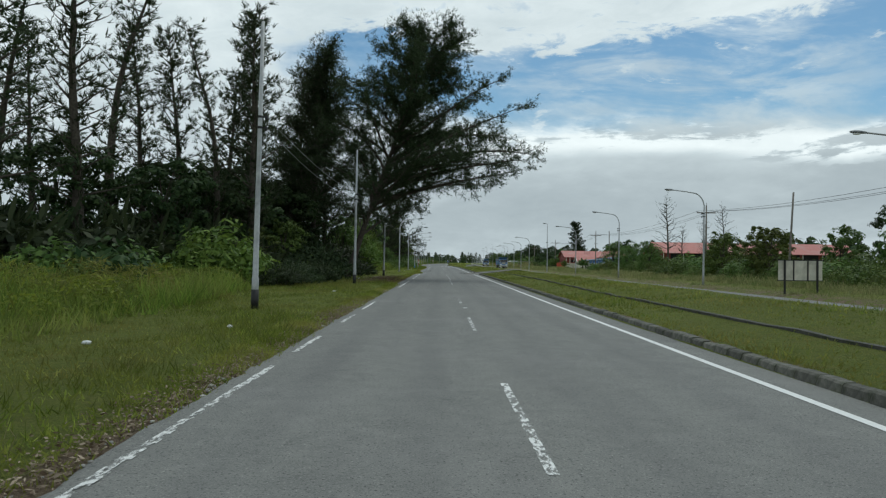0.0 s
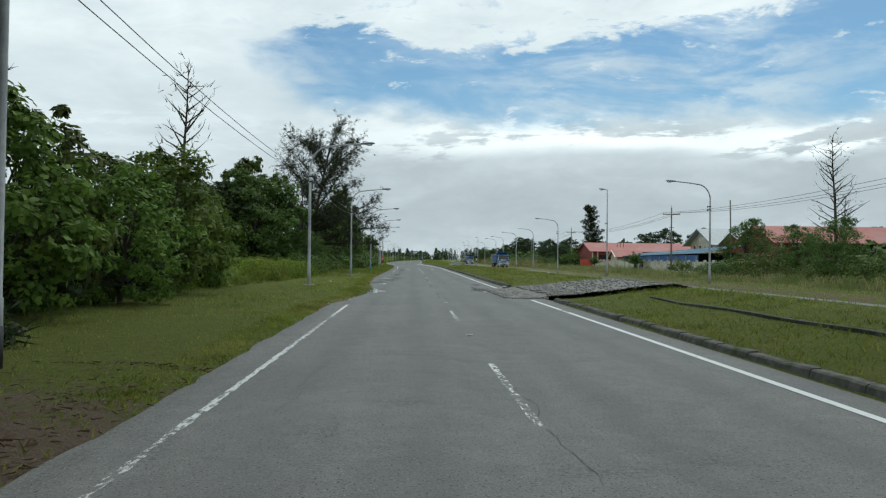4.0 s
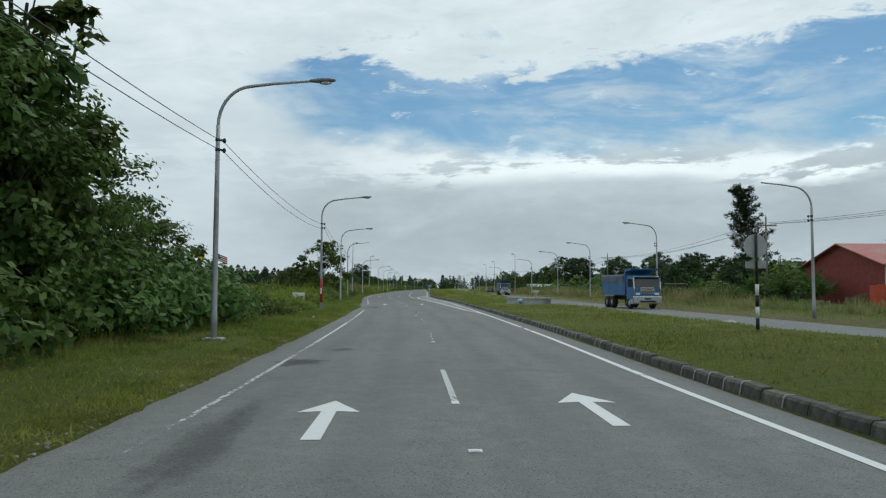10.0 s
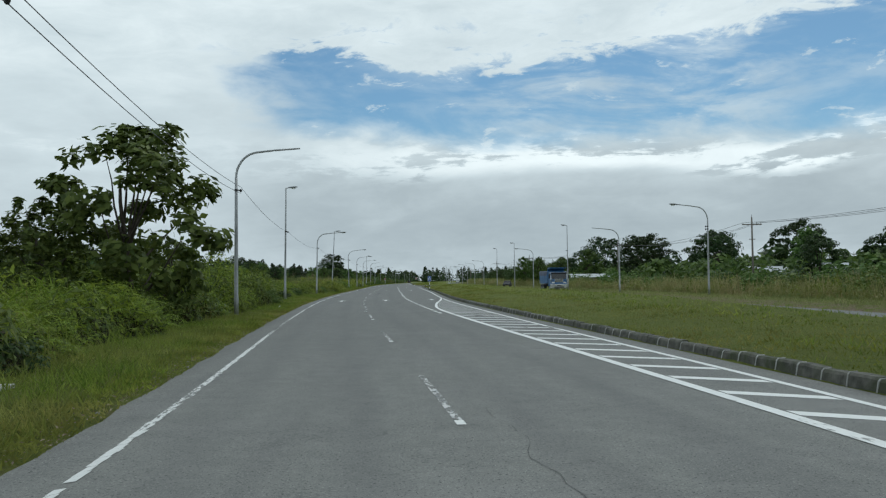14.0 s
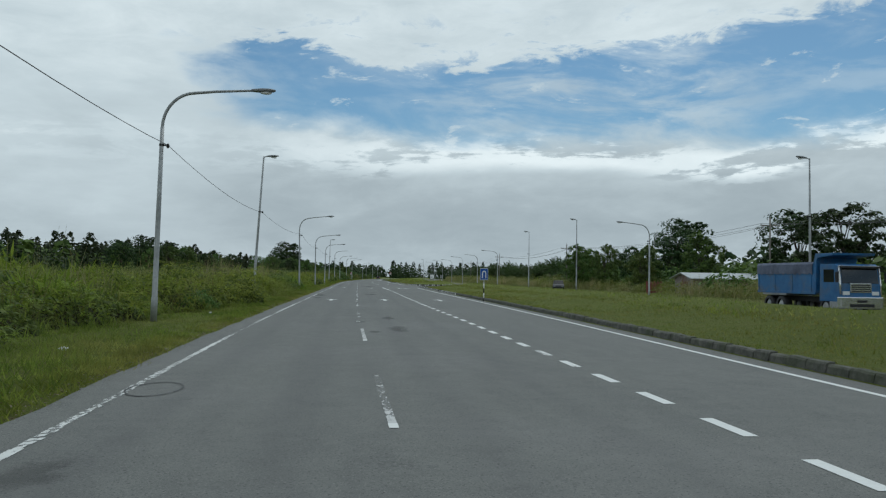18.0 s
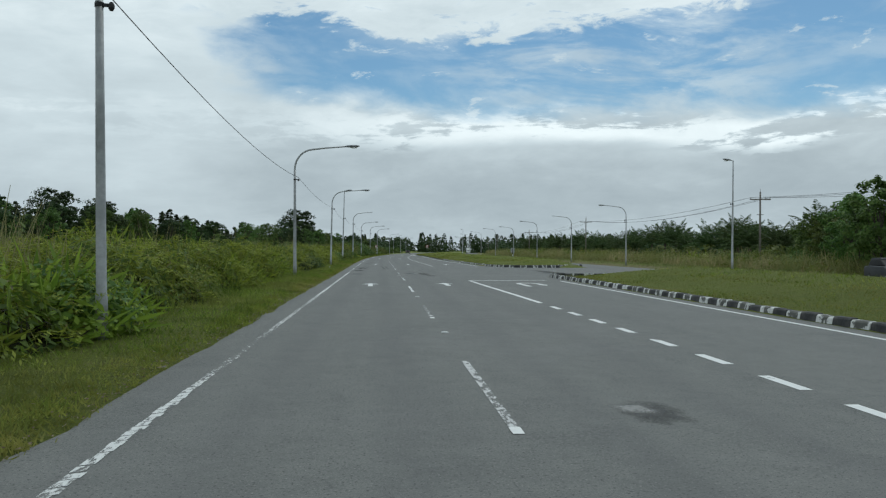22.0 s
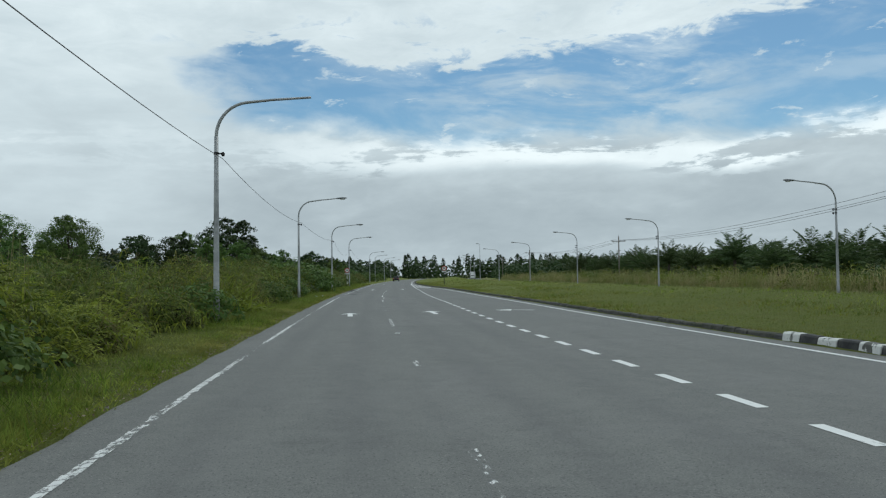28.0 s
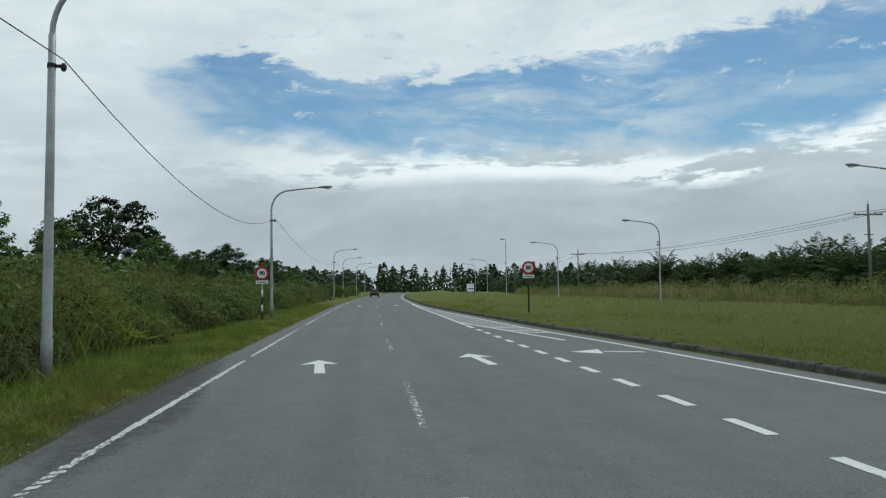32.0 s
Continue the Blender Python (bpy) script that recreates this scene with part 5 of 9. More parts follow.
us = thing("u_turn_sign", "blue square U-turn sign on black and white post", "traffic sign", "", at(369.6, 8.75) @ Matrix.Diagonal((.70, .70, .80, 1)))
banded_post(us, 2.0, .05, .42, 4)
part("post_top", tube([(0, 0, 1.7), (0, 0, 3.0)], .045, 8), GALV, us, "", True)
pl = part("sign_plate", boxed(-.40, .40, -.07, -.05, 1.98, 3.0, .006), WHITE, us, "white-rimmed plate")
part("blue_field", boxed(-.37, .37, -.076, -.071, 2.01, 2.97), SIGN_BLUE, pl, "blue field")
ub = bmesh.new()
pp = [(-.17, -.082, 2.15), (-.17, -.082, 2.5)] + [(-.17 * math.cos(a), -.082, 2.55 + .2 * math.sin(a)) for a in [i * math.pi / 8 for i in range(9)]] + [(.17, -.082, 2.5), (.17, -.082, 2.15)]
for a, b in zip(pp, pp[1:]):
    A, B = Vector(a), Vector(b)
    d = (B - A).normalized().cross(Vector((0, 1, 0))) * .05
    vs = [ub.verts.new(q + Vector((0, e, 0))) for e in (0, -.004) for q in (A - d, A + d, B + d, B - d)]
    ub.faces.new(vs[4:])
part("symbol", ub, WHITE, pl, "white U-turn symbol")

bs = thing("sign_back", "unpainted back of a round and square road sign", "traffic sign", "", at(196.5, 9.7))
banded_post(bs, 1.35, .045, .34, 4)
part("post", tube([(0, 0, 1.2), (0, 0, 2.85)], .04, 8), BLACK, bs, "", True)
part("round_plate", disc(0, .05, 2.5, .36), GALV, bs, "grey round plate seen from behind")
part("square_plate", boxed(-.32, .32, .045, .06, 1.84, 2.05, .003), GALV, bs, "grey plate seen from behind")
bs2 = thing("sign_back", "grey back of a small sign by the far verge", "traffic sign", "", at(517, 22.0))
banded_post(bs2, 1.35, .045, .34, 4)
part("post", tube([(0, 0, 1.2), (0, 0, 2.6)], .04, 8), BLACK, bs2, "", True)
part("square_plate", boxed(-.34, .34, .045, .06, 1.7, 2.5, .003), GALV, bs2, "grey plate seen from behind")

bb = thing("notice_board", "large blank pale board on dark steel posts", "billboard", "", at(48.7, 22.6, None, 8))
part("panel", boxed(-1.55, 1.55, .03, .07, .85, 2.12, .005), WALL_WHITE, bb, "pale grey sheet")
part("frame", boxed(-1.6, 1.6, .0, .1, 2.12, 2.18), BLACK, bb, "dark top rail")
part("bottom_rail", boxed(-1.6, 1.6, .0, .1, .80, .85), BLACK, bb)
for x in (-1.15, 1.15):
    part("post", boxed(x - .05, x + .05, -.09, .0, -.25, 2.15), BLACK, bb, "dark steel post")
for x in (-.5, .5):
    part("rib", boxed(x - .03, x + .03, -.04, .028, .85, 2.12), BLACK, bb)


# ---- vehicles ----
TARP_GREY = surface("grey_blue_cover", (0.09, 0.11, 0.17), (0.16, 0.18, 0.25), 2, 0.7, c=(0.07, 0.08, 0.12), cscale=0.9)
def wheel(parent, x, y, r, w, name="wheel"):
    bm = bmesh.new()
    rings = []
    for dx, q in ((-w / 2, r * .62), (-w / 2, r * .9), (-w * .38, r), (w * .38, r), (w / 2, r * .9), (w / 2, r * .62)):
        rings.append([bm.verts.new((x + dx, y + q * math.cos(k * math.pi / 9), r + q * math.sin(k * math.pi / 9))) for k in range(18)])
    for a, b in zip(rings, rings[1:]):
        for k in range(18):
            bm.faces.new((a[k], a[(k + 1) % 18], b[(k + 1) % 18], b[k]))
    wh = part(name, bm, BLACK, parent, "black tyre", True)
    for sgn in (-1, 1):
        bm = bmesh.new()
        bmesh.ops.create_cone(bm, cap_ends=True, segments=18, radius1=r * .62, radius2=r * .30, depth=w * .25, matrix=Matrix.Translation((x + sgn * w * .36, y, r)) @ Matrix.Rotation(sgn * math.pi / 2, 4, "Y"))
        part("rim", bm, GALV, wh, "steel rim")
    return wh


def prism(profile, x0, x1, bev=0.0):
    """A solid with a side profile (y, z) between two x."""
    bm = bmesh.new()
    a = [bm.verts.new((x0, y, z)) for y, z in profile]
    b = [bm.verts.new((x1, y, z)) for y, z in profile]
    n = len(a)
    for k in range(n):
        bm.faces.new((a[k], a[(k + 1) % n], b[(k + 1) % n], b[k]))
    bm.faces.new(a[::-1]), bm.faces.new(b)
    bmesh.ops.recalc_face_normals(bm, faces=bm.faces)
    if bev:
        bmesh.ops.bevel(bm, geom=list(bm.edges), offset=bev, segments=2, affect="EDGES", profile=0.7)
    return bm


def dump_truck(m, label):
    """A tipper that faces -y."""
    ob = thing("dump_truck", label, "truck", "dump trucks", m)
    part("chassis", boxed(-.45, .45, .3, 8.0, .75, 1.05, .02), BLACK, ob, "dark chassis rails")
    cab = part("cab", prism([(0.0, .85), (.02, 1.75), (.16, 2.75), (.45, 2.9), (1.75, 2.9), (1.8, .85)], -1.2, 1.2, .05), TRUCK_BLUE, ob, "blue cab", False)
    part("windscreen", prism([(-.005, 1.85), (.135, 2.68), (.15, 2.68), (.01, 1.85)], -1.05, 1.05), GLASS_DARK, cab, "dark windscreen")
    part("windscreen_frame", prism([(.10, 2.70), (.11, 2.80), (.16, 2.80), (.15, 2.70)], -1.2, 1.2), CHROME, cab)
    for sx in (-1, 1):
        part("side_window", boxed(sx * 1.2 - .006 if sx > 0 else -1.212, 1.212 if sx > 0 else -1.194, .5, 1.4, 1.9, 2.6, .002), GLASS_DARK, cab, "dark side window")
        part("mirror", boxed(sx * 1.42 - .09, sx * 1.42 + .09, -.12, -.04, 1.9, 2.45, .03), BLACK, cab, "wing mirror")
        part("headlight", boxed(sx * .85 - .2, sx * .85 + .2, -.03, .02, 1.22, 1.42, .02), WHITE, cab, "headlamp")
        part("step", boxed(sx * 1.0 - .2, sx * 1.0 + .2, .1, .9, .45, .85, .03), GALV, ob, "cab step")
    gr = part("grille", boxed(-.62, .62, -.03, .02, 1.35, 1.85, .02), CHROME, cab, "chrome grille")
    for k in range(4):
        part("grille_slot", boxed(-.55, .55, -.036, -.028, 1.40 + .11 * k, 1.455 + .11 * k), BLACK, gr)
    bp = part("bumper", boxed(-1.24, 1.24, -.12, .2, .5, 1.12, .05), CHROME, ob, "chrome bumper")
    part("bumper_opening", boxed(-.7, .7, -.128, -.118, .58, .74), BLACK, bp)
    part("number_plate", boxed(-.28, .28, -.134, -.121, .82, .95), BLACK, bp, "dark plate")
    body = part("tipper_body", prism([(2.1, 1.25), (2.05, 3.05), (1.95, 3.25), (.55, 3.38), (.5, 3.5), (2.15, 3.5), (2.3, 3.0), (8.3, 2.9), (8.2, 1.25)], -1.22, 1.22, .02), TRUCK_BLUE, ob, "blue steel tipper body")
    for k in range(4):
        for sx in (-1, 1):
            part("panel_rib", boxed(sx * 1.225 - .02, sx * 1.225 + .02, 2.5 + k * 1.85, 2.6 + k * 1.85, 1.3, 2.9, .01), TRUCK_BLUE, body)
    for sx in (-1, 1):
        part("bottom_rail", boxed(sx * 1.22 - .05, sx * 1.22 + .05, 2.1, 8.2, 1.2, 1.34, .01), TRUCK_BLUE, body)
        V = []
        for i in range(25):
            y = 2.35 + i * .245
            V += [(sx * 1.20, y, 3.02), (sx * 1.275, y, 2.9), (sx * (1.262 + .012 * (i % 2)), y, 2.30 + .10 * math.sin(i * 1.3) ** 2)]
        part("tarpaulin", mesh("tarpaulin", V, [(3 * i + k, 3 * i + k + 1, 3 * i + k + 4, 3 * i + k + 3) for i in range(24) for k in range(2)], TARP_GREY), TARP_GREY, body, "faded grey-blue cover hanging over the side")
    part("load_cover", boxed(-1.2, 1.2, 2.35, 8.2, 2.92, 3.03, .03), TARP_GREY, body, "faded load cover")
    part("visor", boxed(-1.12, 1.12, -.12, .12, 2.66, 2.78, .03), BLACK, cab, "dark sun visor")
    for sx in (-1, 1):
        part("pillar_trim", tube([(sx * 1.17, -.02, 1.25), (sx * 1.17, .02, 1.8), (sx * 1.15, .14, 2.72)], .055, 6), CHROME, cab, "pale corner trim", True)
        part("mirror_arm", tube([(sx * 1.2, .1, 2.5), (sx * 1.42, -.08, 2.5)], .02, 5), BLACK, cab)
        part("exhaust_stack", tube([(sx * .95, 1.92, 1.3), (sx * .95, 1.92, 2.8)], .06, 8), CHROME, ob) if sx > 0 else None
    for y in (1.35, 5.6, 6.95):
        for sx in (-1, 1):
            wheel(ob, sx * 1.0, y, .52, .32 if y < 2 else .5)
    part("mudguard", boxed(-1.24, 1.24, 5.0, 7.6, 1.08, 1.2, .02), GALV, ob)
    part("fuel_tank", boxed(.6, 1.15, 2.6, 4.2, .55, 1.05, .08), GALV, ob, "steel fuel tank")
    return ob


dump_truck(at(238.4, 20.6, -0.205, 2), "blue dump truck with chrome bumper on far carriageway")
dump_truck(at(355.4, 26.9, -0.205, 0), "blue dump truck with covered load on far carriageway")


def small_car(m, label, paint, name="car"):
    """A saloon; it faces +y."""
    ob = thing(name, label, "car", "", m)
    body = part("body", prism([(-2.1, .35), (-2.15, .85), (-2.0, .98), (-1.3, 1.02), (1.0, 1.0), (1.9, .82), (2.1, .6), (2.1, .35)], -.85, .85, .06), paint, ob, "", True)
    part("cabin", prism([(-1.75, 1.0), (-1.25, 1.45), (.1, 1.48), (.95, 1.0)], -.74, .74, .08), CAR_GLASS, ob, "dark glazed cabin", True)
    part("roof", prism([(-1.3, 1.42), (-1.2, 1.5), (.1, 1.52), (.25, 1.44)], -.70, .70, .03), paint, ob, "", True)
    for sx in (-1, 1):
        part("tail_light", boxed(sx * .66 - .16, sx * .66 + .16, -2.17, -2.10, .72, .88, .01), SIGN_RED, body, "red tail light")
        part("headlight", boxed(sx * .62 - .18, sx * .62 + .18, 2.0, 2.10, .6, .74, .01), LAMP_GREY, body, "grey headlight")
        for y in (-1.3, 1.3):
            wheel(ob, sx * .76, y, .31, .2)
    part("bumper", boxed(-.82, .82, -2.2, -2.08, .35, .6, .03), paint, body)
    part("number_plate", boxed(-.25, .25, -2.215, -2.2, .6, .72), BLACK, body, "dark plate")
    return ob


small_car(at(712, -1.75, 0.0), "dark saloon car driving ahead on the road", CAR_DARK)
small_car(at(428, 30.0, None, 165), "dark car parked on grass before bushes", CAR_DARK)
van = thing("lorry", "white box lorry far along the opposite carriageway", "truck", "", at(800, 24.5, -0.2, 0))
part("box_body", boxed(-1.1, 1.1, 1.9, 6.5, .9, 3.2, .03), WHITE, van, "white box body")
part("cab", prism([(0, .6), (.1, 1.5), (.45, 2.3), (1.8, 2.3), (1.8, .6)], -1.0, 1.0, .05), WHITE, van, "white cab")
part("windscreen", prism([(.09, 1.5), (.42, 2.2), (.44, 2.2), (.11, 1.5)], -.9, .9), GLASS_DARK, van)
for y in (1.0, 5.2):
    for sx in (-1, 1):
        wheel(van, sx * .85, y, .4, .28)


# ---- concrete chambers and pipe in the median ----
def chamber(m, label, x1, y1, h):
    ob = thing("concrete_chamber", label, "concrete block", "valve chambers", m)
    part("body", boxed(0, x1, 0, y1, -.4, h - .14, .02), CONCRETE, ob)
    part("lid", boxed(-.05, x1 + .05, -.05, y1 + .05, h - .138, h, .02), CONCRETE, ob, "flat concrete lid")
    return ob


zc = gz(237, 10) - .04
chamber(pose(line(239.6) + 8.8, 239.6, zc), "low concrete chamber beside a blue pipe", 2.1, 1.1, .5)
sl = new("concrete_slab", done(boxed(0, 1.75, 0, .7, -.3, .1, .02), "concrete_slab", CONCRETE))
sl.matrix_basis = pose(line(239) + 8.6, 238.8, zc)
tagged(sl, "flat concrete slab before a chamber", "concrete block")
chamber(pose(line(234.8) + 9.3, 234.8, zc), "concrete chamber with a valve head in the median", 2.15, 1.3, .52)
pb = tube([(line(239) + 9.7, 239.7, zc - .1), (line(239) + 9.7, 239.3, zc + .17), (line(238) + 9.75, 238.6, zc + .22), (line(236) + 10.1, 236.0, zc + .2)], .2, 14)
tagged(new("water_pipe", done(pb, "water_pipe", PIPE_BLUE, True)), "pale blue painted water pipe between concrete chambers", "pipe")
vh = thing("valve_head", "white mushroom-shaped valve head on a chamber", "valve", "", pose(line(236) + 10.35, 235.5, zc + .52))
part("stem", tube([(0, 0, 0), (0, 0, .07), (0, 0, .08), (0, 0, .3)], [.2, .2, .11, .10], 14), CONCRETE, vh)
part("cap", tube([(0, 0, .3), (0, 0, .42), (0, 0, .46), (0, 0, .56), (0, 0, .58)], [.12, .16, .24, .25, .2], 16), WALL_WHITE, vh, "round white cap", True)


# ---- buildings ----
def gable(parent, x0, x1, y0, y1, z0, eave, ridge, wallm, roofm, over=.5, along="x", name=""):
    """Walls and a pitched sheet roof; the ridge runs along x or y."""
    part("wall", boxed(x0, x1, y0, y1, z0, eave), wallm, parent)
    t = .09
    if along == "x":
        ym = (y0 + y1) / 2
        for ya, sg in ((y0 - over, 1), (y1 + over, -1)):
            za = eave - (ridge - eave) * over / (ym - y0)
            vs = [(x0 - over, ya, za), (x1 + over, ya, za), (x1 + over, ym, ridge), (x0 - over, ym, ridge)]
            V = vs + [(x, y, z + t) for x, y, z in vs]
            part("roof", mesh("roof", V, [(0, 1, 2, 3), (7, 6, 5, 4), (0, 4, 5, 1), (1, 5, 6, 2), (2, 6, 7, 3), (3, 7, 4, 0)], roofm), roofm, parent, "pitched sheet-metal roof")
        for x in (x0 + .01, x1 - .01):
            part("gable_end", mesh("gable_end", [(x - .05, y0, eave), (x - .05, y1, eave), (x - .05, ym, ridge), (x + .05, y0, eave), (x + .05, y1, eave), (x + .05, ym, ridge)], [(0, 1, 2), (5, 4, 3), (0, 3, 4, 1), (1, 4, 5, 2), (2, 5, 3, 0)], wallm), wallm, parent)
    else:
        xm = (x0 + x1) / 2
        for xa in (x0 - over, x1 + over):
            za = eave - (ridge - eave) * over / (xm - x0)
            vs = [(xa, y0 - over, za), (xa, y1 + over, za), (xm, y1 + over, ridge), (xm, y0 - over, ridge)]
            V = vs + [(x, y, z + t) for x, y, z in vs]
            part("roof", mesh("roof", V, [(0, 1, 2, 3), (7, 6, 5, 4), (0, 4, 5, 1), (1, 5, 6, 2), (2, 6, 7, 3), (3, 7, 4, 0)], roofm), roofm, parent, "pitched sheet-metal roof")
        for y in (y0 + .01, y1 - .01):
            part("gable_end", mesh("gable_end", [(x0, y - .05, eave), (x1, y - .05, eave), (xm, y - .05, ridge), (x0, y + .05, eave), (x1, y + .05, eave), (xm, y + .05, ridge)], [(0, 1, 2), (5, 4, 3), (0, 3, 4, 1), (1, 4, 5, 2), (2, 5, 3, 0)], wallm), wallm, parent)


def window(parent, x0, x1, y, z0, z1):
    w = part("window", boxed(x0, x1, y - .06, y + .02, z0, z1), WHITE, parent, "white window frame")
    n = 2
    for k in range(n):
        a = x0 + .06 + k * (x1 - x0 - .06) / n
        part("pane", boxed(a, a + (x1 - x0 - .06) / n - .06, y - .075, y - .062, z0 + .06, z1 - .06), GLASS_DARK, w, "dark pane")


BX = line(240)
wh = thing("workshop", "long low workshop with red metal roof and open front", "building", "", pose(BX + 40, 235.8, 0.15, 0, 0, 0))
gable(wh, 0, 34, 0, 12.5, -.3, 3.6, 5.5, WALL_RED, ROOF_RED, .6, "x")
for k in range(5):
    part("opening", boxed(1.6 + k * 5.7, 6.6 + k * 5.7, -.06, .0, .0, 2.75), SHADE_IN, wh, "near-black panel standing for a shaded open bay")
# flat near-black panel on the wall paints the unlit inside of each bay
for k in range(6):
    part("column", boxed(1.1 + k * 5.7, 1.35 + k * 5.7, -.25, -.06, -.2, 3.4), WALL_WHITE, wh, "pale column")
part("corner_post", boxed(-.02, .2, -.25, -.02, -.3, 3.4), WALL_WHITE, wh, "pale corner post")
for k in range(3):
    part("vent_pipe", tube([(6.5 + .7 * k, 3, 4.2), (6.5 + .7 * k, 3, 5.6)], .05, 6), BLACK, wh)
fe = thing("sheet_fence", "orange-red corrugated sheet fence before the workshop", "fence", "", pose(BX + 36.6, 232.5, gz(233, 37), 0, 0, 0))
for k in range(12):
    part("panel", boxed(k * .62, k * .62 + .60, -.03 + .02 * (k % 2), .02 + .02 * (k % 2), -.2, 1.85 - (.1 if k % 3 == 0 else 0)), FENCE_RED, fe)
pc = thing("porch", "small gabled porch with cream walls and white bargeboards", "building", "", pose(BX + 40.6, 218, 0.1, 0, 0, 0))
gable(pc, 0, 5, 0, 4.4, -.2, 2.45, 3.55, WALL_CREAM, ROOF_RED, .5, "x")
for sg in (-1, 1):
    part("bargeboard", tube([(-.55, 2.2 + sg * 2.75, 2.2), (-.55, 2.2, 3.6)], .09, 4), WHITE, pc, "pale bargeboard")
cw = thing("compound_wall", "stained white compound wall with a dark steel gate", "wall", "", pose(line(205) + 38.4, 231.5, gz(214, 38), 0, 0, -90))
for k in range(24):
    if k not in (10, 11):
        part("panel", boxed(k * 2.9, k * 2.9 + 2.6, -.08, .08, -.4, 1.5), WALL_WHITE, cw, "rendered wall panel")
    part("pier", boxed(k * 2.9 - .32, k * 2.9 - .0, -.15, .15, -.4, 1.72, .02), WALL_WHITE, cw, "wall pier")
gt = part("gate", boxed(28.9, 34.5, -.03, .03, .05, .2), BLACK, cw, "dark steel gate")
for k in range(18):
    h = 1.35 + .5 * math.sin(math.pi * k / 17)
    part("bar", tube([(28.95 + k * .32, 0, .1), (28.95 + k * .32, 0, h)], .025, 5), BLACK, gt)
part("rail", boxed(28.9, 34.5, -.025, .025, 1.2, 1.28), BLACK, gt)
cn = thing("canopy", "long low canopy with blue-grey tin roof and blue curtain", "canopy", "", pose(line(205) + 41.2, 225, 0.1, 0, 0, -90))
V = [(-.5, -.5, 2.35), (46, -.5, 2.75), (46, 6.5, 3.95), (-.5, 6.5, 3.1)]
part("roof", mesh("roof", V + [(x, y, z + .07) for x, y, z in V], [(0, 1, 2, 3), (7, 6, 5, 4), (0, 4, 5, 1), (1, 5, 6, 2), (2, 6, 7, 3), (3, 7, 4, 0)], TIN_BLUE), TIN_BLUE, cn, "blue-grey corrugated roof")
for k in range(38):
    x = -.3 + k * 1.24
    part("rib", tube([(x, -.5, 2.44 + .4 * (x + .5) / 46.5), (x, 6.5, 3.19 + .85 * (x + .5) / 46.5)], .035, 4), TIN_BLUE, cn)
part("curtain", boxed(15.0, 45.0, -.12, -.06, 1.45, 2.5), TARP_BLUE, cn, "blue hanging tarpaulin")
# shade under the canopy is put into this wall's near-black colour
part("back_wall", boxed(-.3, 45.6, 5.6, 5.8, -.2, 2.9), SHADE_IN, cn, "back wall coloured near-black for the shaded inside")
for k in range(12):
    part("post", boxed(-.4 + k * 4.1, -.28 + k * 4.1, -.35, -.23, -.2, 2.35), GALV, cn)
hs = thing("house", "two-storey cream house with grey gabled roofs", "house", "", pose(line(206) + 52.5, 200.9, 0.1, 0, 0, 0))
gable(hs, 0, 14, 0, 11.8, -.2, 4.9, 7.5, WALL_CREAM, ROOF_GREY, 1.1, "x")
for y in (1.2, 3.8, 6.4, 9.0):
    w = part("window", boxed(-.08, .02, y, y + 1.15, 3.35, 4.6), WHITE, hs, "white window frame")
    part("pane", boxed(-.095, -.082, y + .08, y + 1.07, 3.43, 4.52), GLASS_DARK, w, "dark pane")
for k in range(9):
    part("gable_slat", boxed(-.10, -.02, 4.4 + k * .35, 4.55 + k * .35, 5.2, 6.0), WHITE, hs)
for sg in (-1, 1):
    part("bargeboard", tube([(-1.12, 5.9 + sg * 7.0, 4.42), (-1.12, 5.9, 7.52)], .13, 4), ROOF_GREY, hs, "pale bargeboard")
part("cooling_unit", boxed(-.5, -.08, 2.6, 3.4, 3.9, 4.5, .03), WHITE, hs, "white air conditioner box")
gable(hs, 1.0, 13, -10.5, -.5, -.2, 4.3, 6.4, WALL_RED, ROOF_GREY, 1.0, "x")
lb = thing("long_house", "long raised building under a faded red roof", "building", "", pose(line(184) + 51.5, 177, 0.1, 0, 0, 0))
gable(lb, 0, 46, 0, 12, -.2, 4.7, 7.0, WALL_RED, ROOF_RED, 1.0, "x")
part("veranda_rail", boxed(0, 46, -1.0, -.9, 1.9, 2.25), WALL_WHITE, lb, "pale veranda rail")
for k in range(10):
    # veranda shade painted as a near-black panel on the wall
    part("opening", boxed(2 + k * 4.5, 5.6 + k * 4.5, -.06, .0, 2.4, 4.3), SHADE_IN, lb, "near-black panel standing for a shaded opening")
    part("veranda_post", boxed(k * 4.7, k * 4.7 + .14, -.95, -.81, -.2, 4.5), WALL_WHITE, lb)
sh = thing("shelter", "open timber roadside shelter with flat tin roof", "shelter", "", at(263, 31.5, None, -5))
part("roof", boxed(-2.4, 2.4, -1.4, 1.4, 2.0, 2.1), RUST, sh, "dark tin roof")
for x in (-2.1, 2.1):
    for y in (-1.1, 1.1):
        part("post", boxed(x - .06, x + .06, y - .06, y + .06, -.2, 2.0), WOODPOLE, sh)
part("bench", boxed(-1.9, 1.9, .5, .95, .4, .47), WOODPOLE, sh, "plank bench")
yd = thing("yard_fence", "weathered dark red fence round a yard", "fence", "", at(404, 34.2, None, 60))
for k in range(14):
    part("panel", boxed(k * 1.05, k * 1.05 + 1.0, -.03 + .03 * (k % 2), .03 + .03 * (k % 2), -.2, 1.5 - .15 * ((k * 7) % 3)), WALL_RED, yd)
tr = thing("tin_shed", "low shed with a pale tin roof behind a fence", "shed", "", at(404, 40, None, 0))
gable(tr, 0, 9, 0, 5, -.2, 1.9, 2.5, RUST, ROOF_GREY, .5, "x")
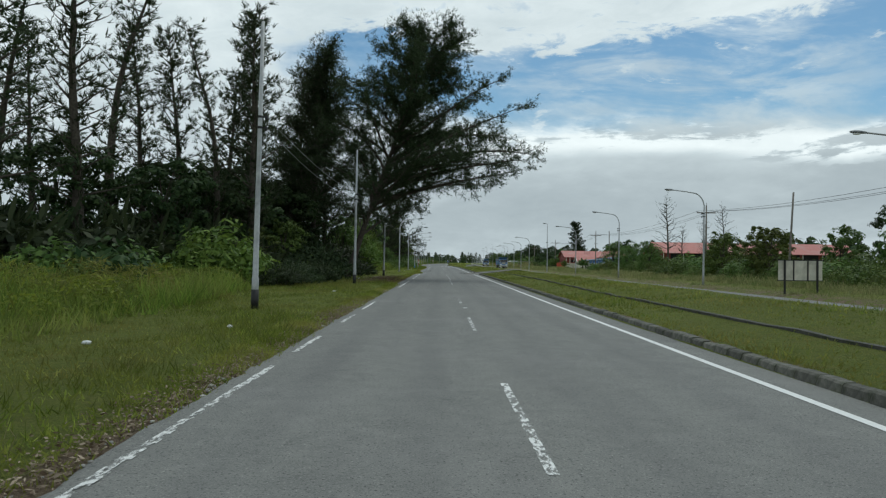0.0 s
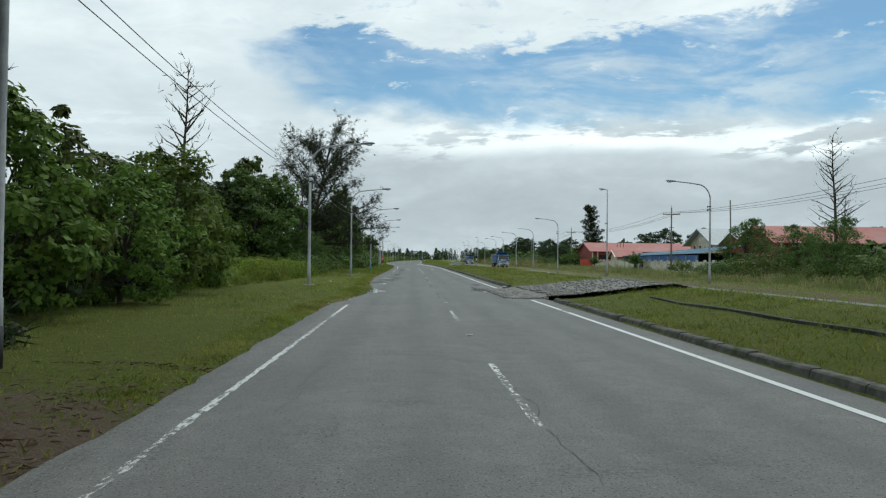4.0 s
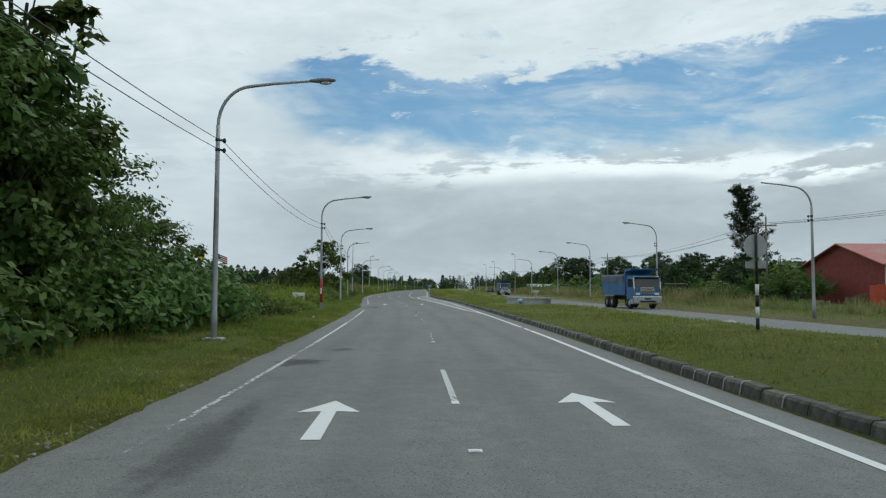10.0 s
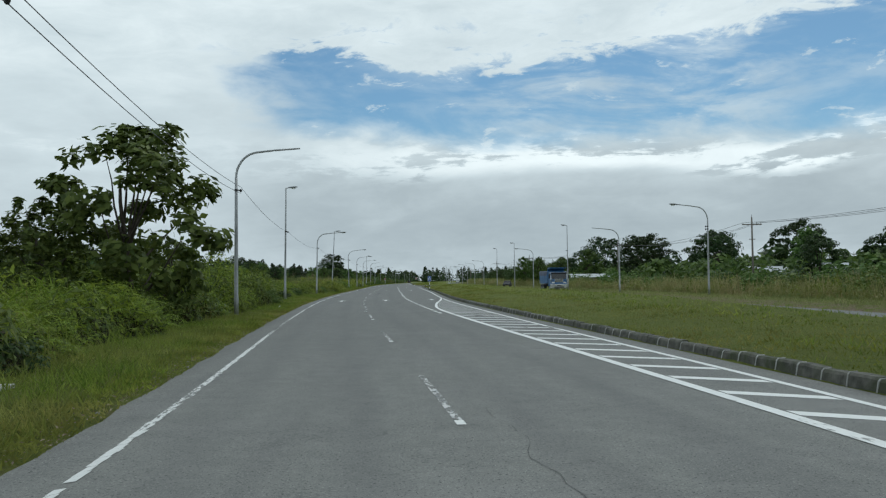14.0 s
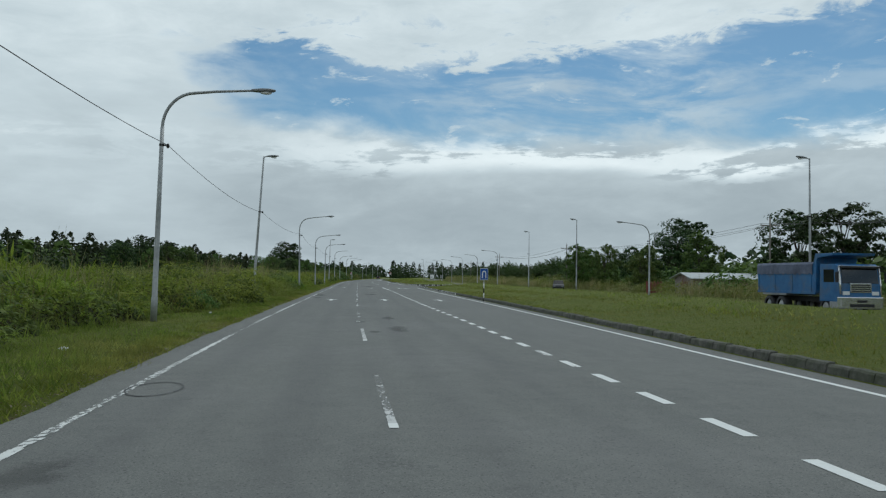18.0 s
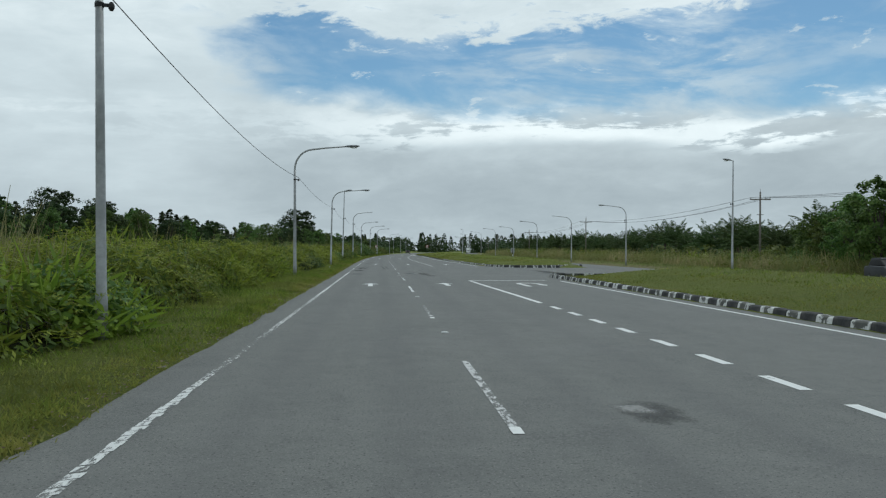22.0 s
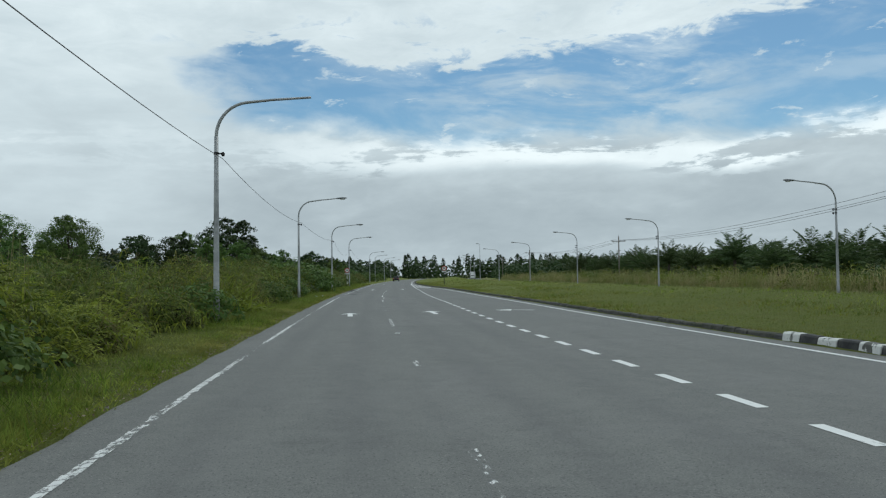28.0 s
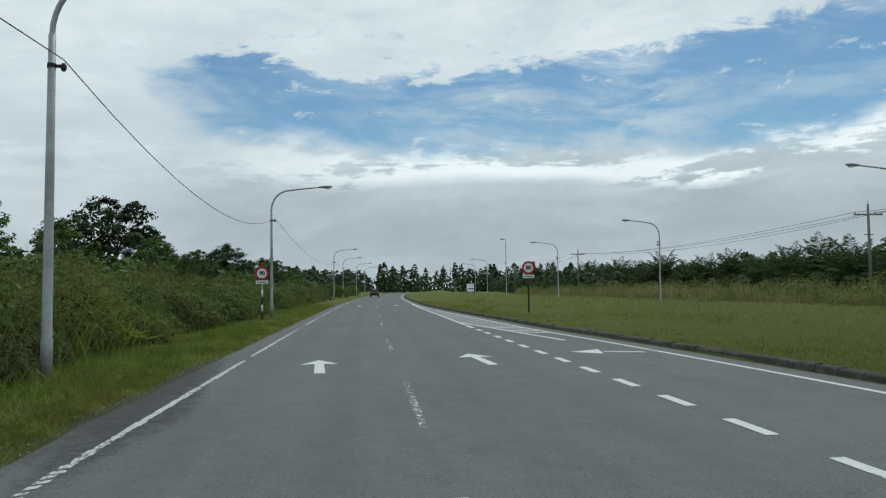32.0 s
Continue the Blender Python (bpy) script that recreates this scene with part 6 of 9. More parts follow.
for s, o, w in ((330, 52, 16), (352, 55, 12)):
    ob = thing("tin_shed", "long low shed with grey tin roof in scrub", "shed", "", at(s, o, None, 0))
    gable(ob, 0, w, 0, 5, -.2, 2.2, 2.9, RUST, ROOF_GREY, .5, "x")
# stall under creepers, flags and a board in the scrub
TURQ = surface("turquoise_sheet", (0.02, 0.22, 0.22), (0.05, 0.32, 0.31), 3, 0.7)
FLAG_YELLOW = surface("flag_yellow", (0.55, 0.42, 0.03), (0.66, 0.50, 0.05), 3, 0.8)
st = thing("stall", "open roadside stall with flat roof under creepers", "shelter", "", at(243, -18.2, None, 12))
part("roof", boxed(-1.9, 1.9, -1.3, 1.3, 2.55, 2.66), RUST, st, "pale tin roof")
for x in (-1.6, 1.6):
    for y in (-1.1, 1.1):
        part("post", boxed(x - .06, x + .06, y - .06, y + .06, -.3, 2.55), WOODPOLE, st)
part("cloth", boxed(.35, .9, -1.22, -1.18, .7, 2.1), WHITE, st, "hanging white sheet")
Q = []
crng = np.random.default_rng(15)
for k in range(420):
    a, z = crng.uniform(0, 6.28), crng.uniform(.6, 2.9)
    c = np.array([1.9 * math.cos(a) - .7, 1.3 * math.sin(a), z])
    u, v = crng.normal(size=3), crng.normal(size=3)
    u, v = u / np.linalg.norm(u) * .16, v / np.linalg.norm(v) * .11
    Q.append([c - u, c + v, c + u, c - v])
part("creeper", quads("creeper", np.array(Q), LEAF_A), LEAF_A, st, "green creeper over the roof")
ts = thing("sheet_fence", "short turquoise sheet fence in tall grass", "fence", "", at(249.5, -19.2, None, 0))
for k in range(5):
    part("panel", boxed(-1.6 + k * .7, -1.6 + k * .7 + .68, -.02 + .015 * (k % 2), .02 + .015 * (k % 2), -.3, 1.25), TURQ, ts)
rf = thing("rail_fence", "grey timber rail fence beside a stall", "fence", "", at(237, -19.5, None, 80))
for z in (.5, 1.1):
    part("rail", boxed(-3, 3, -.04, .04, z, z + .10), WOODPOLE, rf)
for x in (-2.8, -1, 1, 2.8):
    part("post", boxed(x - .05, x + .05, -.05, .05, -.3, 1.25), WOODPOLE, rf)
for s, off, h, cm, lb_ in ((243.3, -19.2, 4.9, FLAG_YELLOW, "yellow flag with black and red band on thin pole"), (250.8, -18.6, 4.6, WHITE, "red and white striped flag on a thin pole")):
    fl = thing("flag", lb_, "flag", "flags in the scrub", at(s, off, None, 0) @ pose(0, 0, 0, 0, -3, 0))
    part("pole", tube([(0, 0, -.2), (0, 0, h)], [.035, .025], 6), GALV, fl)
    fold = lambda i, z: (.03 + i * .17, .10 * math.sin(i * 1.1 + z * 2), h - .06 - z - .085 * i)
    bands = [(0, .12, BLACK), (.12, .24, SIGN_RED), (.24, .85, FLAG_YELLOW)] if cm is FLAG_YELLOW else [(k * .1, k * .1 + .1, SIGN_RED if k % 2 == 0 else WHITE) for k in range(7)]
    for z0, z1, bm_ in bands:
        V = [v for i in range(8) for v in (fold(i, z0), fold(i, z1))]
        part("cloth", mesh("cloth", V, [(2 * i, 2 * i + 1, 2 * i + 3, 2 * i + 2) for i in range(7)], bm_, True), bm_, fl, "strip of fluttering cloth")
    if cm is WHITE:
        V = [(x, y - .012, z) for i in range(4) for x, y, z in (fold(i, 0), fold(i, .4))]
        part("canton", mesh("canton", V, [(2 * i, 2 * i + 1, 2 * i + 3, 2 * i + 2) for i in range(3)], SIGN_BLUE, True), SIGN_BLUE, fl, "dark blue corner")
nb = thing("notice_board", "small pale board leaning on a post in grass", "sign", "", at(234, -8.7, None, 14))
part("board", boxed(-.48, .48, -.03, .03, .62, 1.16, .01), WHITE, nb, "weathered white board")
for x in (-.55, .6):
    part("post", boxed(x - .04, x + .04, .04, .11, -.3, .95), BLACK, nb)
for x in (-.45, -.3, -.12):
    part("stroke", boxed(x, x + .05, -.037, -.031, .45, .85), LAMP_GREY, nb, "illegible dark stroke")
rb = new("painted_band", done(tube([(0, 0, .5), (0, 0, 2.15)], [.108, .098], 12), "painted_band", SIGN_RED))
for o in bpy.data.objects:
    if o.name.startswith("street_lamp") and abs(o.matrix_basis.translation.y - 229) < .5 and o.matrix_basis.translation.x < 0:
        rb.parent = o
        tagged(rb, "red painted band with pale notice")
        part("notice", boxed(-.05, .05, -.118, -.108, 1.1, 1.5), WHITE, rb, "pale paper notice")
# blue wrapping at a lamp's foot, litter and stones on the verge
wr = new("plastic_sheet", done(tube([(0, 0, 0), (.02, 0, .25), (-.02, .02, .5), (0, 0, .62)], [.07, .09, .06, .03], 9), "plastic_sheet", PLASTIC_BLUE))
wr.matrix_basis = at(168.6, -6.62, None)
tagged(wr, "crumpled blue plastic at the foot of a lamp", "litter")
random.seed(21)
for s, off in ((13.5, -7.2), (10.5, -7.6), (17, -5.6), (120.1, -6.4), (38, -6.2), (66, -8), (147, -6.5), (172, -6.2), (206, -7.4), (214, -5.5), (246, -6), (295, -5.2), (334, -6.0), (349, -5.8), (450.5, -5.6), (548, -5.2), (551, -5.0), (478, -5.4), (129, 9.5)):
    bm = bmesh.new()
    bmesh.ops.create_icosphere(bm, subdivisions=2, radius=1)
    for v in bm.verts:
        v.co *= 1 + .35 * noise.noise(v.co * 1.4 + Vector((s, off, 0)))
        v.co = Vector((v.co.x * random.uniform(.075, .10), v.co.y * .06, v.co.z * .04))
    ob = new("litter", done(bm, "litter", WHITE))
    ob.matrix_basis = at(s, off, gz(s, off) + .05, random.uniform(0, 180))
    tagged(ob, "crumpled white plastic litter on the grass", "litter", "litter on the verge")
for s, off, r in ((113.6, 4.1, .17), (113.25, 3.9, .09), (113.8, 4.5, .15), (205, 12.6, .3), (209, 12.9, .25)):
    bm = bmesh.new()
    bmesh.ops.create_icosphere(bm, subdivisions=1, radius=r)
    for v in bm.verts:
        v.co *= 1 + .7 * noise.noise(v.co * 3 + Vector((s, 0, 0)))
        v.co.z *= .6
    ob = new("rock", done(bm, "rock", CONCRETE, False))
    ob.matrix_basis = at(s, off, gz(s, off) + r * .25 if off > 4.6 else r * .3)
    tagged(ob, "broken piece of pale concrete kerb", "rock")


# ---- plants ----
rng = np.random.default_rng(7)


def unit(v):
    return v / np.maximum(np.linalg.norm(v, axis=-1, keepdims=True), 1e-6)


def leaf_quads(P, D, length, width, droop=0.0):
    """Pointed leaves at P that grow along D: arrays (n, 3); length and width: arrays (n,)."""
    n = len(P)
    D = unit(D + np.array([0, 0, -droop]))
    side = unit(np.cross(D, unit(rng.normal(size=(n, 3)))))
    L, Wd = length[:, None], width[:, None]
    return np.stack([P, P + D * L * .5 + side * Wd * .5, P + D * L, P + D * L * .45 - side * Wd * .5], 1)


def blades_quads(P, D, length, width):
    n = len(P)
    D = unit(D)
    side = unit(np.cross(D, unit(rng.normal(size=(n, 3)))))
    L, Wd = length[:, None], width[:, None]
    return np.stack([P - side * Wd * .5, P + side * Wd * .5, P + D * L + side * Wd * .12, P + D * L - side * Wd * .12], 1)


def clump(c, r, m, size, flat=.75, heart=None, droop=.3):
    """Leaves on the outside of a small ball of foliage; they face outwards and up."""
    off = unit(rng.normal(size=(m, 3)) + np.array([0, 0, .25])) * (rng.random(m)[:, None] ** .4)
    P = np.asarray(c) + off * r * np.array([1, 1, flat])
    out = off * 1.0 + np.array([0, 0, .55]) + rng.normal(size=(m, 3)) * .42
    if heart is not None:
        out = out + unit(np.asarray(c) - heart) * .5
    N = unit(out)
    T = rng.normal(size=(m, 3)) + off * .6 - np.array([0, 0, droop])
    T = unit(T - N * np.sum(T * N, 1)[:, None])
    side = np.cross(N, T)
    L, Wd = (rng.uniform(.7, 1.35, m) * size)[:, None], (rng.uniform(.45, .75, m) * size)[:, None]
    return np.stack([P - T * L * .5, P + side * Wd * .5, P + T * L * .5, P - side * Wd * .5], 1)


def round_leaves(q):
    """Turns pointed leaves into broad ones, each two halves folded along the midrib."""
    a, r, b, l = q[:, 0], q[:, 1], q[:, 2], q[:, 3]
    n = unit(np.cross(b - a, r - l))
    out = []
    for e in (r, l):
        m = e - (a + b) * .5
        up = n * np.linalg.norm(m, axis=1, keepdims=True) * .28
        out.append(np.stack([a, a * .72 + b * .28 + m * .95 + up, a * .25 + b * .75 + m * .9 + up, b], 1))
    return np.concatenate(out)


def grow(bm, a, d, length, r0, r1, n=5, wander=.25, lift=0.0, sides=5):
    """One crooked limb from a along d; returns its points."""
    pts, p, d = [Vector(a)], Vector(a), Vector(d).normalized()
    for i in range(n):
        d = (d + Vector(rng.normal(size=3)) * wander / n + Vector((0, 0, lift / n))).normalized()
        p = p + d * (length / n)
        pts.append(p.copy())
    tube_into(bm, pts, [r0 + (r1 - r0) * i / n for i in range(n + 1)], sides, False)
    return pts


def tufts(m, dd, apart, spread, rise):
    """Needles in brushes: places about a point, and directions, for m needles."""
    nc = max(1, m // 7)
    k = rng.integers(0, nc, m)
    cen, ax = rng.normal(size=(nc, 3)) * apart, dd + rng.normal(size=(nc, 3)) * .55 + np.array([0, 0, rise])
    return cen[k] + rng.normal(size=(m, 3)) * .035, unit(ax)[k] + rng.normal(size=(m, 3)) * spread * .6


def casuarina(name, label, h, spread, nb, mat=NEEDLE, low=.18, bushy=1.0, lean=(0, 0), group="casuarina trees", nl=10):
    ob = thing(name, label, "tree", group)
    bm = bmesh.new()
    tr = grow(bm, (0, 0, -.2), (lean[0], lean[1], 1), h, .017 * h, .02, 9, .35, .3, 8)
    Q = []
    for i in range(nb):
        u = low + (1 - low) * (i + rng.random()) / nb
        k = min(int(u * 9), 8)
        a = tr[k].lerp(tr[k + 1], u * 9 - k)
        ang = i * 2.4 + rng.random()
        L = spread * (1.05 - u) ** .55 * rng.uniform(.55, 1.15) + .5
        up = rng.uniform(.25, .8)
        pts = grow(bm, a, (math.cos(ang), math.sin(ang), up), L, .035 * L ** .5 + .01, .008, 5, .5, .25, 4)
        for j in range(1, 6):
            for q in range(2):
                p = pts[j - 1].lerp(pts[j], rng.random())
                m = int(nl * bushy * rng.uniform(.4, 1.3))
                dd = np.array(pts[j] - pts[j - 1])
                dd = dd / np.linalg.norm(dd)
                c, d = tufts(m, dd, .20, .55, .22)
                Q.append(blades_quads(np.array(p) + c, d, rng.uniform(.22, .55, m), rng.uniform(.03, .07, m)))
    part("trunk", bm, BARK, ob, "dark rough trunk and limbs", True)
    part("crown", quads("crown", np.concatenate(Q), mat), mat, ob, "feathery dark green needles")
    return ob


def broadleaf(name, label, h, rad, mat, lobes=14, per=46, size=.34, low=.2, group="broad-leaved trees", flat=.75, cat="tree", spires=3):
    """A tree whose crown is a heap of lobes, each a few tight clumps, with gaps between."""
    ob = thing(name, label, cat, group)
    bm = bmesh.new()
    tr = grow(bm, (0, 0, -.2), (rng.normal() * .08, rng.normal() * .08, 1), h * .8, .016 * h + .03, .04, 6, .3, .2, 8)
    Q = []
    heart = np.array([0, 0, h * .5])
    for i in range(lobes + spires):
        if i < lobes:
            u = low + (.93 - low) * (i + rng.random()) / lobes
            prof = math.sin(math.pi * min(1, .18 + .74 * (u - low) / (1 - low))) ** .8
            lr = rad * rng.uniform(.30, .48)
            rr = max(0, rad * prof * rng.uniform(.75, 1.1) - lr * .55)
            th = i * 2.39996 + rng.uniform(-.5, .5)
        else:
            u, lr, rr, th = rng.uniform(.86, 1.0), rad * rng.uniform(.16, .26), rad * rng.uniform(.0, .55), rng.uniform(0, 6.28)
        c = np.array([rr * math.cos(th), rr * math.sin(th), h * u])
        k = min(5, max(1, int(u * 4.2)))
        d = Vector(c) - tr[k]
        grow(bm, tr[k], d, d.length * 1.0, .02 + .006 * h, .012, 4, .3, .1, 4)
        n = 9 if i < lobes else 4
        for j in range(n):
            dv = unit(rng.normal(size=3) + np.array([0, 0, .35]))
            cc = c + dv * lr * rng.uniform(.55, 1.0) * np.array([1, 1, flat])
            Q.append(clump(cc, lr * rng.uniform(.34, .52), int(per * rng.uniform(.6, 1.3)), size, flat, heart))
    part("trunk", bm, BARK, ob, "grey-brown trunk and limbs", True)
    part("crown", quads("crown", np.concatenate(Q), mat), mat, ob, "uneven leafy crown")
    return ob


def bush(name, label, h, rad, mat, clumps=26, per=52, size=.22, group="roadside bushes", flat=.8, fern=0, broad=False):
    ob = thing(name, label, "bush", group)
    bm = bmesh.new()
    Q = []
    heart = np.array([0, 0, h * .2])
    for i in range(clumps):
        th, rr = i * 2.39996, rad * math.sqrt((i + .5) / clumps)
        zt = h * (1 - .62 * (rr / rad) ** 2) * rng.uniform(.62, 1.08)
        c = np.array([rr * math.cos(th), rr * math.sin(th), max(.25, zt - .2 * h)])
        if i % 4 == 0:
            grow(bm, (c[0] * .3, c[1] * .3, -.15), Vector(c) - Vector((c[0] * .3, c[1] * .3, 0)), float(np.linalg.norm(c)) * .9, .03, .01, 4, .3, .1, 4)
        Q.append(clump(c, rad * rng.uniform(.22, .36), int(per * rng.uniform(.6, 1.3)), size, flat, heart))
        if fern:
            m = fern
            D = rng.normal(size=(m, 3)) * .5 + unit(c - heart) + np.array([0, 0, .5])
            Q.append(leaf_quads(c + rng.normal(size=(m, 3)) * rad * .12, D, rng.uniform(.35, .75, m), rng.uniform(.05, .09, m), .1))
    part("woody_base", bm, BARK, ob, "thin woody shoots", True)
    Q = np.concatenate(Q)
    part("foliage", quads("foliage", round_leaves(Q) if broad else Q, mat), mat, ob, "dense leaves")
    return ob


def palm(name, label, th, fronds, flen, group, mat=PALM, e0=.15, e1=1.5, bend0=.0, bend1=.28, hang=.6):
    ob = thing(name, label, "palm", group)
    bm = tube([(0, 0, -.2), (.05, 0, th * .5), (0, 0, th)], [.30, .26, .24], 9)
    part("trunk", bm, BARK_PALE if "coconut" in name else BARK, ob, "stubby ringed trunk", True)
    bm, Q = bmesh.new(), []
    for i in range(fronds):
        a, el = i * 2.39996, e0 + (e1 - e0) * (i + rng.random()) / fronds
        L = flen * rng.uniform(.8, 1.1)
        pts, p = [], Vector((0, 0, th))
        for k in range(9):
            pts.append(p.copy())
            p = p + Vector((math.cos(a) * math.cos(el), math.sin(a) * math.cos(el), math.sin(el))) * (L / 8)
            el -= bend0 + (bend1 - bend0) * k / 8
        tube_into(bm, pts, [.05 - .005 * k for k in range(9)], 4, False)
        side = np.array([-math.sin(a), math.cos(a), 0])
        for k in range(1, 8):
            for q in range(5):
                pp = np.array(pts[k].lerp(pts[k + 1], q / 5))
                d = np.array(pts[k + 1] - pts[k])
                d = d / np.linalg.norm(d)
                ll = flen * .27 * math.sin(math.pi * (.16 + .8 * (k + q / 5) / 8))
                for sg in (-1, 1):
                    Q.append(leaf_quads(pp[None], (side * sg + d * 1.0 + np.array([0, 0, rng.uniform(-.2, .35)]))[None], np.array([ll * rng.uniform(.85, 1.1)]), np.array([.12]), hang))
    part("rachis", bm, PALM, ob, "frond stalks", True)
    part("frond", quads("frond", np.concatenate(Q), mat), mat, ob, "arching feathered fronds")
    return ob


def scatter(protos, places, turn=True):
    """First use of each prototype is itself, later ones are copies. Places: (kind, s, off, scale)."""
    used = set()
    for k, s, off, sc in places:
        m = at(s, off, None, random.uniform(0, 360) if turn else 0) @ Matrix.Diagonal((sc * random.uniform(.9, 1.1), sc * random.uniform(.9, 1.1), sc, 1))
        p = protos[k]
        if k in used:
            c = copy_thing(p, Matrix.Identity(4))
            c.matrix_basis = m
        else:
            p.matrix_basis = m
            used.add(k)


FRONT = [(-20, -8.2), (15, -9.0), (33, -10.2), (45, -11.5), (60, -12.4), (100, -11.5), (118, -9.6), (142, -9.2), (160, -10.9), (182, -10.2), (205, -8.6), (222, -6.9), (240, -7.2), (270, -6.8), (290, -6.3), (297, -6.0), (301, -6.2), (306, -6.8), (312, -7.4), (336, -7.6), (348, -7.0), (354, -5.9), (360, -5.3), (366, -5.5), (373, -5.9), (396, -6.3), (414, -6.6), (432, -6.7), (450, -6.4), (466, -5.9), (472, -6.1), (480, -6.7), (500, -6.4), (522, -6.0), (540, -6.5), (557, -6.9), (576, -6.6), (597, -6.9), (640, -7.2), (780, -7.0)]
front = lambda s: np.interp(s, [p[0] for p in FRONT], [p[1] for p in FRONT])
random.seed(3)
# tall casuarinas by the road
P = {"a": casuarina("casuarina_tree", "tall slender casuarina with dark feathery crown", 20, 3.0, 66, bushy=1.1, nl=11), "b": casuarina("casuarina_tree", "tall open casuarina in a roadside wood", 17, 3.2, 56, low=.10, bushy=1.3, nl=12),
     "c": casuarina("casuarina_tree", "slim casuarina with a ragged crown", 22, 2.6, 58, low=.2, bushy=.95, nl=11),
     "f": casuarina("casuarina_tree", "open casuarina with a broad fan of branches", 14, 6.2, 58, low=.28, bushy=2.2)}
scatter(P, [("a", 37, -23, 1.2), ("c", 29, -24, 1.0), ("c", 52, -24, 1.1), ("a", 44, -22, 1.15), ("c", 45, -28, .9), ("a", 54, -30, .9), ("c", 56, -17.5, .85), ("a", 61, -25, 1.0), ("b", 65, -19, 1.05), ("a", 76, -15.5, 1.0), ("c", 79, -22, .9), ("b", 84, -14, 1.0),
            ("a", 88, -19, .85), ("b", 93, -25, .9), ("c", 97, -17, .75), ("b", 103, -21, .8), ("b", 118, -27, .5), ("a", 124, -30, .45), ("c", 133, -33, .5),
            ("a", 158, -20, .62), ("c", 146, -25, .42), ("b", 60, -22, 1.15), ("b", 58, -15.6, 1.2), ("a", 66, -17.5, 1.15), ("f", 163, -21, .6), ("b", 716, -50, .7), ("b", 740, -48, .6)])
def spreading(name, label, h, limbs, mat=NEEDLE, nl=11, lean=.06, arch=.25):
    """An old broad casuarina: limbs (height share, bearing, length, rise), each with many side shoots."""
    ob = thing(name, label, "tree", "casuarina trees")
    bm = bmesh.new()
    tr = grow(bm, (0, 0, -.3), (lean, 0, 1), h, .30, .05, 10, .3, .3, 10)
    Q = []
    for u, ang, L, up in limbs:
        k = min(int(u * 10), 9)
        a = tr[k].lerp(tr[k + 1], u * 10 - k)
        r0 = .05 + .012 * L
        pts = grow(bm, a, (math.cos(ang), math.sin(ang), up), L, r0, .02, 9, .45, -arch * (up + .25 * (L > 10)), 6)
        for j in range(2, 10):
            for q in range(4):
                p = pts[j - 1].lerp(pts[j], rng.random())
                d = (pts[j] - pts[j - 1]).normalized()
                sd = (d + Vector(rng.normal(size=3)) * .75 + Vector((0, 0, .15))).normalized()
                sp = grow(bm, p, sd, rng.uniform(1.2, 3.0) * (1.15 - .05 * j), .022, .006, 4, .6, rng.uniform(-.5, .4), 4)
                for w in range(1, 5):
                    for _ in range(2):
                        pp = sp[w - 1].lerp(sp[w], rng.random())
                        m = int(nl * rng.uniform(.4, 1.4))
                        dd = np.array((sp[w] - sp[w - 1]).normalized())
                        c, d = tufts(m, dd, .17, .75, .0)
                        Q.append(blades_quads(np.array(pp) + c, d, rng.uniform(.16, .40, m), rng.uniform(.016, .032, m)))
    part("trunk", bm, BARK, ob, "dark trunk and long crooked limbs", True)
    part("crown", quads("crown", np.concatenate(Q), mat), mat, ob, "drooping dark needles")
    return ob


limbs = [(.22, -1.6, 8, .7), (.28, 1.4, 8, .7), (.18, .9, 8, .5), (.26, -.9, 9, .6), (.33, .35, 10.5, .75), (.37, -.5, 9.5, .8), (.27, .6, 11, .6), (.30, -.05, 14.2, .34), (.32, -.25, 13.0, .5), (.34, -.8, 11, .8), (.36, .1, 14, .75), (.38, .3, 12, .8), (.42, 1.2, 9, .8), (.46, -.3, 10.5, .9), (.5, .8, 9, 1.0), (.55, 0, 9.5, 1.0), (.6, -1.1, 8, 1.1), (.65, .5, 7.5, 1.2), (.7, -.4, 7, 1.3), (.78, .9, 5.5, 1.5), (.85, -.2, 5, 1.6),
         (.25, 2.6, 9, .6), (.33, 3.6, 8.5, .8), (.4, 2.0, 8, .9), (.48, 4.3, 8, .9), (.56, 3.0, 7.5, 1.0), (.66, 2.2, 6.5, 1.2), (.75, 3.8, 5.5, 1.4), (.88, 1.8, 4.5, 1.6), (.95, 3.2, 3.5, 2)]
limbs += [(.30 + .045 * i, 1.9 + 2.39996 * i, 9.5 - .35 * i, 1.5 + .08 * i) for i in range(12)]
limbs += [(.34, -.15, 14.5, .45), (.40, .12, 15, .5), (.44, -.4, 14, .55), (.47, .3, 13.5, .6), (.30, .22, 13, .5), (.52, -.1, 12.5, .7)]
limbs += [(.44 + .05 * i, 2.39996 * i + .4, 7.5 - .42 * i, .8 + .1 * i) for i in range(11)]
big = spreading("casuarina_tree", "huge spreading casuarina overhanging the road", 25, limbs, nl=26, lean=.27, arch=.55)
big.matrix_basis = at(70, -9.6)
big2 = spreading("casuarina_tree", "broad dark casuarina behind the overhanging tree", 22, [(u, a + 2.1, L * .62, up * 1.1) for u, a, L, up in limbs[::-1]], nl=14)
big2.matrix_basis = at(74, -13.5)
fan = spreading("casuarina_tree", "open casuarina with a broad fan of upswept branches", 15, [(.15 + .75 * i / 19, i * 2.39996, 8.0 * (1 - .45 * i / 19), .9 + .9 * (i % 5) / 4) for i in range(19)] + [(.2, -.35, 8.4, .22), (.24, .25, 8.2, .3), (.3, -.7, 7.6, .4), (.34, .05, 7.4, .55), (.27, -1.2, 7.5, .35)], nl=15, arch=.4)
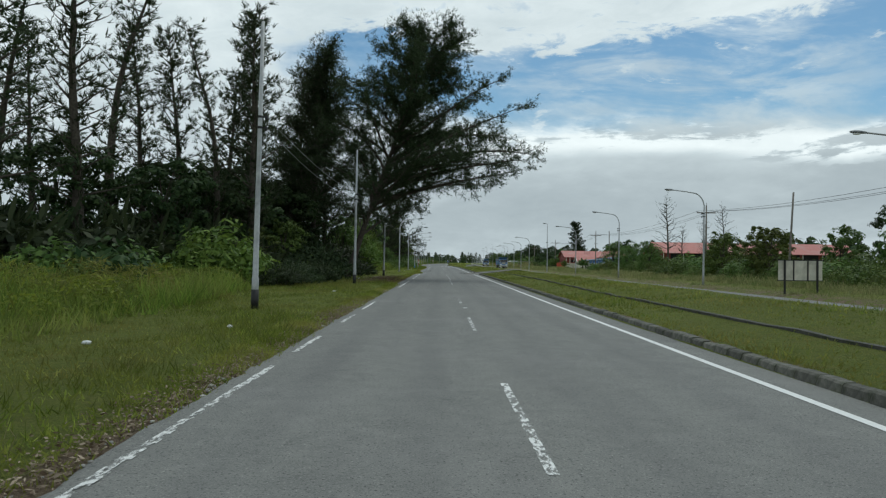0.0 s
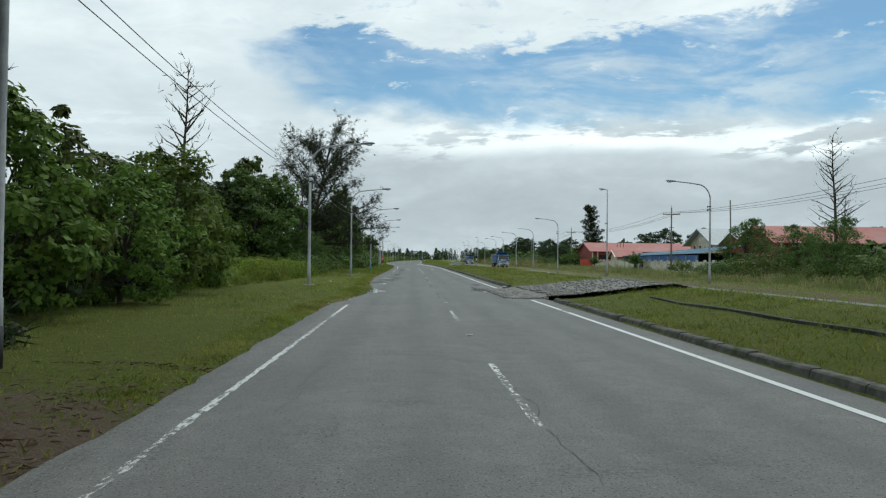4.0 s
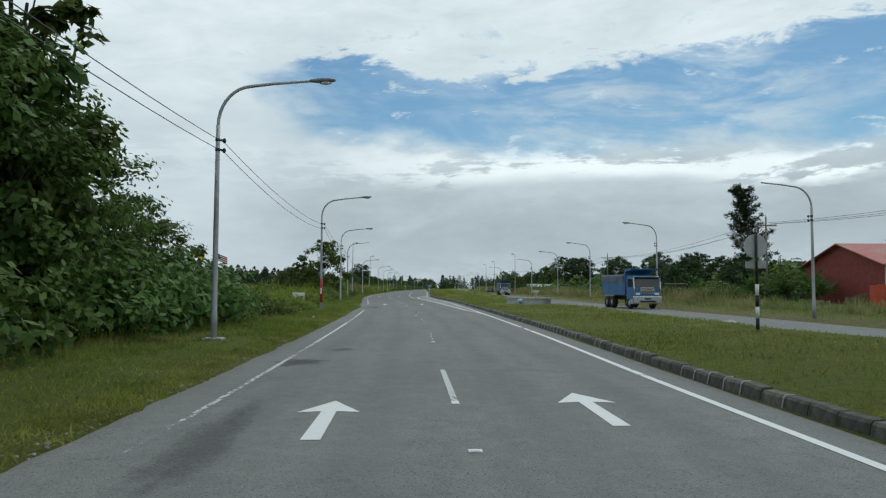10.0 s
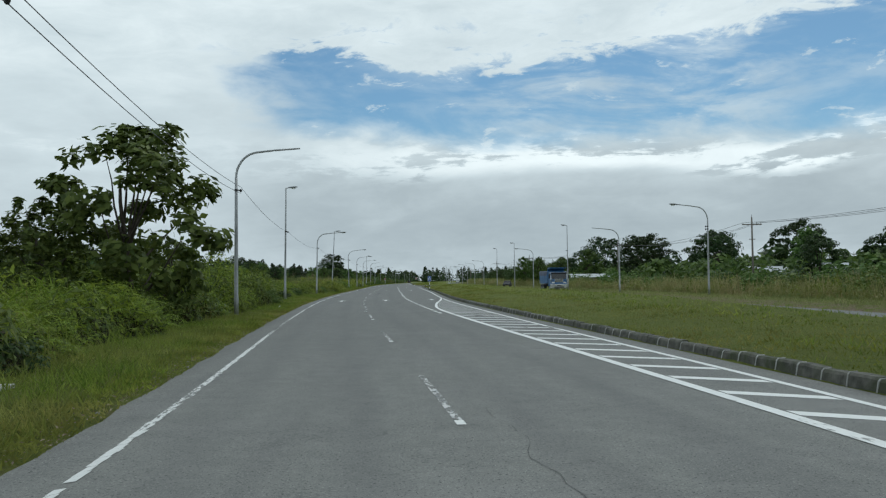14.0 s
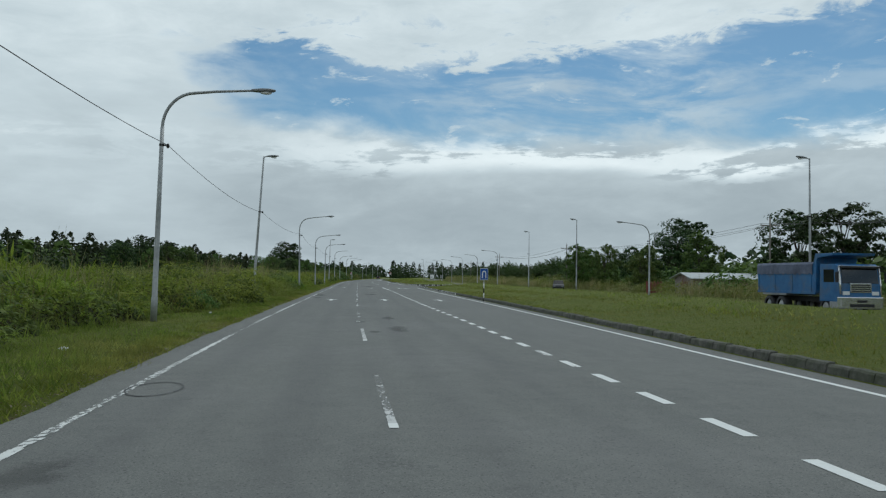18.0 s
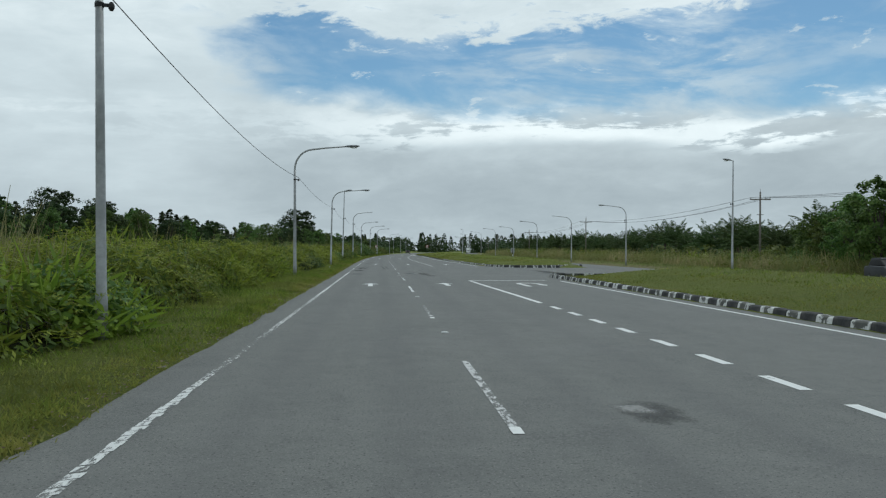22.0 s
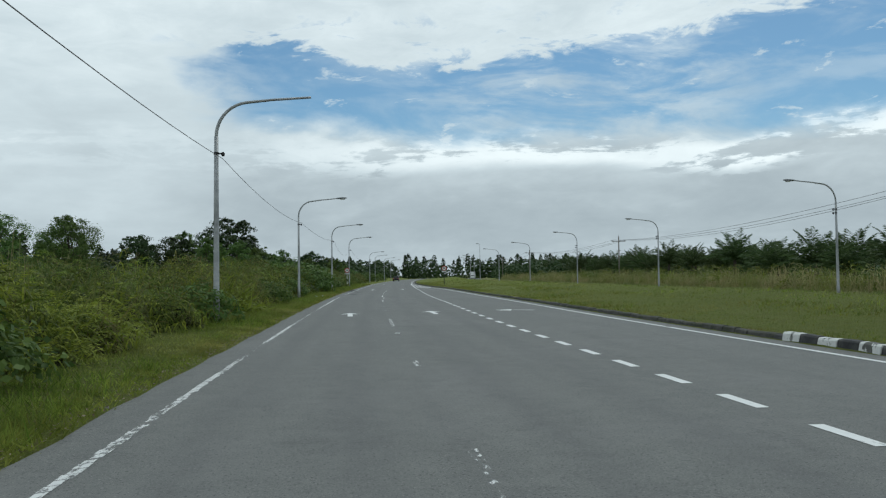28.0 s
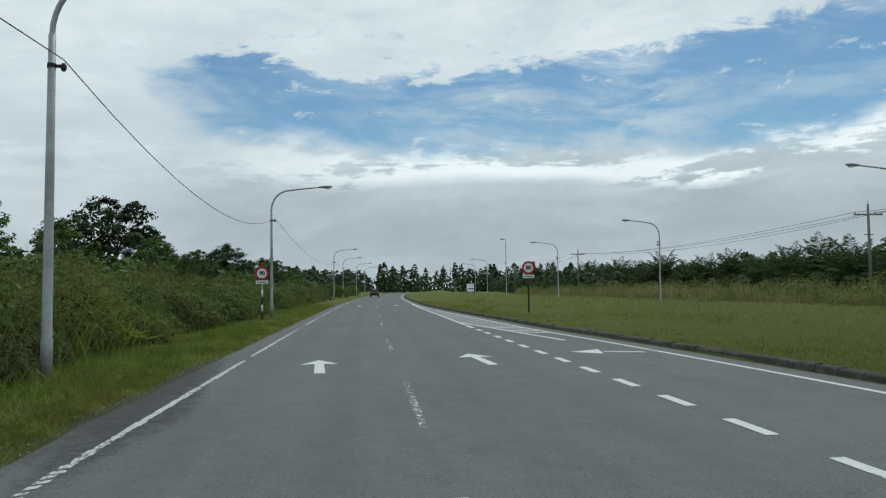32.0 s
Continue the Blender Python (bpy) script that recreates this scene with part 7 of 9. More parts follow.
fan.matrix_basis = at(153, -12.4)
bare = casuarina("bare_tree", "half-dead tree with bare upswept twigs", 12, 3.4, 34, low=.3, bushy=.16, group="bare trees")
scatter({"x": bare}, [("x", 150.7, 45, 1.25), ("x", 158, 50, .8), ("x", 141, 49, .85), ("x", 108, -12.5, .9), ("x", 146, -12, .8), ("x", 118, 44, .9)])
con = casuarina("conifer_tree", "tall dark conifer standing above scrub", 17.5, 4.4, 86, low=.08, bushy=2.6, group="conifers", nl=18)
con.matrix_basis = at(291, 58) @ Matrix.Diagonal((1.15, 1.15, 1, 1))

# broad-leaved trees
B = {"a": broadleaf("broadleaf_tree", "leafy green roadside tree with uneven crown", 9, 3.4, LEAF_A, 16, 34, .38, .16), "b": broadleaf("broadleaf_tree", "tall narrow leafy tree by the road", 11, 2.3, LEAF_B, 15, 33, .37, .14, spires=4),
     "c": broadleaf("broadleaf_tree", "dark spreading tree with layered crown", 10, 4.6, LEAF_DARK, 19, 36, .44, .16, flat=.55), "d": broadleaf("broadleaf_tree", "small olive-green tree beside the road", 6, 2.7, LEAF_B, 14, 34, .30, .12),
     "g": broadleaf("broadleaf_tree", "dense dark green tree leafy down to the ground", 9.8, 4.6, LEAF_A, 34, 40, .27, .03, spires=6),
     "e": broadleaf("broadleaf_tree", "bushy bright green tree with drooping leaves", 6, 3.0, LEAF_BIG, 18, 38, .26, .06)}
scatter(B, [("a", 143, -14.5, 1.0), ("b", 142.5, -17.5, .95), ("a", 146, -18.5, 1.0), ("c", 140, -18.5, .8), ("b", 145, -17, 1.0), ("d", 157, -13.5, .8), ("a", 163, -17, .42), ("d", 168, -15, .6), ("d", 174, -13.5, .75), ("b", 178.5, -12.6, .6), ("g", 140.6, -16, .9), ("g", 142.5, -11.2, .40), ("g", 149, -17.5, .7), ("g", 151, -13.4, .42), ("g", 165, -13.6, .48), ("g", 170, -13.8, .5), ("g", 176, -14, .6), ("g", 182, -13.8, .7), ("g", 186, -13.6, .72), ("g", 190, -13.0, .85), ("g", 194.5, -12.6, .85), ("g", 199, -12.2, .7), ("g", 203.5, -11.4, .48), ("b", 197, -12.8, 1.2),
            ("a", 182, -14.5, .75), ("b", 187.5, -12.2, .95), ("b", 192, -13.2, 1.05), ("a", 191, -13, .85), ("c", 186, -20, .95), ("a", 194.5, -13.4, 1.12), ("b", 198, -13.6, .95), ("a", 200.5, -13.8, .8), ("a", 207, -17.5, .7), ("d", 205, -12.4, .6), ("c", 176, -26, .65), ("c", 160, -27, .6), ("d", 209, -12.2, .72),
            ("d", 279, -9.4, 1.28), ("d", 278, -12.6, .72), ("d", 282, -14.5, .6), ("d", 303, -13.5, .7), ("d", 308, -16.5, .7),
            ("a", 86, -12.5, .7), ("e", 89, -11.0, .85), ("d", 92, -12, .9), ("e", 95, -10.4, .7), ("d", 99, -12.8, .85), ("e", 101, -11.2, .9), ("d", 105, -12.0, .8), ("e", 108, -11.6, .75), ("a", 111, -14, .75), ("c", 101, -25, .9), ("c", 90, -32, 1.0), ("d", 62, -13.6, .75), ("d", 58, -15, .6), ("d", 120, -19, .6), ("d", 130, -21, .7), ("d", 126, -25, .8), ("c", 74, -17, .9), ("c", 78, -19.5, .95), ("c", 70, -15.5, .8), ("c", 83, -17.5, .8), ("c", 46, -24, .85), ("c", 53, -20, .8), ("c", 62, -24, .9), ("c", 59, -19, .85), ("c", 63, -17.8, .8), ("c", 68, -20, .95),
            ("a", 58, 36, .85), ("d", 72, 31, .85), ("d", 78, 33, .9), ("d", 84, 31, .85), ("d", 90, 33, .8), ("c", 66, 42, .8), ("a", 72, 38, .6), ("g", 114, 31, .5), ("d", 119, 33, .7), ("g", 128, 32, .5), ("g", 137, 33.5, .48), ("g", 146, 33, .58), ("d", 146, 40, .7),
            ("c", 262, 62, .85), ("c", 270, 70, 1.0), ("c", 256, 74, .95), ("c", 262, 40, .5), ("c", 270, 42, .55), ("c", 279, 40, .5), ("c", 288, 45, .6), ("c", 298, 50, .7), ("c", 308, 49, .6), ("c", 318, 52, .6), ("c", 328, 50, .6), ("c", 372, 58, .9), ("c", 384, 62, 1.0), ("c", 395, 54, 1.0),
            ("c", 408, 56, 1.05), ("a", 418, 48, .9), ("c", 450, 60, 1.25), ("a", 424, 42, .72), ("a", 430, 38, .75), ("a", 437, 36, .78), ("a", 443, 38, .7), ("a", 449, 41, .75), ("d", 454, 43, .9), ("c", 436, 52, .9), ("c", 360, 66, 1.0), ("a", 350, 62, .9), ("c", 338, 68, .9), ("d", 418, 39, .8), ("d", 462, 46, .9), ("c", 441, 47, .7),
            ("c", 418, -46, 0.51), ("c", 426, -50, 0.48), ("c", 470, -45.0, 0.61), ("a", 475, -46.8, 0.66), ("c", 480, -48.6, 0.71), ("a", 486, -50.4, 0.76), ("a", 491, -45.9, 0.64), ("c", 496, -47.7, 0.69), ("c", 501, -49.5, 0.91), ("a", 506, -45.0, 0.77), ("c", 512, -46.8, 0.83), ("a", 517, -48.6, 0.88), ("c", 522, -50.4, 0.75), ("a", 527, -45.9, 0.81), ("a", 532, -47.7, 0.86), ("c", 538, -49.5, 0.75), ("c", 543, -45.0, 0.64), ("a", 548, -42.8, 0.69), ("c", 553, -44.6, 0.75), ("a", 558, -46.4, 0.63), ("c", 564, -41.9, 0.68), ("a", 569, -43.7, 0.72), ("g", 560, -28, .62), ("g", 565, -31, .6), ("g", 555, -32, .62), ("c", 583, -30, .58), ("c", 588, -27, .58), ("a", 595, -28, .75), ("a", 602, -26, .7), ("a", 610, -24, .7), ("d", 618, -22, .9), ("d", 600, -19, .6), ("a", 640, -22, .65), ("c", 655, -18, .62),
            ("c", 698, -46, 1.65), ("c", 688, -49, 1.2), ("c", 712, -45, 1.2), ("c", 722, -46, .95), ("a", 734, -44, .9), ("c", 748, -46, .85), ("a", 680, -44, .8), ("d", 626, -15, .7), ("d", 664, -14, .8), ("d", 676, -17, .9)])
# bushes: dark at the wood's edge, bright scrub in the open
S = {"k": bush("bush", "dark green leafy bush at the edge of a wood", 2.4, 1.9, LEAF_A, 26, 48, .23), "o": bush("bush", "olive-green tangled bush at the roadside", 2.0, 1.8, LEAF_B, 28, 56, .16), "l": bush("scrub_bush", "bright lime-green scrub bush in grass", 1.25, 1.6, LEAF_LIME, 28, 52, .14, "scrub in the field", .7, 8),
     # n: takes the dark needle colour to paint in the shade under the wood
     "d": bush("scrub_bush", "dense dark scrub in the field", 1.6, 1.7, LEAF_DARK, 22, 46, .20, "scrub in the field"), "n": bush("bush", "ferns massed under casuarinas, leaf colour darkened for canopy shade", 1.6, 1.8, NEEDLE, 24, 70, .20, "dark ferns", .8, 10), "b": bush("bush", "lush bush with big bright leaves", 2.6, 2.2, LEAF_BIG, 40, 40, .25, broad=True)}
BIG_BUSH = ((205, -10.0, 1.5), (202, -10.8, 1.7), (208.5, -9.8, 1.2), (199.5, -11.2, 1.6), (566.8, -8.0, 1.25), (568.6, -8.1, 1.5), (569.8, -9.4, 1.65), (571.5, -8.2, 1.0), (575.5, -11.5, 1.5), (572, -12, 1.6), (578, -10, 1.2), (600, -9, 1.0), (592, -9.5, .9))
pl = [(random.choice("dkk"), q, front(q) - o, sc * .9) for q, o, sc in ((440.5, .7, .75), (443, .4, .7), (446, .3, .62), (449, .6, .6), (479, .5, .8), (481.5, .3, .85), (484, .8, .7), (399, .6, .7), (402, 1.0, .6), (372, .8, .6), (352, .6, .5), (333, .8, .8), (318, .5, .8), (300, .6, .7), (262, .7, .6), (500, .5, .8), (516, .7, .8), (533, .4, .8), (549, .6, .9), (560, .5, .8))]
pl += [("n", q, o, sc) for q, o, sc in ((30, -24, 2.2), (33, -28, 2.6), (37, -21, 2.0), (40, -26, 2.6), (44, -20, 2.3), (47, -30, 2.8), (51, -23, 2.6), (55, -18, 2.2), (58, -27, 2.8), (62, -21, 2.4), (36, -33, 2.8), (31, -36, 2.6))] + [("b", 43.6, -14.6, 1.15), ("b", 44.6, -12.9, 1.0), ("b", 45.4, -14.2, 1.5), ("b", 47.5, -12.6, .7), ("b", 160, -12.6, .8), ("b", 171, -12.2, .7)]
for s in np.arange(44, 86, 2.1):
    pl.append(("n", s, random.uniform(-11.2, -9.3), random.uniform(.6, 1.0)))
for s in np.arange(36, 112, 2.6):
    pl.append(("n", s, random.uniform(-19, -11.5) - (5 if s < 49 else 0), random.uniform(1.2, 2.0)))
for s in np.arange(34, 112, 3.6):
    pl.append((random.choice("kko" if s < 44 or s > 86 else "nnk"), s, random.uniform(-15.5, -12.4) - (4.5 if s < 49 else 1.5 if s < 60 else 0), random.uniform(.7, 1.2)))
    pl.append(("d", s + 1.5, random.uniform(-22, -17), random.uniform(1.1, 1.7)))
for s in np.arange(138, 212, 3.2):
    pl.append((random.choice("kkok"), s, random.uniform(-13.4, -11.4) + lerp(s, 150, 140, 0, 1.6), random.uniform(.7, 1.2)))
    pl.append(("k", s + 1.2, random.uniform(-18, -14), random.uniform(1.0, 1.6)))
for s in np.arange(112, 138, 4):
    pl.append((random.choice("okl"), s, random.uniform(-19, -15), random.uniform(.7, 1.1)))
for s in np.arange(184, 216, 2.2):
    pl.append((random.choice("kko"), s, random.uniform(-11.8, -9.9), random.uniform(.8, 1.3)))
for s in np.arange(217, 345, 6.4):
    if abs(s - 243.5) > 4:
        pl.append((random.choice("llllo"), s, random.uniform(-11.5, -9.0), random.uniform(.7, 1.1)))
        pl.append((random.choice("llloo"), s + 1, random.uniform(-17, -12), random.uniform(.8, 1.3)))
for s in np.arange(281, 312, 2.3):
    pl.append((random.choice("olol"), s, float(np.interp(s, [281, 312], [-8.3, -8.6])) - random.uniform(.3, 1.5), random.uniform(1.05, 1.45)))
for s in np.arange(386, 434, 3.1):
    pl.append((random.choice("lllo"), s, float(front(s)) - random.uniform(1.0, 2.2), random.uniform(.75, 1.15)))
for s in np.arange(345, 500, 8.8):
    pl.append((random.choice("lllo"), s, random.uniform(-11.5, -8.6), random.uniform(.65, 1.05)))
    pl.append((random.choice("llo"), s + 2, random.uniform(-22, -13), random.uniform(.8, 1.4)))
for s in np.arange(440, 612, 9.0):
    pl.append((random.choice("lolo"), s, float(np.interp(s, [440, 522, 560, 612], [-7.8, -7.0, -7.9, -7.9])) - random.uniform(.2, 1.6), random.uniform(.7, 1.15)))
for s in np.arange(500, 612, 5.6):
    pl.append((random.choice("olo"), s, random.uniform(-10.5, -8.4), random.uniform(.7, 1.0)))
    pl.append((random.choice("loo"), s + 2, random.uniform(-20, -12), random.uniform(.9, 1.4)))
for s, o, q in BIG_BUSH:
    pl.append(("k", s, o, q))
for s in np.arange(606, 760, 3.6):
    pl.append((random.choice("koo"), s, random.uniform(-13, -8.5), random.uniform(.9, 1.4)))
    pl.append((random.choice("kdo"), s + 2, random.uniform(-25, -14), random.uniform(1.3, 2.1)))
for s in np.arange(20, 146, 3.0):
    pl.append((random.choice("kkoo"), s, random.uniform(29, 34), random.uniform(.8, 1.4)))
    pl.append((random.choice("ko"), s + 1, random.uniform(34, 42), random.uniform(1.2, 1.7)))
for s in np.arange(146, 168, 4.5):
    pl.append((random.choice("kd"), s, random.uniform(30.5, 34), random.uniform(.7, 1.0)))
for s in (176, 186, 199, 211, 219, 230):
    pl.append(("o", s, random.uniform(32, 34), random.uniform(.4, .7)))
for s in [q for q in np.arange(250, 470, 3.4) if abs(q - 406) > 9]:
    pl.append((random.choice("koo"), s, opp(s) + random.uniform(13, 20), random.uniform(.8, 1.4)))
    pl.append((random.choice("kd"), s + 1, opp(s) + random.uniform(20, 34), random.uniform(1.2, 2.0)))
for s in np.arange(470, 720, 8):
    pl.append((random.choice("ool"), s, opp(s) + random.uniform(12, 18), random.uniform(.7, 1.2)))
pl = [q for q in pl if not (q[0] in "ok" and 412 < q[1] < 438 and -14 < q[2] < 0)]
near = [q for q in pl if -13.2 < q[2] < 34.5 and (q[2] < 0 or q[1] < 300)]
rest = [q for q in pl if q not in near]
scatter(S, near)
SRC = {}
for k, ob in S.items():
    me = [c for c in ob.children if c.name.startswith("foliage")][0].data
    co = np.empty(len(me.vertices) * 3, dtype=np.float32)
    me.vertices.foreach_get("co", co)
    co = co.reshape(-1, 4, 3)[::3]
    mid = co.mean(1, keepdims=True)
    SRC[k] = mid + (co - mid) * 1.5
for k in S:
    Q = []
    for kk, s, off, sc in rest:
        if kk == k:
            a = random.uniform(0, 6.28)
            R = np.array([[math.cos(a), -math.sin(a), 0], [math.sin(a), math.cos(a), 0], [0, 0, 1]]) * sc
            Q.append(SRC[k] @ R.T + np.array([line(s) + off, s, gz(s, off)]))
    if Q:
        m = {"k": LEAF_A, "o": LEAF_B, "l": LEAF_LIME, "d": LEAF_DARK, "n": NEEDLE, "b": LEAF_BIG}[k]
        tagged(new("undergrowth", quads("undergrowth", np.concatenate(Q), m)), "mass of tangled undergrowth behind the verge", "bushes", kind="stuff")
# palms
PM = {"o": palm("oil_palm", "oil palm with dense arching fronds in a plantation", 2.2, 28, 5.6, "oil palm plantation"), "p": palm("oil_palm", "tall oil palm in a plantation row", 3.6, 26, 5.4, "oil palm plantation")}
pl = []
for r in range(2):
    for s in np.arange(452 + 4 * r, 800, 7.6):
        pl.append((random.choice("oop"), s + random.uniform(-1.5, 1.5), 58 + 8.5 * r + random.uniform(-1.5, 1.5) - (6 if s > 560 else 0), random.uniform(.70, .98)))
scatter(PM, pl)
cp = palm("coconut_palm", "leaning coconut palm behind roadside bushes", 6.6, 26, 4.0, "coconut palms", LEAF_A, -.2, 1.2, .1, .3, .5)
scatter({"c": cp}, [("c", 203, -14.6, .9), ("c", 178, -18.5, .95), ("c", 172, -21, .95), ("c", 191, -16.5, 1.1)])
bn = palm("banana_plant", "clump of banana plants beside the verge", 1.0, 14, 2.4, "banana plants", LEAF_A, .3, 1.5)
scatter({"b": bn}, [("b", s, o, random.uniform(.8, 1.2)) for s, o in ((240, 36.5), (243, 38), (246, 36.8), (249, 38.5), (252, 37), (222, 36.5), (196, 36.5))])

# far woods, one mass of clumps
def far_woods(name, spots, mat, label, per=130, spire=False):
    Q = []
    for x, y, h, r in spots:
        m = per
        u = rng.random(m)
        th = rng.uniform(0, 2 * math.pi, m)
        wide = (1.02 - u) ** .6 if spire else np.sqrt(np.maximum(0.0, 1.04 - u ** 2.2))
        rr = r * wide * rng.uniform(.5, 1.0, m)
        P = np.stack([x + rr * np.cos(th), y + rr * np.sin(th), h * u], 1)
        N = unit(np.stack([np.cos(th), np.sin(th), .5 + u], 1) + rng.normal(size=(m, 3)) * .5)
        T = rng.normal(size=(m, 3)) + np.array([0, 0, 1.2 if spire else 0])
        T = unit(T - N * np.sum(T * N, 1)[:, None])
        side = np.cross(N, T)
        k = 1.1 if spire else 2.1
        L, Wd = rng.uniform(.07, .15, m)[:, None] * h * k, rng.uniform(.045, .085, m)[:, None] * h * k
        Q.append(np.stack([P - T * L * .5, P + side * Wd * .5, P + T * L * .5, P - side * Wd * .5], 1))
    return tagged(new(name, quads(name, np.concatenate(Q), mat)), label, "trees", kind="stuff")


sp, low = [], []
for y in np.arange(215, 900, 3.0):
    for k in range(2):
        o = -random.uniform(58, 95) - (25 if y < 330 else 0)
        sp.append((line(min(y, 900)) + o, y + random.uniform(-2, 2), random.uniform(6, 11) * (1.12 if random.random() < .12 else 1), random.uniform(2.6, 4.0)))
    low.append((line(min(y, 900)) - random.uniform(54, 70) - (25 if y < 330 else 0), y, random.uniform(3, 5.5), random.uniform(3, 4.5)))
far_woods("far_wood", sp, NEEDLE, "distant dark line of casuarina woodland", 150, True)
sp = [(line(s) - random.uniform(78, 96), s, random.uniform(5.5, 8.0), random.uniform(3.4, 4.8)) for s in np.arange(225, 430, 1.3)]
far_woods("far_wood", sp, NEEDLE, "unbroken dark woodland behind the field", 130)
far_woods("far_wood", low, LEAF_DARK, "distant dark scrub below the woodland", 80)
sp = [(line(min(y, 900)) + random.uniform(85, 130), y, random.uniform(6, 10), random.uniform(4, 6)) for y in np.arange(60, 900, 4.0)]
far_woods("far_wood", sp, LEAF_DARK, "distant dark tree line behind the fields", 110)
sp = [(line(s) - random.uniform(58, 74), s, random.uniform(4.5, 8.0), random.uniform(3.0, 4.6)) for s in np.arange(380, 640, 1.6)]
far_woods("far_wood", sp[::2], NEEDLE, "dark casuarinas behind the open field", 150, True)
far_woods("far_wood", sp[1::2], LEAF_A, "green broad-leaved trees behind the open field", 120)
sp, low = [], []
for i in range(330):
    x = random.uniform(-330, 420)
    sp.append((x, 905 + random.uniform(0, 90), random.uniform(8, 14), random.uniform(3, 5)))
    low.append((x + random.uniform(-2, 2), 880 + random.uniform(0, 20), random.uniform(6.5, 10.5), random.uniform(5, 8)))
far_woods("far_wood", sp, NEEDLE, "distant casuarinas closing the road's end", 160, True)
far_woods("far_wood", low, LEAF_DARK, "distant woods closing the road's end", 90)
sp = [(line(min(s, 900)) + o + random.uniform(-4, 4), s, random.uniform(3, 6.5), random.uniform(2.4, 4)) for s in np.arange(640, 900, 3.4) for o in (-20, -28, -38)]
far_woods("far_wood", sp, LEAF_DARK, "trees beside the far bend of the road", 100)
sp = [(line(min(s, 900)) + opp(s) + o + random.uniform(-4, 4), s, random.uniform(3, 6), random.uniform(2.4, 4)) for s in np.arange(700, 900, 4) for o in (14, 24, 36)]
far_woods("far_wood", sp, LEAF_DARK, "trees beyond the far carriageway", 90)

sp = [(line(s) + opp(s) + random.uniform(24, 50), s, random.uniform(3.0, 5.2), random.uniform(2.8, 4.4)) for s in np.arange(250, 470, 1.5)]
far_woods("far_wood", sp, LEAF_A, "dense low thicket behind the far verge", 120)
sp = [(line(s) + opp(s) + random.uniform(24, 30), s, random.uniform(1.6, 3.0), random.uniform(1.8, 3.0)) for s in np.arange(460, 760, 3.0)]
far_woods("far_wood", sp, LEAF_B, "low scrub before the plantation", 80)

# ---- grass ----
GS = np.arange(-20, 782, 2.0)
GO = np.concatenate([np.arange(-40, -12, 2.0), np.arange(-12, -6, .4), np.arange(-6, -4, .1), np.arange(-4, 14, .5), np.arange(14, 62, 1.0)])
GZ = np.array([[gz(float(s), float(o)) for o in GO] for s in GS])
LX = np.array([line(float(s)) for s in GS])
EX = np.array([edge(float(s)) for s in GS])
OX = np.array([opp(float(s)) for s in GS])


def height(s, o):
    i = np.clip(((s - GS[0]) / 2).astype(int), 0, len(GS) - 2)
    j = np.clip(np.searchsorted(GO, o) - 1, 0, len(GO) - 2)
    u, v = (s - GS[i]) / 2, (o - GO[j]) / (GO[j + 1] - GO[j])
    return GZ[i, j] * (1 - u) * (1 - v) + GZ[i + 1, j] * u * (1 - v) + GZ[i, j + 1] * (1 - u) * v + GZ[i + 1, j + 1] * u * v


def turf(name, n, s0, s1, o0, o1, h0, h1, w, mat, label, lean=.45, tuft=1, clump=0.0, keep=None, pw=1.0, lift=-.02):
    """Grass blades between two offsets (functions of s as arrays)."""
    s = rng.uniform(s0, s1, n)
    a, b = o0(s), o1(s)
    o = a + (b - a) * rng.random(n) ** pw
    if keep is not None:
        k = keep(s, o)
        s, o = s[k], o[k]
    if clump:
        dens = np.sin(s * .9 + np.sin(o * 1.3) * 2) * np.cos(o * 1.1 + np.sin(s * .35) * 2)
        k = rng.random(len(s)) < .55 + clump * dens
        s, o = s[k], o[k]
    s, o = np.repeat(s, tuft), np.repeat(o, tuft)
    m = len(s)
    s, o = s + rng.normal(size=m) * .06 * (tuft > 1), o + rng.normal(size=m) * .06 * (tuft > 1)
    z = height(s, o)
    P = np.stack([np.interp(s, GS, LX) + o, s, z + lift], 1)
    D = rng.normal(size=(m, 3)) * lean
    D[:, 2] = 1
    hv = .75 + .5 * np.sin(s * .23 + 1.0) * np.sin(o * .8 + s * .11)
    L = rng.uniform(h0, h1, m) * np.clip(hv, .45, 1.3)
    return tagged(new(name, quads(name, blades_quads(P, D, L, rng.uniform(.6, 1.4, m) * w), mat)), label, "grass", kind="stuff")


def fedge(d):
    return lambda s: np.interp(s, GS, EX) + d


def fopp(d):
    return lambda s: np.interp(s, GS, OX) + d


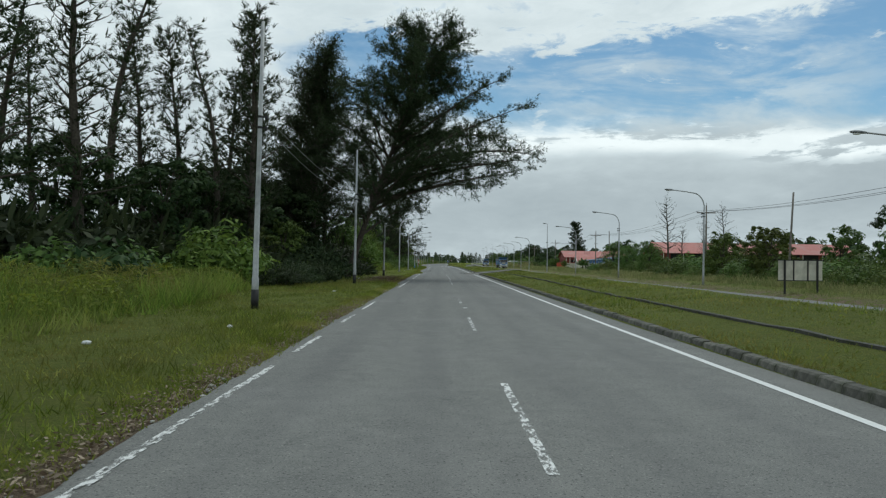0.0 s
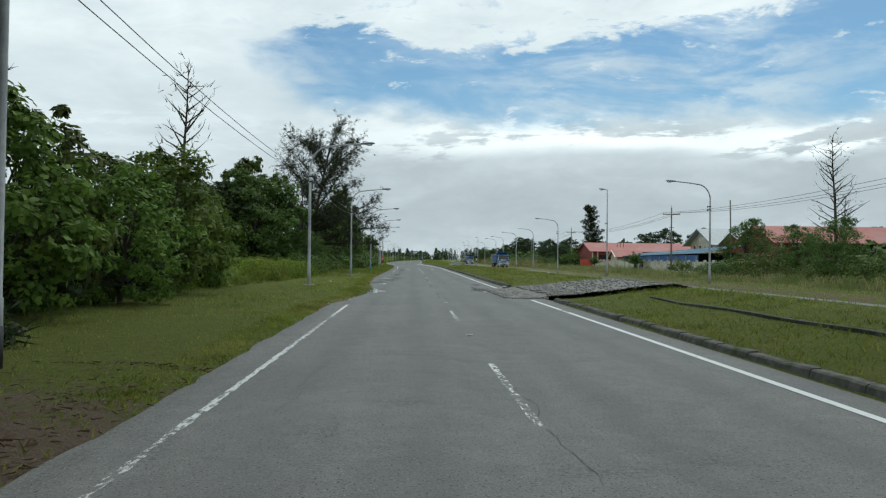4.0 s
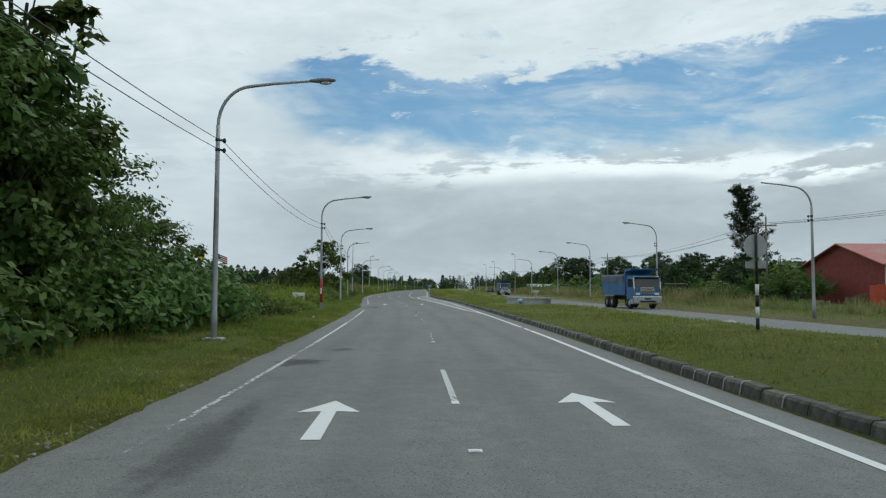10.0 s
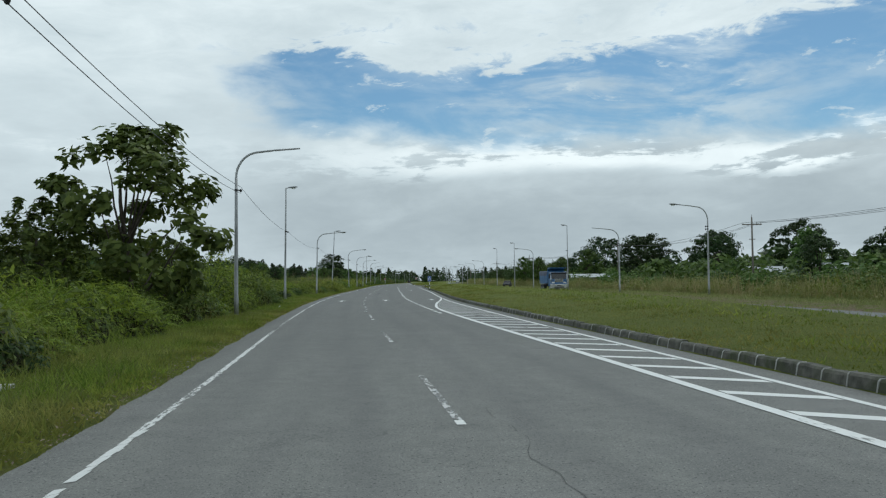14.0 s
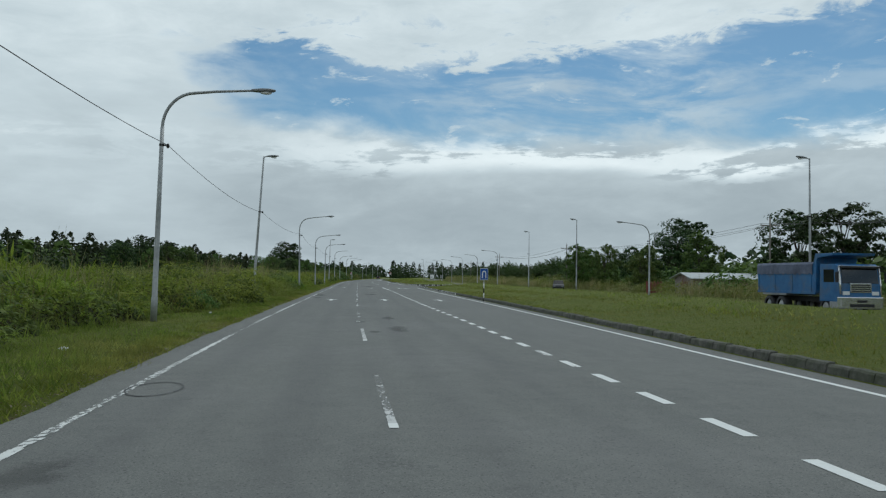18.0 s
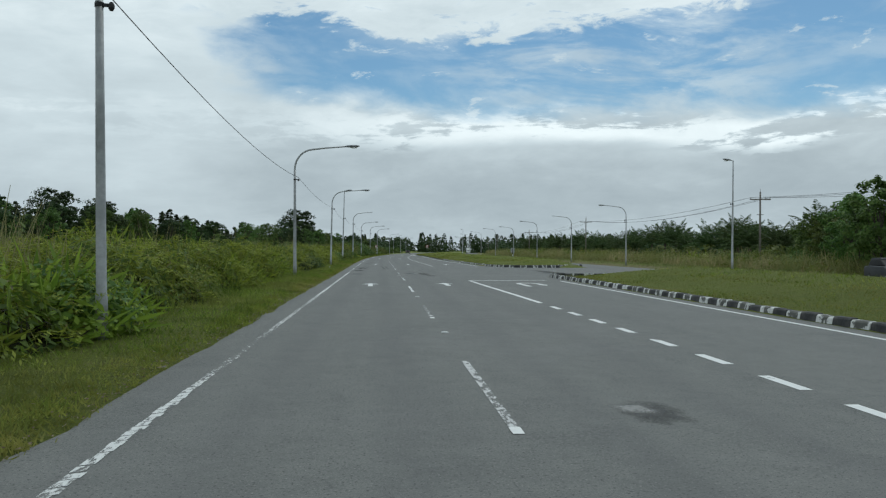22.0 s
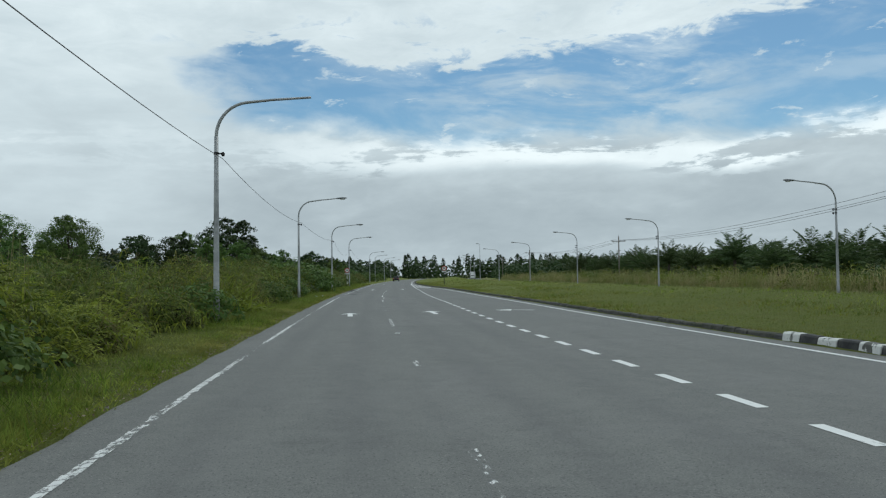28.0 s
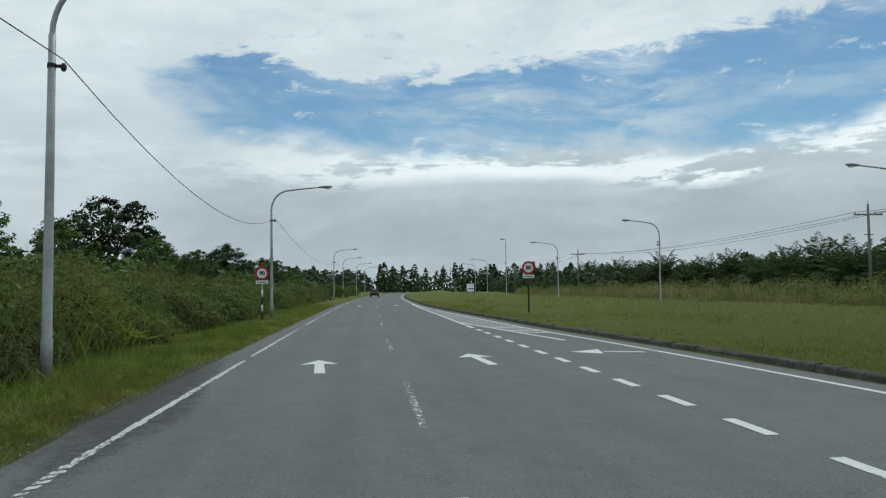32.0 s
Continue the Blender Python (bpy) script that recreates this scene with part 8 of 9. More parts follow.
SX = np.array([left_edge(float(q)) for q in GS])
fshore = lambda d: (lambda s: np.minimum(np.interp(s, GS, SX), -3.45 + 0 * s) + d)
nogap = lambda s, o: ~((s > 430) & (s < 463)) & ~((s > 101) & (s < 113.5) & (o < 12)) & ~((s > 233) & (s < 242) & (o > 7.5) & (o < 13.5))
notrack = lambda s, o: (np.abs(s - 243.8 - .5 * np.sin(o * 2)) > 1.25) & ~((np.abs(s - 68) < 11) & (o > -7.5) & (rng.random(len(s)) < .85))
def thicket_top(s, d, high):
    """Height of a thicket's domed top at s, and d metres in from its front."""
    lump = .5 + .22 * np.sin(s * .9 + 1.7 * np.sin(d * .9 + s * .21)) + .2 * np.sin(s * .37 + d * 1.1 + 2) + .12 * np.sin(s * 2.3 + d * 2.7) + .10 * np.cos(s * 4.1 - d * 3.1)
    ph, pd = s * .82 + .9 * np.sin(d * .55 + 1) + .7 * np.sin(s * .23), d * 1.15 + .8 * np.sin(s * .41)
    dome = np.sqrt(np.abs(np.sin(ph)) * (.35 + .65 * np.abs(np.sin(pd + .6))) + .02)
    tall = .72 + .34 * np.sin(np.floor(ph / math.pi) * 2.7 + np.floor((pd + .6) / math.pi) * 1.9)
    return np.interp(s, [h[0] for h in high], [h[1] for h in high]) * np.clip(.22 + dome * tall * 1.15 + .35 * (lump - .5), .18, 1.6) * (1 - np.exp(-np.maximum(d, 0) * 2.4)) + .05


def scrub_mass(name, n, s0, s1, depth, high, seed, mat, label, length, width, pick, base=None, sg=-1, part_of=None):
    """A thicket: leaves laid over a lumpy surface that rises from the verge. high: heights by s."""
    s = rng.uniform(s0, s1, n)
    d = rng.random(n) ** 1.5 * depth
    top = lambda s, d: thicket_top(s, d, high)
    wob = .35 * np.sin(s * .7) + .25 * np.sin(s * 1.9 + 1)
    k = pick(s, d) & (np.abs(s - 243.5) > 4)
    s, d, wob = s[k], d[k], wob[k]
    m = len(s)
    z0 = top(s, d)
    gs, gd = (top(s + .1, d) - z0) / .1, (top(s, d + .1) - z0) / .1
    N = unit(np.stack([-sg * gd, -gs, np.ones(m)], 1) + rng.normal(size=(m, 3)) * .5)
    o = (base or front)(s) + sg * (d - wob + .35)
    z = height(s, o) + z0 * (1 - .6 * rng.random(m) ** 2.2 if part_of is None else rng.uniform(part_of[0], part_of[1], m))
    P = np.stack([np.interp(s, GS, LX) + o, s, z], 1)
    T = rng.normal(size=(m, 3)) * .8 + np.array([-sg * .25, 0, .35])
    T = unit(T - .75 * N * np.sum(T * N, 1)[:, None])
    side = unit(np.cross(N, T))
    L, Wd = (rng.uniform(.5, 1.4, m) * length)[:, None], (rng.uniform(.6, 1.3, m) * width)[:, None]
    q = np.stack([P - T * L * .5, P + side * Wd * .5, P + T * L * .5 - np.array([0, 0, .15]) * L, P - side * Wd * .5], 1)
    return tagged(new(name, quads(name, q, mat)), label, "scrub", kind="stuff")


def ferns(name, n, s0, s1, depth, high, mat, label, length, pick, base=None, sg=-1):
    """Arching fronds of paired leaflets over the thicket's lumpy top."""
    s = rng.uniform(s0, s1, n)
    d = rng.random(n) ** 1.25 * depth
    k = pick(s, d) & (np.abs(s - 243.5) > 4)
    s, d = s[k], d[k]
    m = len(s)
    wob = .35 * np.sin(s * .7) + .25 * np.sin(s * 1.9 + 1)
    z0 = thicket_top(s, d, high)
    o = (base or front)(s) + sg * (d - wob + .35)
    P = np.stack([np.interp(s, GS, LX) + o, s, height(s, o) + z0 * rng.uniform(.62, 1.05, m)], 1)
    ang = rng.uniform(0, 2 * math.pi, m)
    H = unit(np.stack([np.cos(ang) - sg * .5, np.sin(ang) - .2, np.zeros(m)], 1))
    up = rng.uniform(.45, 1.25, m)
    L = rng.uniform(.6, 1.3, m) * length
    side = np.stack([-H[:, 1], H[:, 0], np.zeros(m)], 1)
    Q = []
    for i in range(13):
        u = .12 + .072 * i
        C = P + H * (L * u)[:, None] + np.array([0, 0, 1.0]) * (L * (up * u - (.55 + .35 * up) * u * u))[:, None]
        F = unit(H + np.array([0, 0, 1.0]) * (up - 2 * (.55 + .35 * up) * u)[:, None])
        w = L * (.15 - .11 * abs(u - .35))
        for q in (-1, 1):
            D = unit(side * q + F * .55 + np.array([0, 0, -.22]) + rng.normal(size=(m, 3)) * .14)
            B = unit(F * .8 - side * q * .3)
            wd, ln = (w * .27)[:, None], w[:, None]
            Q.append(np.stack([C, C + D * ln * .45 + B * wd * .5, C + D * ln, C + D * ln * .5 - B * wd * .5], 1))
    return tagged(new(name, quads(name, np.concatenate(Q), mat)), label, "scrub", kind="stuff")


def arching(name, n, s0, s1, depth, high, mat, label, length, width, pick):
    """Long grass leaves that rise from the thicket and bend over, each one strip."""
    s = rng.uniform(s0, s1, n)
    d = rng.random(n) ** 1.3 * depth - .15
    k = pick(s, d) & (np.abs(s - 243.5) > 4)
    s, d = s[k], d[k]
    m = len(s)
    o = front(s) - (d - .35 * np.sin(s * .7) - .25 * np.sin(s * 1.9 + 1) + .35)
    P = np.stack([np.interp(s, GS, LX) + o, s, height(s, o) + thicket_top(s, d, high) * rng.uniform(.35, .95, m)], 1)
    ang = rng.uniform(0, 2 * math.pi, m)
    H = unit(np.stack([np.cos(ang) + .5, np.sin(ang) - .2, np.zeros(m)], 1))
    side = np.stack([-H[:, 1], H[:, 0], np.zeros(m)], 1)
    L, up, w = rng.uniform(.55, 1.3, m) * length, rng.uniform(.7, 2.0, m), rng.uniform(.6, 1.3, m) * width
    rows = []
    for u, t in ((0, .6), (.3, 1.0), (.58, .85), (.82, .5), (1.0, .06)):
        C = P + H * (L * u * .8)[:, None] + np.array([0, 0, 1.0]) * (L * (up * u - (.35 + .75 * up) * u * u) * .8)[:, None]
        rows += [C - side * (w * t * .5)[:, None], C + side * (w * t * .5)[:, None]]
    V = np.stack(rows, 1).reshape(-1, 3)
    b = np.arange(m)[:, None] * 10
    F = np.concatenate([b + np.array([2 * i, 2 * i + 1, 2 * i + 3, 2 * i + 2]) for i in range(4)])
    return tagged(new(name, mesh(name, V.tolist(), F.tolist(), mat)), label, "scrub", kind="stuff")


HIGH = [(200, 1.0), (216, 1.2), (228, .7), (250, .9), (268, 1.3), (284, 2.1), (304, 2.4), (318, 1.7), (330, 1.2), (346, .9), (356, 1.35), (372, 1.3), (385, 1.2), (405, 1.35), (420, 1.25), (434, 1.35), (450, 1.25), (478, 1.4), (500, 1.35), (512, 1.7), (530, 2.0), (560, 2.1), (600, 1.9), (680, 1.6)]
patchy = lambda a, b: (lambda s, d: (np.sin(s * .31 + a) + np.sin(s * .83 + d * .7 + b) + .5 * np.sin(s * 2.1 + b)) > rng.uniform(-1.2, 1.2, len(s)))
scrub_mass("scrub_thicket", 90000, 204, 510, 5.5, HIGH, 1, LEAF_LIME, "bright yellow-green scrub thicket beside the verge", .27, .085, patchy(0, 1))
scrub_mass("scrub_thicket", 60000, 204, 382, 5.5, HIGH, 2, LEAF_B, "olive scrub thicket beside the verge", .24, .09, patchy(3, 4))
scrub_mass("scrub_thicket", 20000, 382, 470, 5.5, HIGH, 2, LEAF_B, "olive scrub thicket beside the verge", .24, .09, patchy(3, 4))
scrub_mass("scrub_thicket", 90000, 490, 680, 5.5, HIGH, 3, RANK, "rank yellow-green grass thicket beside the verge", .34, .035, patchy(1, 2))
scrub_mass("scrub_thicket", 26000, 432, 505, 5.5, HIGH, 14, LEAF_LIME, "bright ferns in mounds beside the verge", .42, .06, patchy(3, 2))
scrub_mass("scrub_thicket", 18000, 384, 436, 5.5, HIGH, 15, LEAF_LIME, "bright ferns in mounds beside the verge", .38, .06, patchy(3, 2))
scrub_mass("scrub_thicket", 80000, 502, 680, 5.5, HIGH, 4, LEAF_B, "olive weeds tangled in rank grass", .22, .05, patchy(4, 5))
scrub_mass("scrub_thicket", 36000, 370, 680, 5.5, HIGH, 5, LEAF_BROWN, "withered brown stems in the thicket", .30, .035, patchy(5.5, 2.5))
# shade under the ferns, painted as a layer of dark fronds in the lower part
scrub_mass("scrub_thicket", 60000, 204, 640, 2.6, HIGH, 16, SHADE_FROND, "fronds low in the thicket, coloured dark to stand for its shade", .34, .05, lambda s, d: s > 0, part_of=(.0, .62))
ferns("fern_thicket", 9000, 204, 345, 4.5, HIGH, LEAF_LIME, "arching yellow-green ferns beside the verge", .75, patchy(0, 1))
ferns("fern_thicket", 10500, 345, 510, 5.0, HIGH, LEAF_FERN, "arching bright ferns in mounds beside the verge", 1.1, patchy(3, 2))
ferns("fern_thicket", 3000, 510, 640, 5.0, HIGH, LEAF_LIME, "arching ferns tangled in rank grass", .8, patchy(1, 2))
arching("long_grass", 9000, 345, 440, 4.0, HIGH, TALLBLADE, "long arching grass leaves among ferns", 1.0, .034, patchy(0, 1))
arching("long_grass", 9000, 440, 560, 4.5, HIGH, LEAF_FERN, "long bright arching leaves among ferns", 1.05, .036, patchy(2, 3))
arching("long_grass", 6000, 520, 650, 4.0, HIGH, TALLBLADE, "long arching grass leaves in the thicket", 1.1, .034, patchy(1, 3))
arching("long_grass", 5000, 205, 345, 3.5, HIGH, TALLBLADE, "long arching grass leaves in the scrub", .8, .03, patchy(2, 2))
LOW = [(-20, 1.0), (30, 1.0), (40, .8), (100, .6), (112, .9), (125, 1.15), (142, .9), (150, .4)]
scrub_mass("scrub_thicket", 26000, -12, 48, 7, LOW, 6, TALLBLADE, "tall yellow-green weeds before the wood", .36, .045, patchy(0, 1))
scrub_mass("scrub_thicket", 14000, -12, 48, 7, LOW, 7, LEAF_LIME, "leafy lime weeds before the wood", .26, .06, patchy(2, 3))
scrub_mass("scrub_thicket", 22000, 104, 148, 5.5, LOW, 8, LEAF_LIME, "leafy lime weeds before the trees", .34, .075, patchy(0, 1))
scrub_mass("scrub_thicket", 9000, 104, 148, 5.5, LOW, 9, TALLBLADE, "tall grass among weeds before the trees", .36, .04, patchy(2, 3))
scrub_mass("scrub_thicket", 16000, 150, 206, 2.0, [(150, .5), (206, .6)], 10, LEAF_B, "low weeds at the foot of the trees", .24, .05, patchy(1, 5))
ferns("fern_thicket", 2200, 108, 146, 5.0, LOW, LEAF_LIME, "arching bright ferns before the trees", .9, patchy(0, 1))
FARH = [(-20, .5), (230, .5), (250, 1.1), (400, 1.2), (480, 1.3), (560, 1.7), (760, 1.8)]
scrub_mass("scrub_thicket", 60000, 245, 760, 9, FARH, 11, REED, "dry yellow reeds along the far verge", .5, .06, patchy(0, 1), fopp(8.8), 1)
scrub_mass("scrub_thicket", 60000, 245, 760, 9, FARH, 12, TALLBLADE, "green weeds along the far verge", .4, .08, patchy(2, 3), fopp(8.8), 1)
scrub_mass("scrub_thicket", 26000, -10, 245, 5, FARH, 13, REED, "dry weeds on the far verge", .36, .05, patchy(1, 4), fopp(8.8), 1)
turf("lawn_grass", 70000, 150, 640, fshore(-.25), lambda s: front(s) - .3, .12, .36, .020, TALLBLADE, "longer soft grass on the verge", .65, 3, .45, notrack)
turf("lawn_grass", 300000, -5, 640, fshore(-.3), lambda s: front(s) - .5, .06, .17, .026, BLADE, "short mown grass on the verge", .75, 1, .15, notrack, 1.3)
turf("lawn_grass", 120000, -5, 640, fshore(.06), fshore(-.75), .06, .17, .020, BLADE, "ragged grass at the road edge", .8, 2, .25, notrack, lift=.015)
turf("median_grass", 230000, -5, 650, fedge(.95), fedge(6.0), .05, .15, .034, BLADE, "grass on the median", .75, 1, .15, nogap, 1.4)
turf("median_grass", 5000, -5, 640, fedge(.95), fedge(6.5), .12, .26, .011, REED, "yellowed tufts on the median", .5, 3, .45, nogap)
turf("lawn_grass", 6000, -5, 640, fshore(-.4), lambda s: front(s), .14, .30, .013, REED, "yellowed tufts on the verge", .5, 3, .45, notrack)
turf("median_grass", 30000, -5, 640, fedge(1.1), fopp(-4.0), .10, .27, .020, TALLBLADE, "soft longer tufts on the median", .6, 3, .45, nogap, 1.2)
turf("median_grass", 45000, -5, 700, fedge(5.0), fopp(-3.9), .07, .18, .05, BLADE, "longer grass on the median", .7, 1, .2, nogap)
turf("tall_grass", 14000, -15, 660, front, lambda s: front(s) - 3.0, .35, .95, .028, TALLBLADE, "tall wild grass beside the verge", .42, 4, .3, lambda s, o: notrack(s, o) & ((s < 204) | (rng.random(len(s)) < .4)), 1.2)
turf("tall_grass", 5000, -10, 40, lambda s: front(s) + .6, lambda s: front(s) - 8, .5, 1.3, .035, TALLBLADE, "bright rank grass beside the wood", .4, 4, .2)
turf("lawn_grass", 24000, -5, 75, fshore(-.5), lambda s: front(s), .12, .34, .018, TALLBLADE, "ragged longer grass on the verge", .6, 2, .45, notrack)
turf("tall_grass", 1500, 110, 142, front, lambda s: front(s) - 5, .6, 1.4, .04, TALLBLADE, "bright tall grass before the trees", .35, 4, .2)
turf("tall_grass", 5000, 205, 660, lambda s: front(s) - 1.0, lambda s: front(s) - 6, .8, 1.6, .035, RANK, "tall wild grass in the field", .34, 4, .35, lambda s, o: notrack(s, o) & ((s < 425) | (s > 500) | (o < front(s) - 3.5)))
turf("tall_grass", 5600, 498, 660, lambda s: front(s) - .5, lambda s: front(s) - 7, 1.0, 2.2, .035, RANK, "rank grass standing like a hedge", .42, 4, .3)
turf("tall_grass", 24000, 205, 700, lambda s: front(s) - 4, lambda s: front(s) - 32, .7, 1.5, .06, FIELD, "wild grass over the open field", .4, 4, .3)
turf("tall_reeds", 9000, 330, 640, lambda s: front(s) - 1.8, lambda s: front(s) - 9, 1.5, 2.7, .035, REED, "pale seeding reeds", .22, 5, .5, lambda s, o: (np.abs(s - 392) < 18) | (rng.random(len(s)) < .18))
turf("verge_grass", 34000, -5, 760, fopp(5.0), fopp(10.0), .12, .42, .04, REED, "dry grass on the far verge", .45, 2, .25)
turf("reed_bed", 13000, 245, 760, fopp(9.0), fopp(17), .8, 2.0, .06, REED_DRY, "dry reeds along the far verge", .25, 5, .4, lambda s, o: np.abs(s - 407) > 9)
turf("verge_grass", 9000, -5, 250, fopp(8.5), fopp(13), .35, 1.0, .05, REED, "dry tall grass before the bushes", .35, 4, .4)


# ---- stones, gravel and kerbs, piece by piece ----
random.seed(31)
stones = []
for k in range(3):
    bm = bmesh.new()
    bmesh.ops.create_icosphere(bm, subdivisions=1, radius=1)
    for v in bm.verts:
        v.co *= 1 + .3 * noise.noise(v.co * 1.3 + Vector((k * 5, 0, 0)))
        v.co.z *= .6
    stones.append(done(bm, "stone", STONE, False))
m = 17000
ls = np.where(rng.random(m) < .45, 23.8 + rng.normal(size=m) * 1.3, rng.choice([8, 14, 27, 19], m) + rng.normal(size=m) * 5)
lo = np.array([left_edge(float(q)) for q in ls]) + .10 * np.exp(-((ls - 23.9) / 1.2) ** 2) - .02 - np.abs(rng.normal(size=m)) * .26
P = np.stack([np.interp(ls, GS, LX) + lo, ls, height(ls, lo) + rng.uniform(.015, .05, m)], 1)
D = rng.normal(size=(m, 3)) * np.array([1, 1, .25])
tagged(new("leaf_litter", quads("leaf_litter", leaf_quads(P, D, rng.uniform(.025, .085, m), rng.uniform(.014, .035, m)), LITTER)), "dry brown leaves and chips along the road edge", "litter", kind="stuff")
m = 9000
ls = 68 + np.clip(rng.normal(size=m) * 6.5, -14, 14)
lo = -3.75 - np.abs(rng.normal(size=m)) * 1.6
P = np.stack([np.interp(ls, GS, LX) + lo, ls, height(ls, lo) + rng.uniform(.008, .04, m)], 1)
D = rng.normal(size=(m, 3)) * np.array([1, 1, .2])
tagged(new("leaf_litter", quads("leaf_litter", blades_quads(P, D, rng.uniform(.05, .16, m), rng.uniform(.012, .03, m)), RED_LITTER)), "reddish needles and twigs fallen under a casuarina", "litter", kind="stuff")
m = 15000
ls = rng.uniform(150, 640, m)
lo = np.interp(ls, GS, SX) + .04 - np.abs(rng.normal(size=m)) * .22
P = np.stack([np.interp(ls, GS, LX) + lo, ls, height(ls, lo) + rng.uniform(.03, .07, m)], 1)
tagged(new("leaf_litter", quads("leaf_litter", leaf_quads(P, rng.normal(size=(m, 3)) * np.array([1, 1, .25]), rng.uniform(.02, .075, m), rng.uniform(.008, .022, m)), LITTER)), "dry bits of straw along the road edge", "litter", kind="stuff")
gr = tagged(new("edge_gravel"), "loose pale stones along the broken road edge", "gravel", kind="stuff")
for i in range(300):
    s = random.choice((random.uniform(98, 140), random.uniform(98, 140), random.uniform(0, 60), random.uniform(150, 250), random.uniform(101.5, 113)))
    if 101.5 < s < 113 and random.random() < .5:
        off, z = random.uniform(2.9, 8.5), None
        z = gz(s, off) + .23 if off > edge(s) + .9 else .01
    else:
        off = left_edge(s) - abs(random.gauss(.02, .2)) + .04 if not 105 < s < 116 else -3.72 + random.gauss(0, .09)
        z = -.03
    r = random.uniform(.018, .055)
    ob = new("stone", random.choice(stones))
    ob.parent = gr
    ob.matrix_basis = pose(line(s) + off, s, z + r * .2, 0, 0, random.uniform(0, 360)) @ Matrix.Diagonal((r * random.uniform(.8, 1.5), r, r, 1))
V, F = [], []
base = [tuple(v.co) for v in stones[0].vertices]
fs = [tuple(p.vertices) for p in stones[0].polygons]
for i in range(4200):
    if i % 2 == 0:
        s, off = random.uniform(102, 112), random.uniform(2.9, 11.5) if i % 4 else random.uniform(2.7, 6)
        z = gz(s, off) + .23 if off > edge(s) + .9 else 0.0
    else:
        s = random.uniform(-5, 600)
        s = random.choice((s, random.uniform(-5, 60), random.uniform(98, 215), random.uniform(104, 121), random.uniform(104, 121), random.uniform(225, 250)))
        off, z = left_edge(s) - abs(random.gauss(.0, .22)) + .05 if not 105 < s < 116 else -3.72 + random.gauss(0, .11), -.03
    r = random.uniform(.01, .035) if i % 2 else random.uniform(.025, .085)
    n = len(V)
    V += [(line(s) + off + r * x, s + r * y, z + r * (q + .3)) for x, y, q in base]
    F += [tuple(a + n for a in f) for f in fs]
ob = new("loose_chippings", mesh("loose_chippings", V, F, STONE))
ob.parent = gr
tagged(ob, "", kind="stuff")


def kerb_mesh(mat, seed):
    """One kerb stone 1 m long: sloped face, rounded arris, uneven."""
    bm = bmesh.new()
    prof = [(-.02, -.25), (0, .0), (.032, .165), (.065, .205), (.21, .21), (.22, -.25)]
    rows = []
    for i in range(4):
        y = -.475 + .95 * i / 3
        rows.append([bm.verts.new((x + .012 * noise.noise((x * 9, y * 4, seed)), y, z + .015 * noise.noise((y * 3, z * 9, seed + 3.0)))) for x, z in prof])
    for a, b in zip(rows, rows[1:]):
        for k in range(len(prof) - 1):
            bm.faces.new((a[k], a[k + 1], b[k + 1], b[k]))
    bm.faces.new(rows[0]), bm.faces.new(rows[-1][::-1])
    bmesh.ops.recalc_face_normals(bm, faces=bm.faces)
    return done(bm, "kerb_stone", mat, False)


KM = {m.name: [kerb_mesh(m, 11.0 * k + 2) for k in range(3)] for m in (KERB, KERB_WHITE, KERB_BLACK)}
kerb = tagged(new("median_kerb"), "row of kerb stones along the median, partly painted", kind="structure")


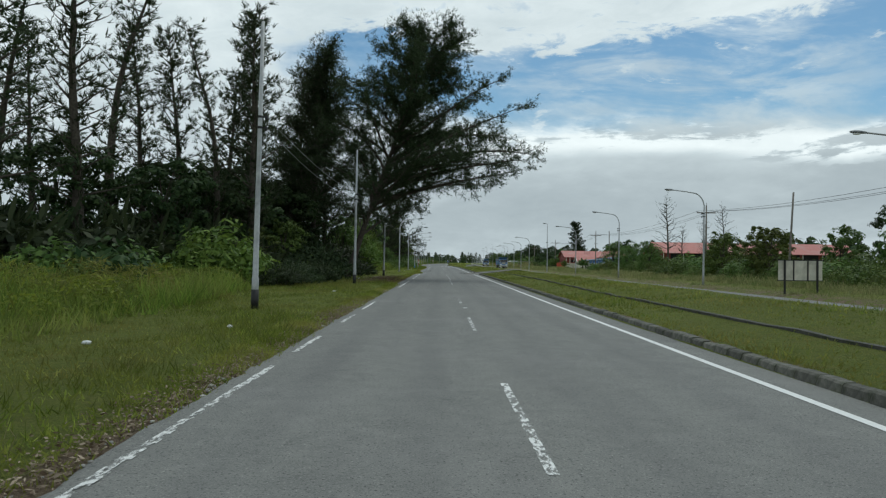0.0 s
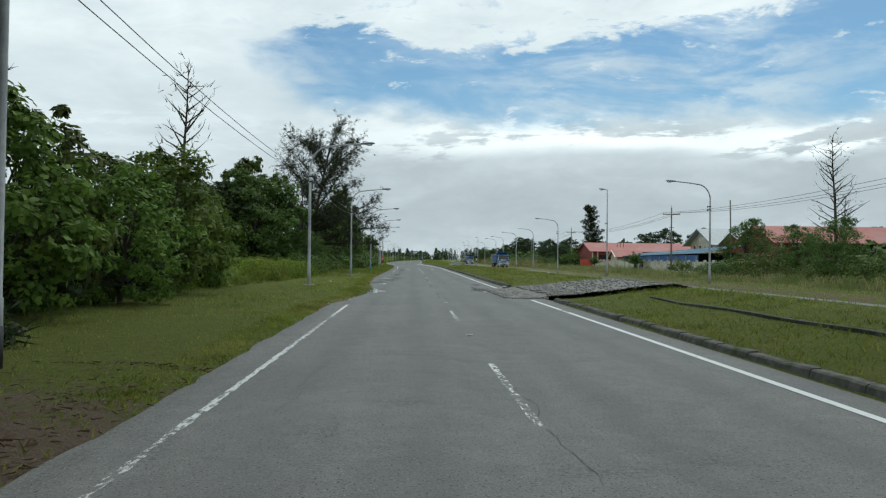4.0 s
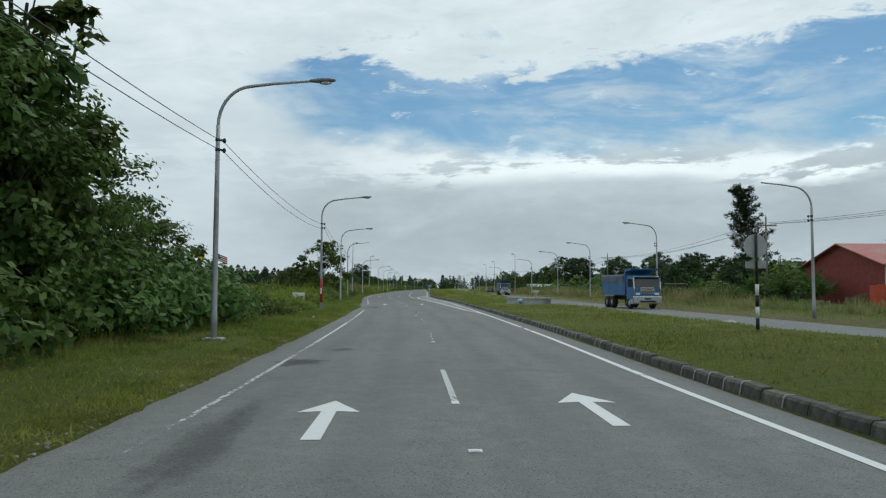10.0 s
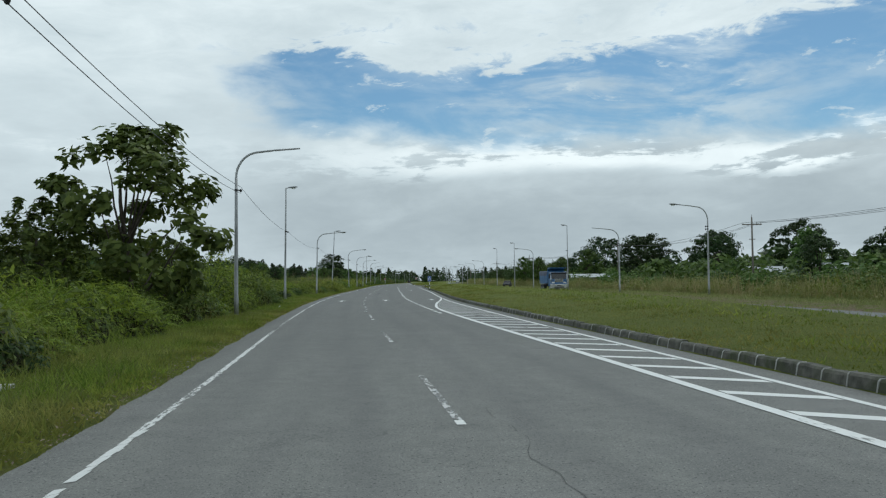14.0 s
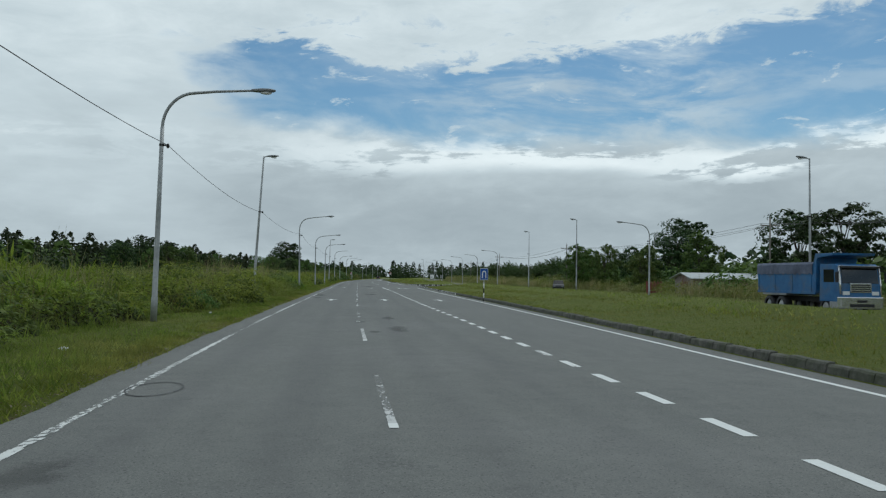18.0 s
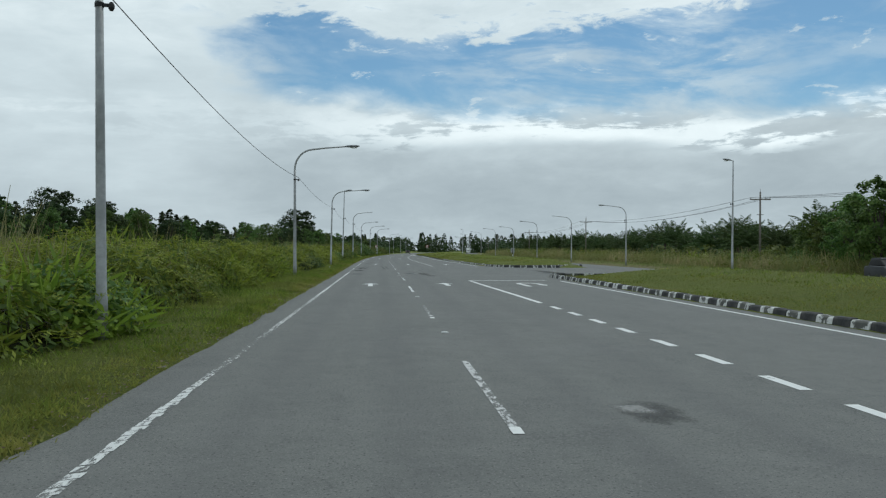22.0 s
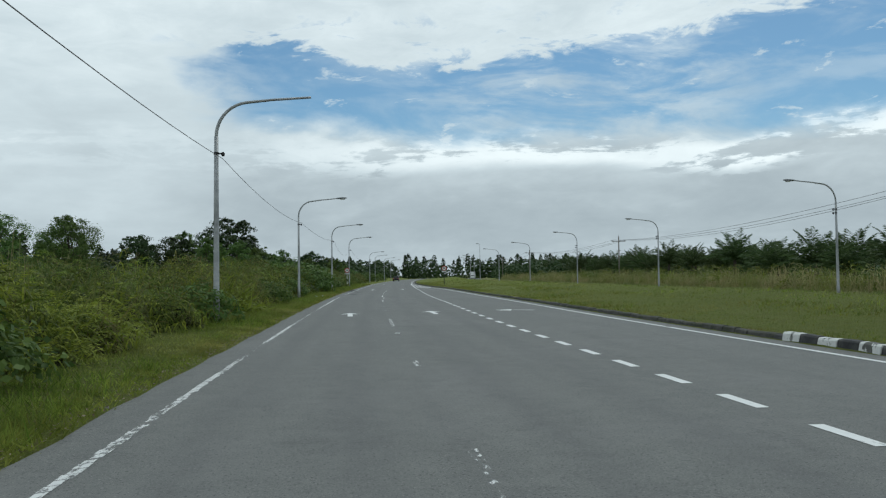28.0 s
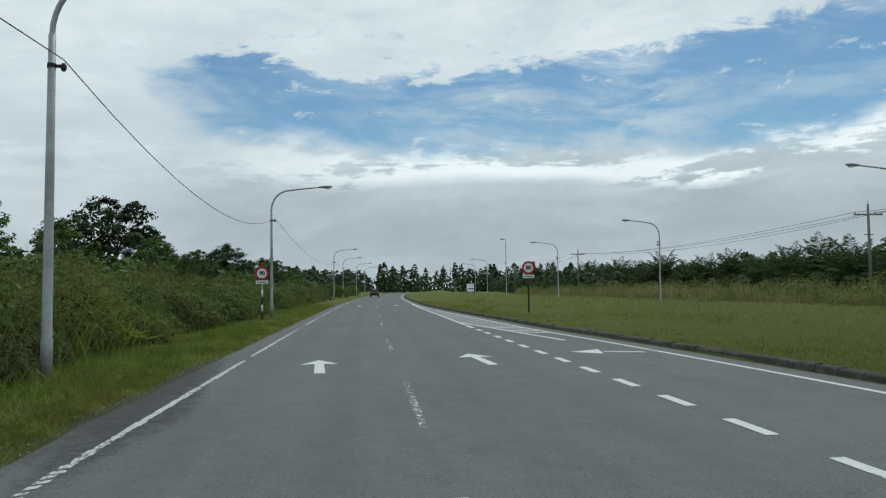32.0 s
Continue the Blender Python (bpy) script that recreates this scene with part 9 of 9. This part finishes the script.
def lay(points, painted, single):
    """Stones along a polyline of (s, off)."""
    P = [Vector((line(s) + o, s, 0)) for s, o in points]
    V, F, VJ, FJ, dist, i, k = [], [], [], [], 0.0, 0, 0
    while i < len(P) - 1:
        seg = (P[i + 1] - P[i]).length
        if dist > seg:
            dist -= seg
            i += 1
            continue
        p = P[i].lerp(P[i + 1], dist / seg)
        d = (P[i + 1] - P[i]).normalized()
        mat = (KERB_WHITE if k % 2 else KERB_BLACK) if painted else KERB
        me = KM[mat.name][k % 3]
        m = Matrix.Translation(p + Vector((0, 0, random.uniform(-.025, .012)))) @ Matrix.Rotation(math.atan2(-d.x, d.y) + random.uniform(-.02, .02), 4, "Z") @ Matrix.Rotation(random.uniform(-.03, .03), 4, "Y") @ Matrix.Diagonal((1, .68 if painted else .66, 1 if 105 < p.y < 505 else .72, 1))
        if single(p.y):
            ob = new("kerb_stone", me)
            ob.parent = kerb
            ob.matrix_basis = m
        else:
            n = len(V)
            V += [m @ v.co for v in me.vertices]
            F += [tuple(a + n for a in q.vertices) for q in me.polygons]
        if not painted and 105 < p.y < 300 and random.random() < .7:
            n, mj = len(VJ), m @ Matrix.Translation((0, .49, 0))
            VJ += [mj @ Vector(q) for y in (-.02, .02) for q in ((-.012, y, -.1), (-.008, y, .0), (.026, y, .172), (.062, y, .215), (.19, y, .218))]
            FJ += [(n + a, n + a + 1, n + a + 6, n + a + 5) for a in range(4)] + [tuple(range(n, n + 5)), tuple(range(n + 9, n + 4, -1))]
        dist += .67 if painted else .65
        k += 1
    if V:
        if VJ:
            ob = new("mortar_joints", mesh("mortar_joints", VJ, FJ, CONCRETE))
            ob.parent = kerb
            tagged(ob, "", kind="stuff")
        ob = new("kerb_run", mesh("kerb_run", V, F, KERB))
        ob.parent = kerb
        tagged(ob, "", kind="stuff")


ke = lambda a, b: [(s, edge(s) + .68) for s in steps(a, b, 2.0)]
lay(ke(-40, 101), False, lambda y: 4 < y < 40)
lay(ke(114, 386), False, lambda y: 150 < y < 190 or 232 < y < 256)
lay(ke(386, 430) + [(431.3, edge(431) + .78), (432.2, edge(432) + 1.2), (432.7, edge(432) + 2.2), (432.9, 14), (432.6, 20.5)], True, lambda y: True)
lay([(464.5, 20.5), (460.5, 17.0), (458.4, 14.0), (458.2, 12.2), (459.6, 10.9), (462.5, 9.95), (466, 9.6)] + ke(470, 506), True, lambda y: True)
lay(ke(506, 780), False, lambda y: False)
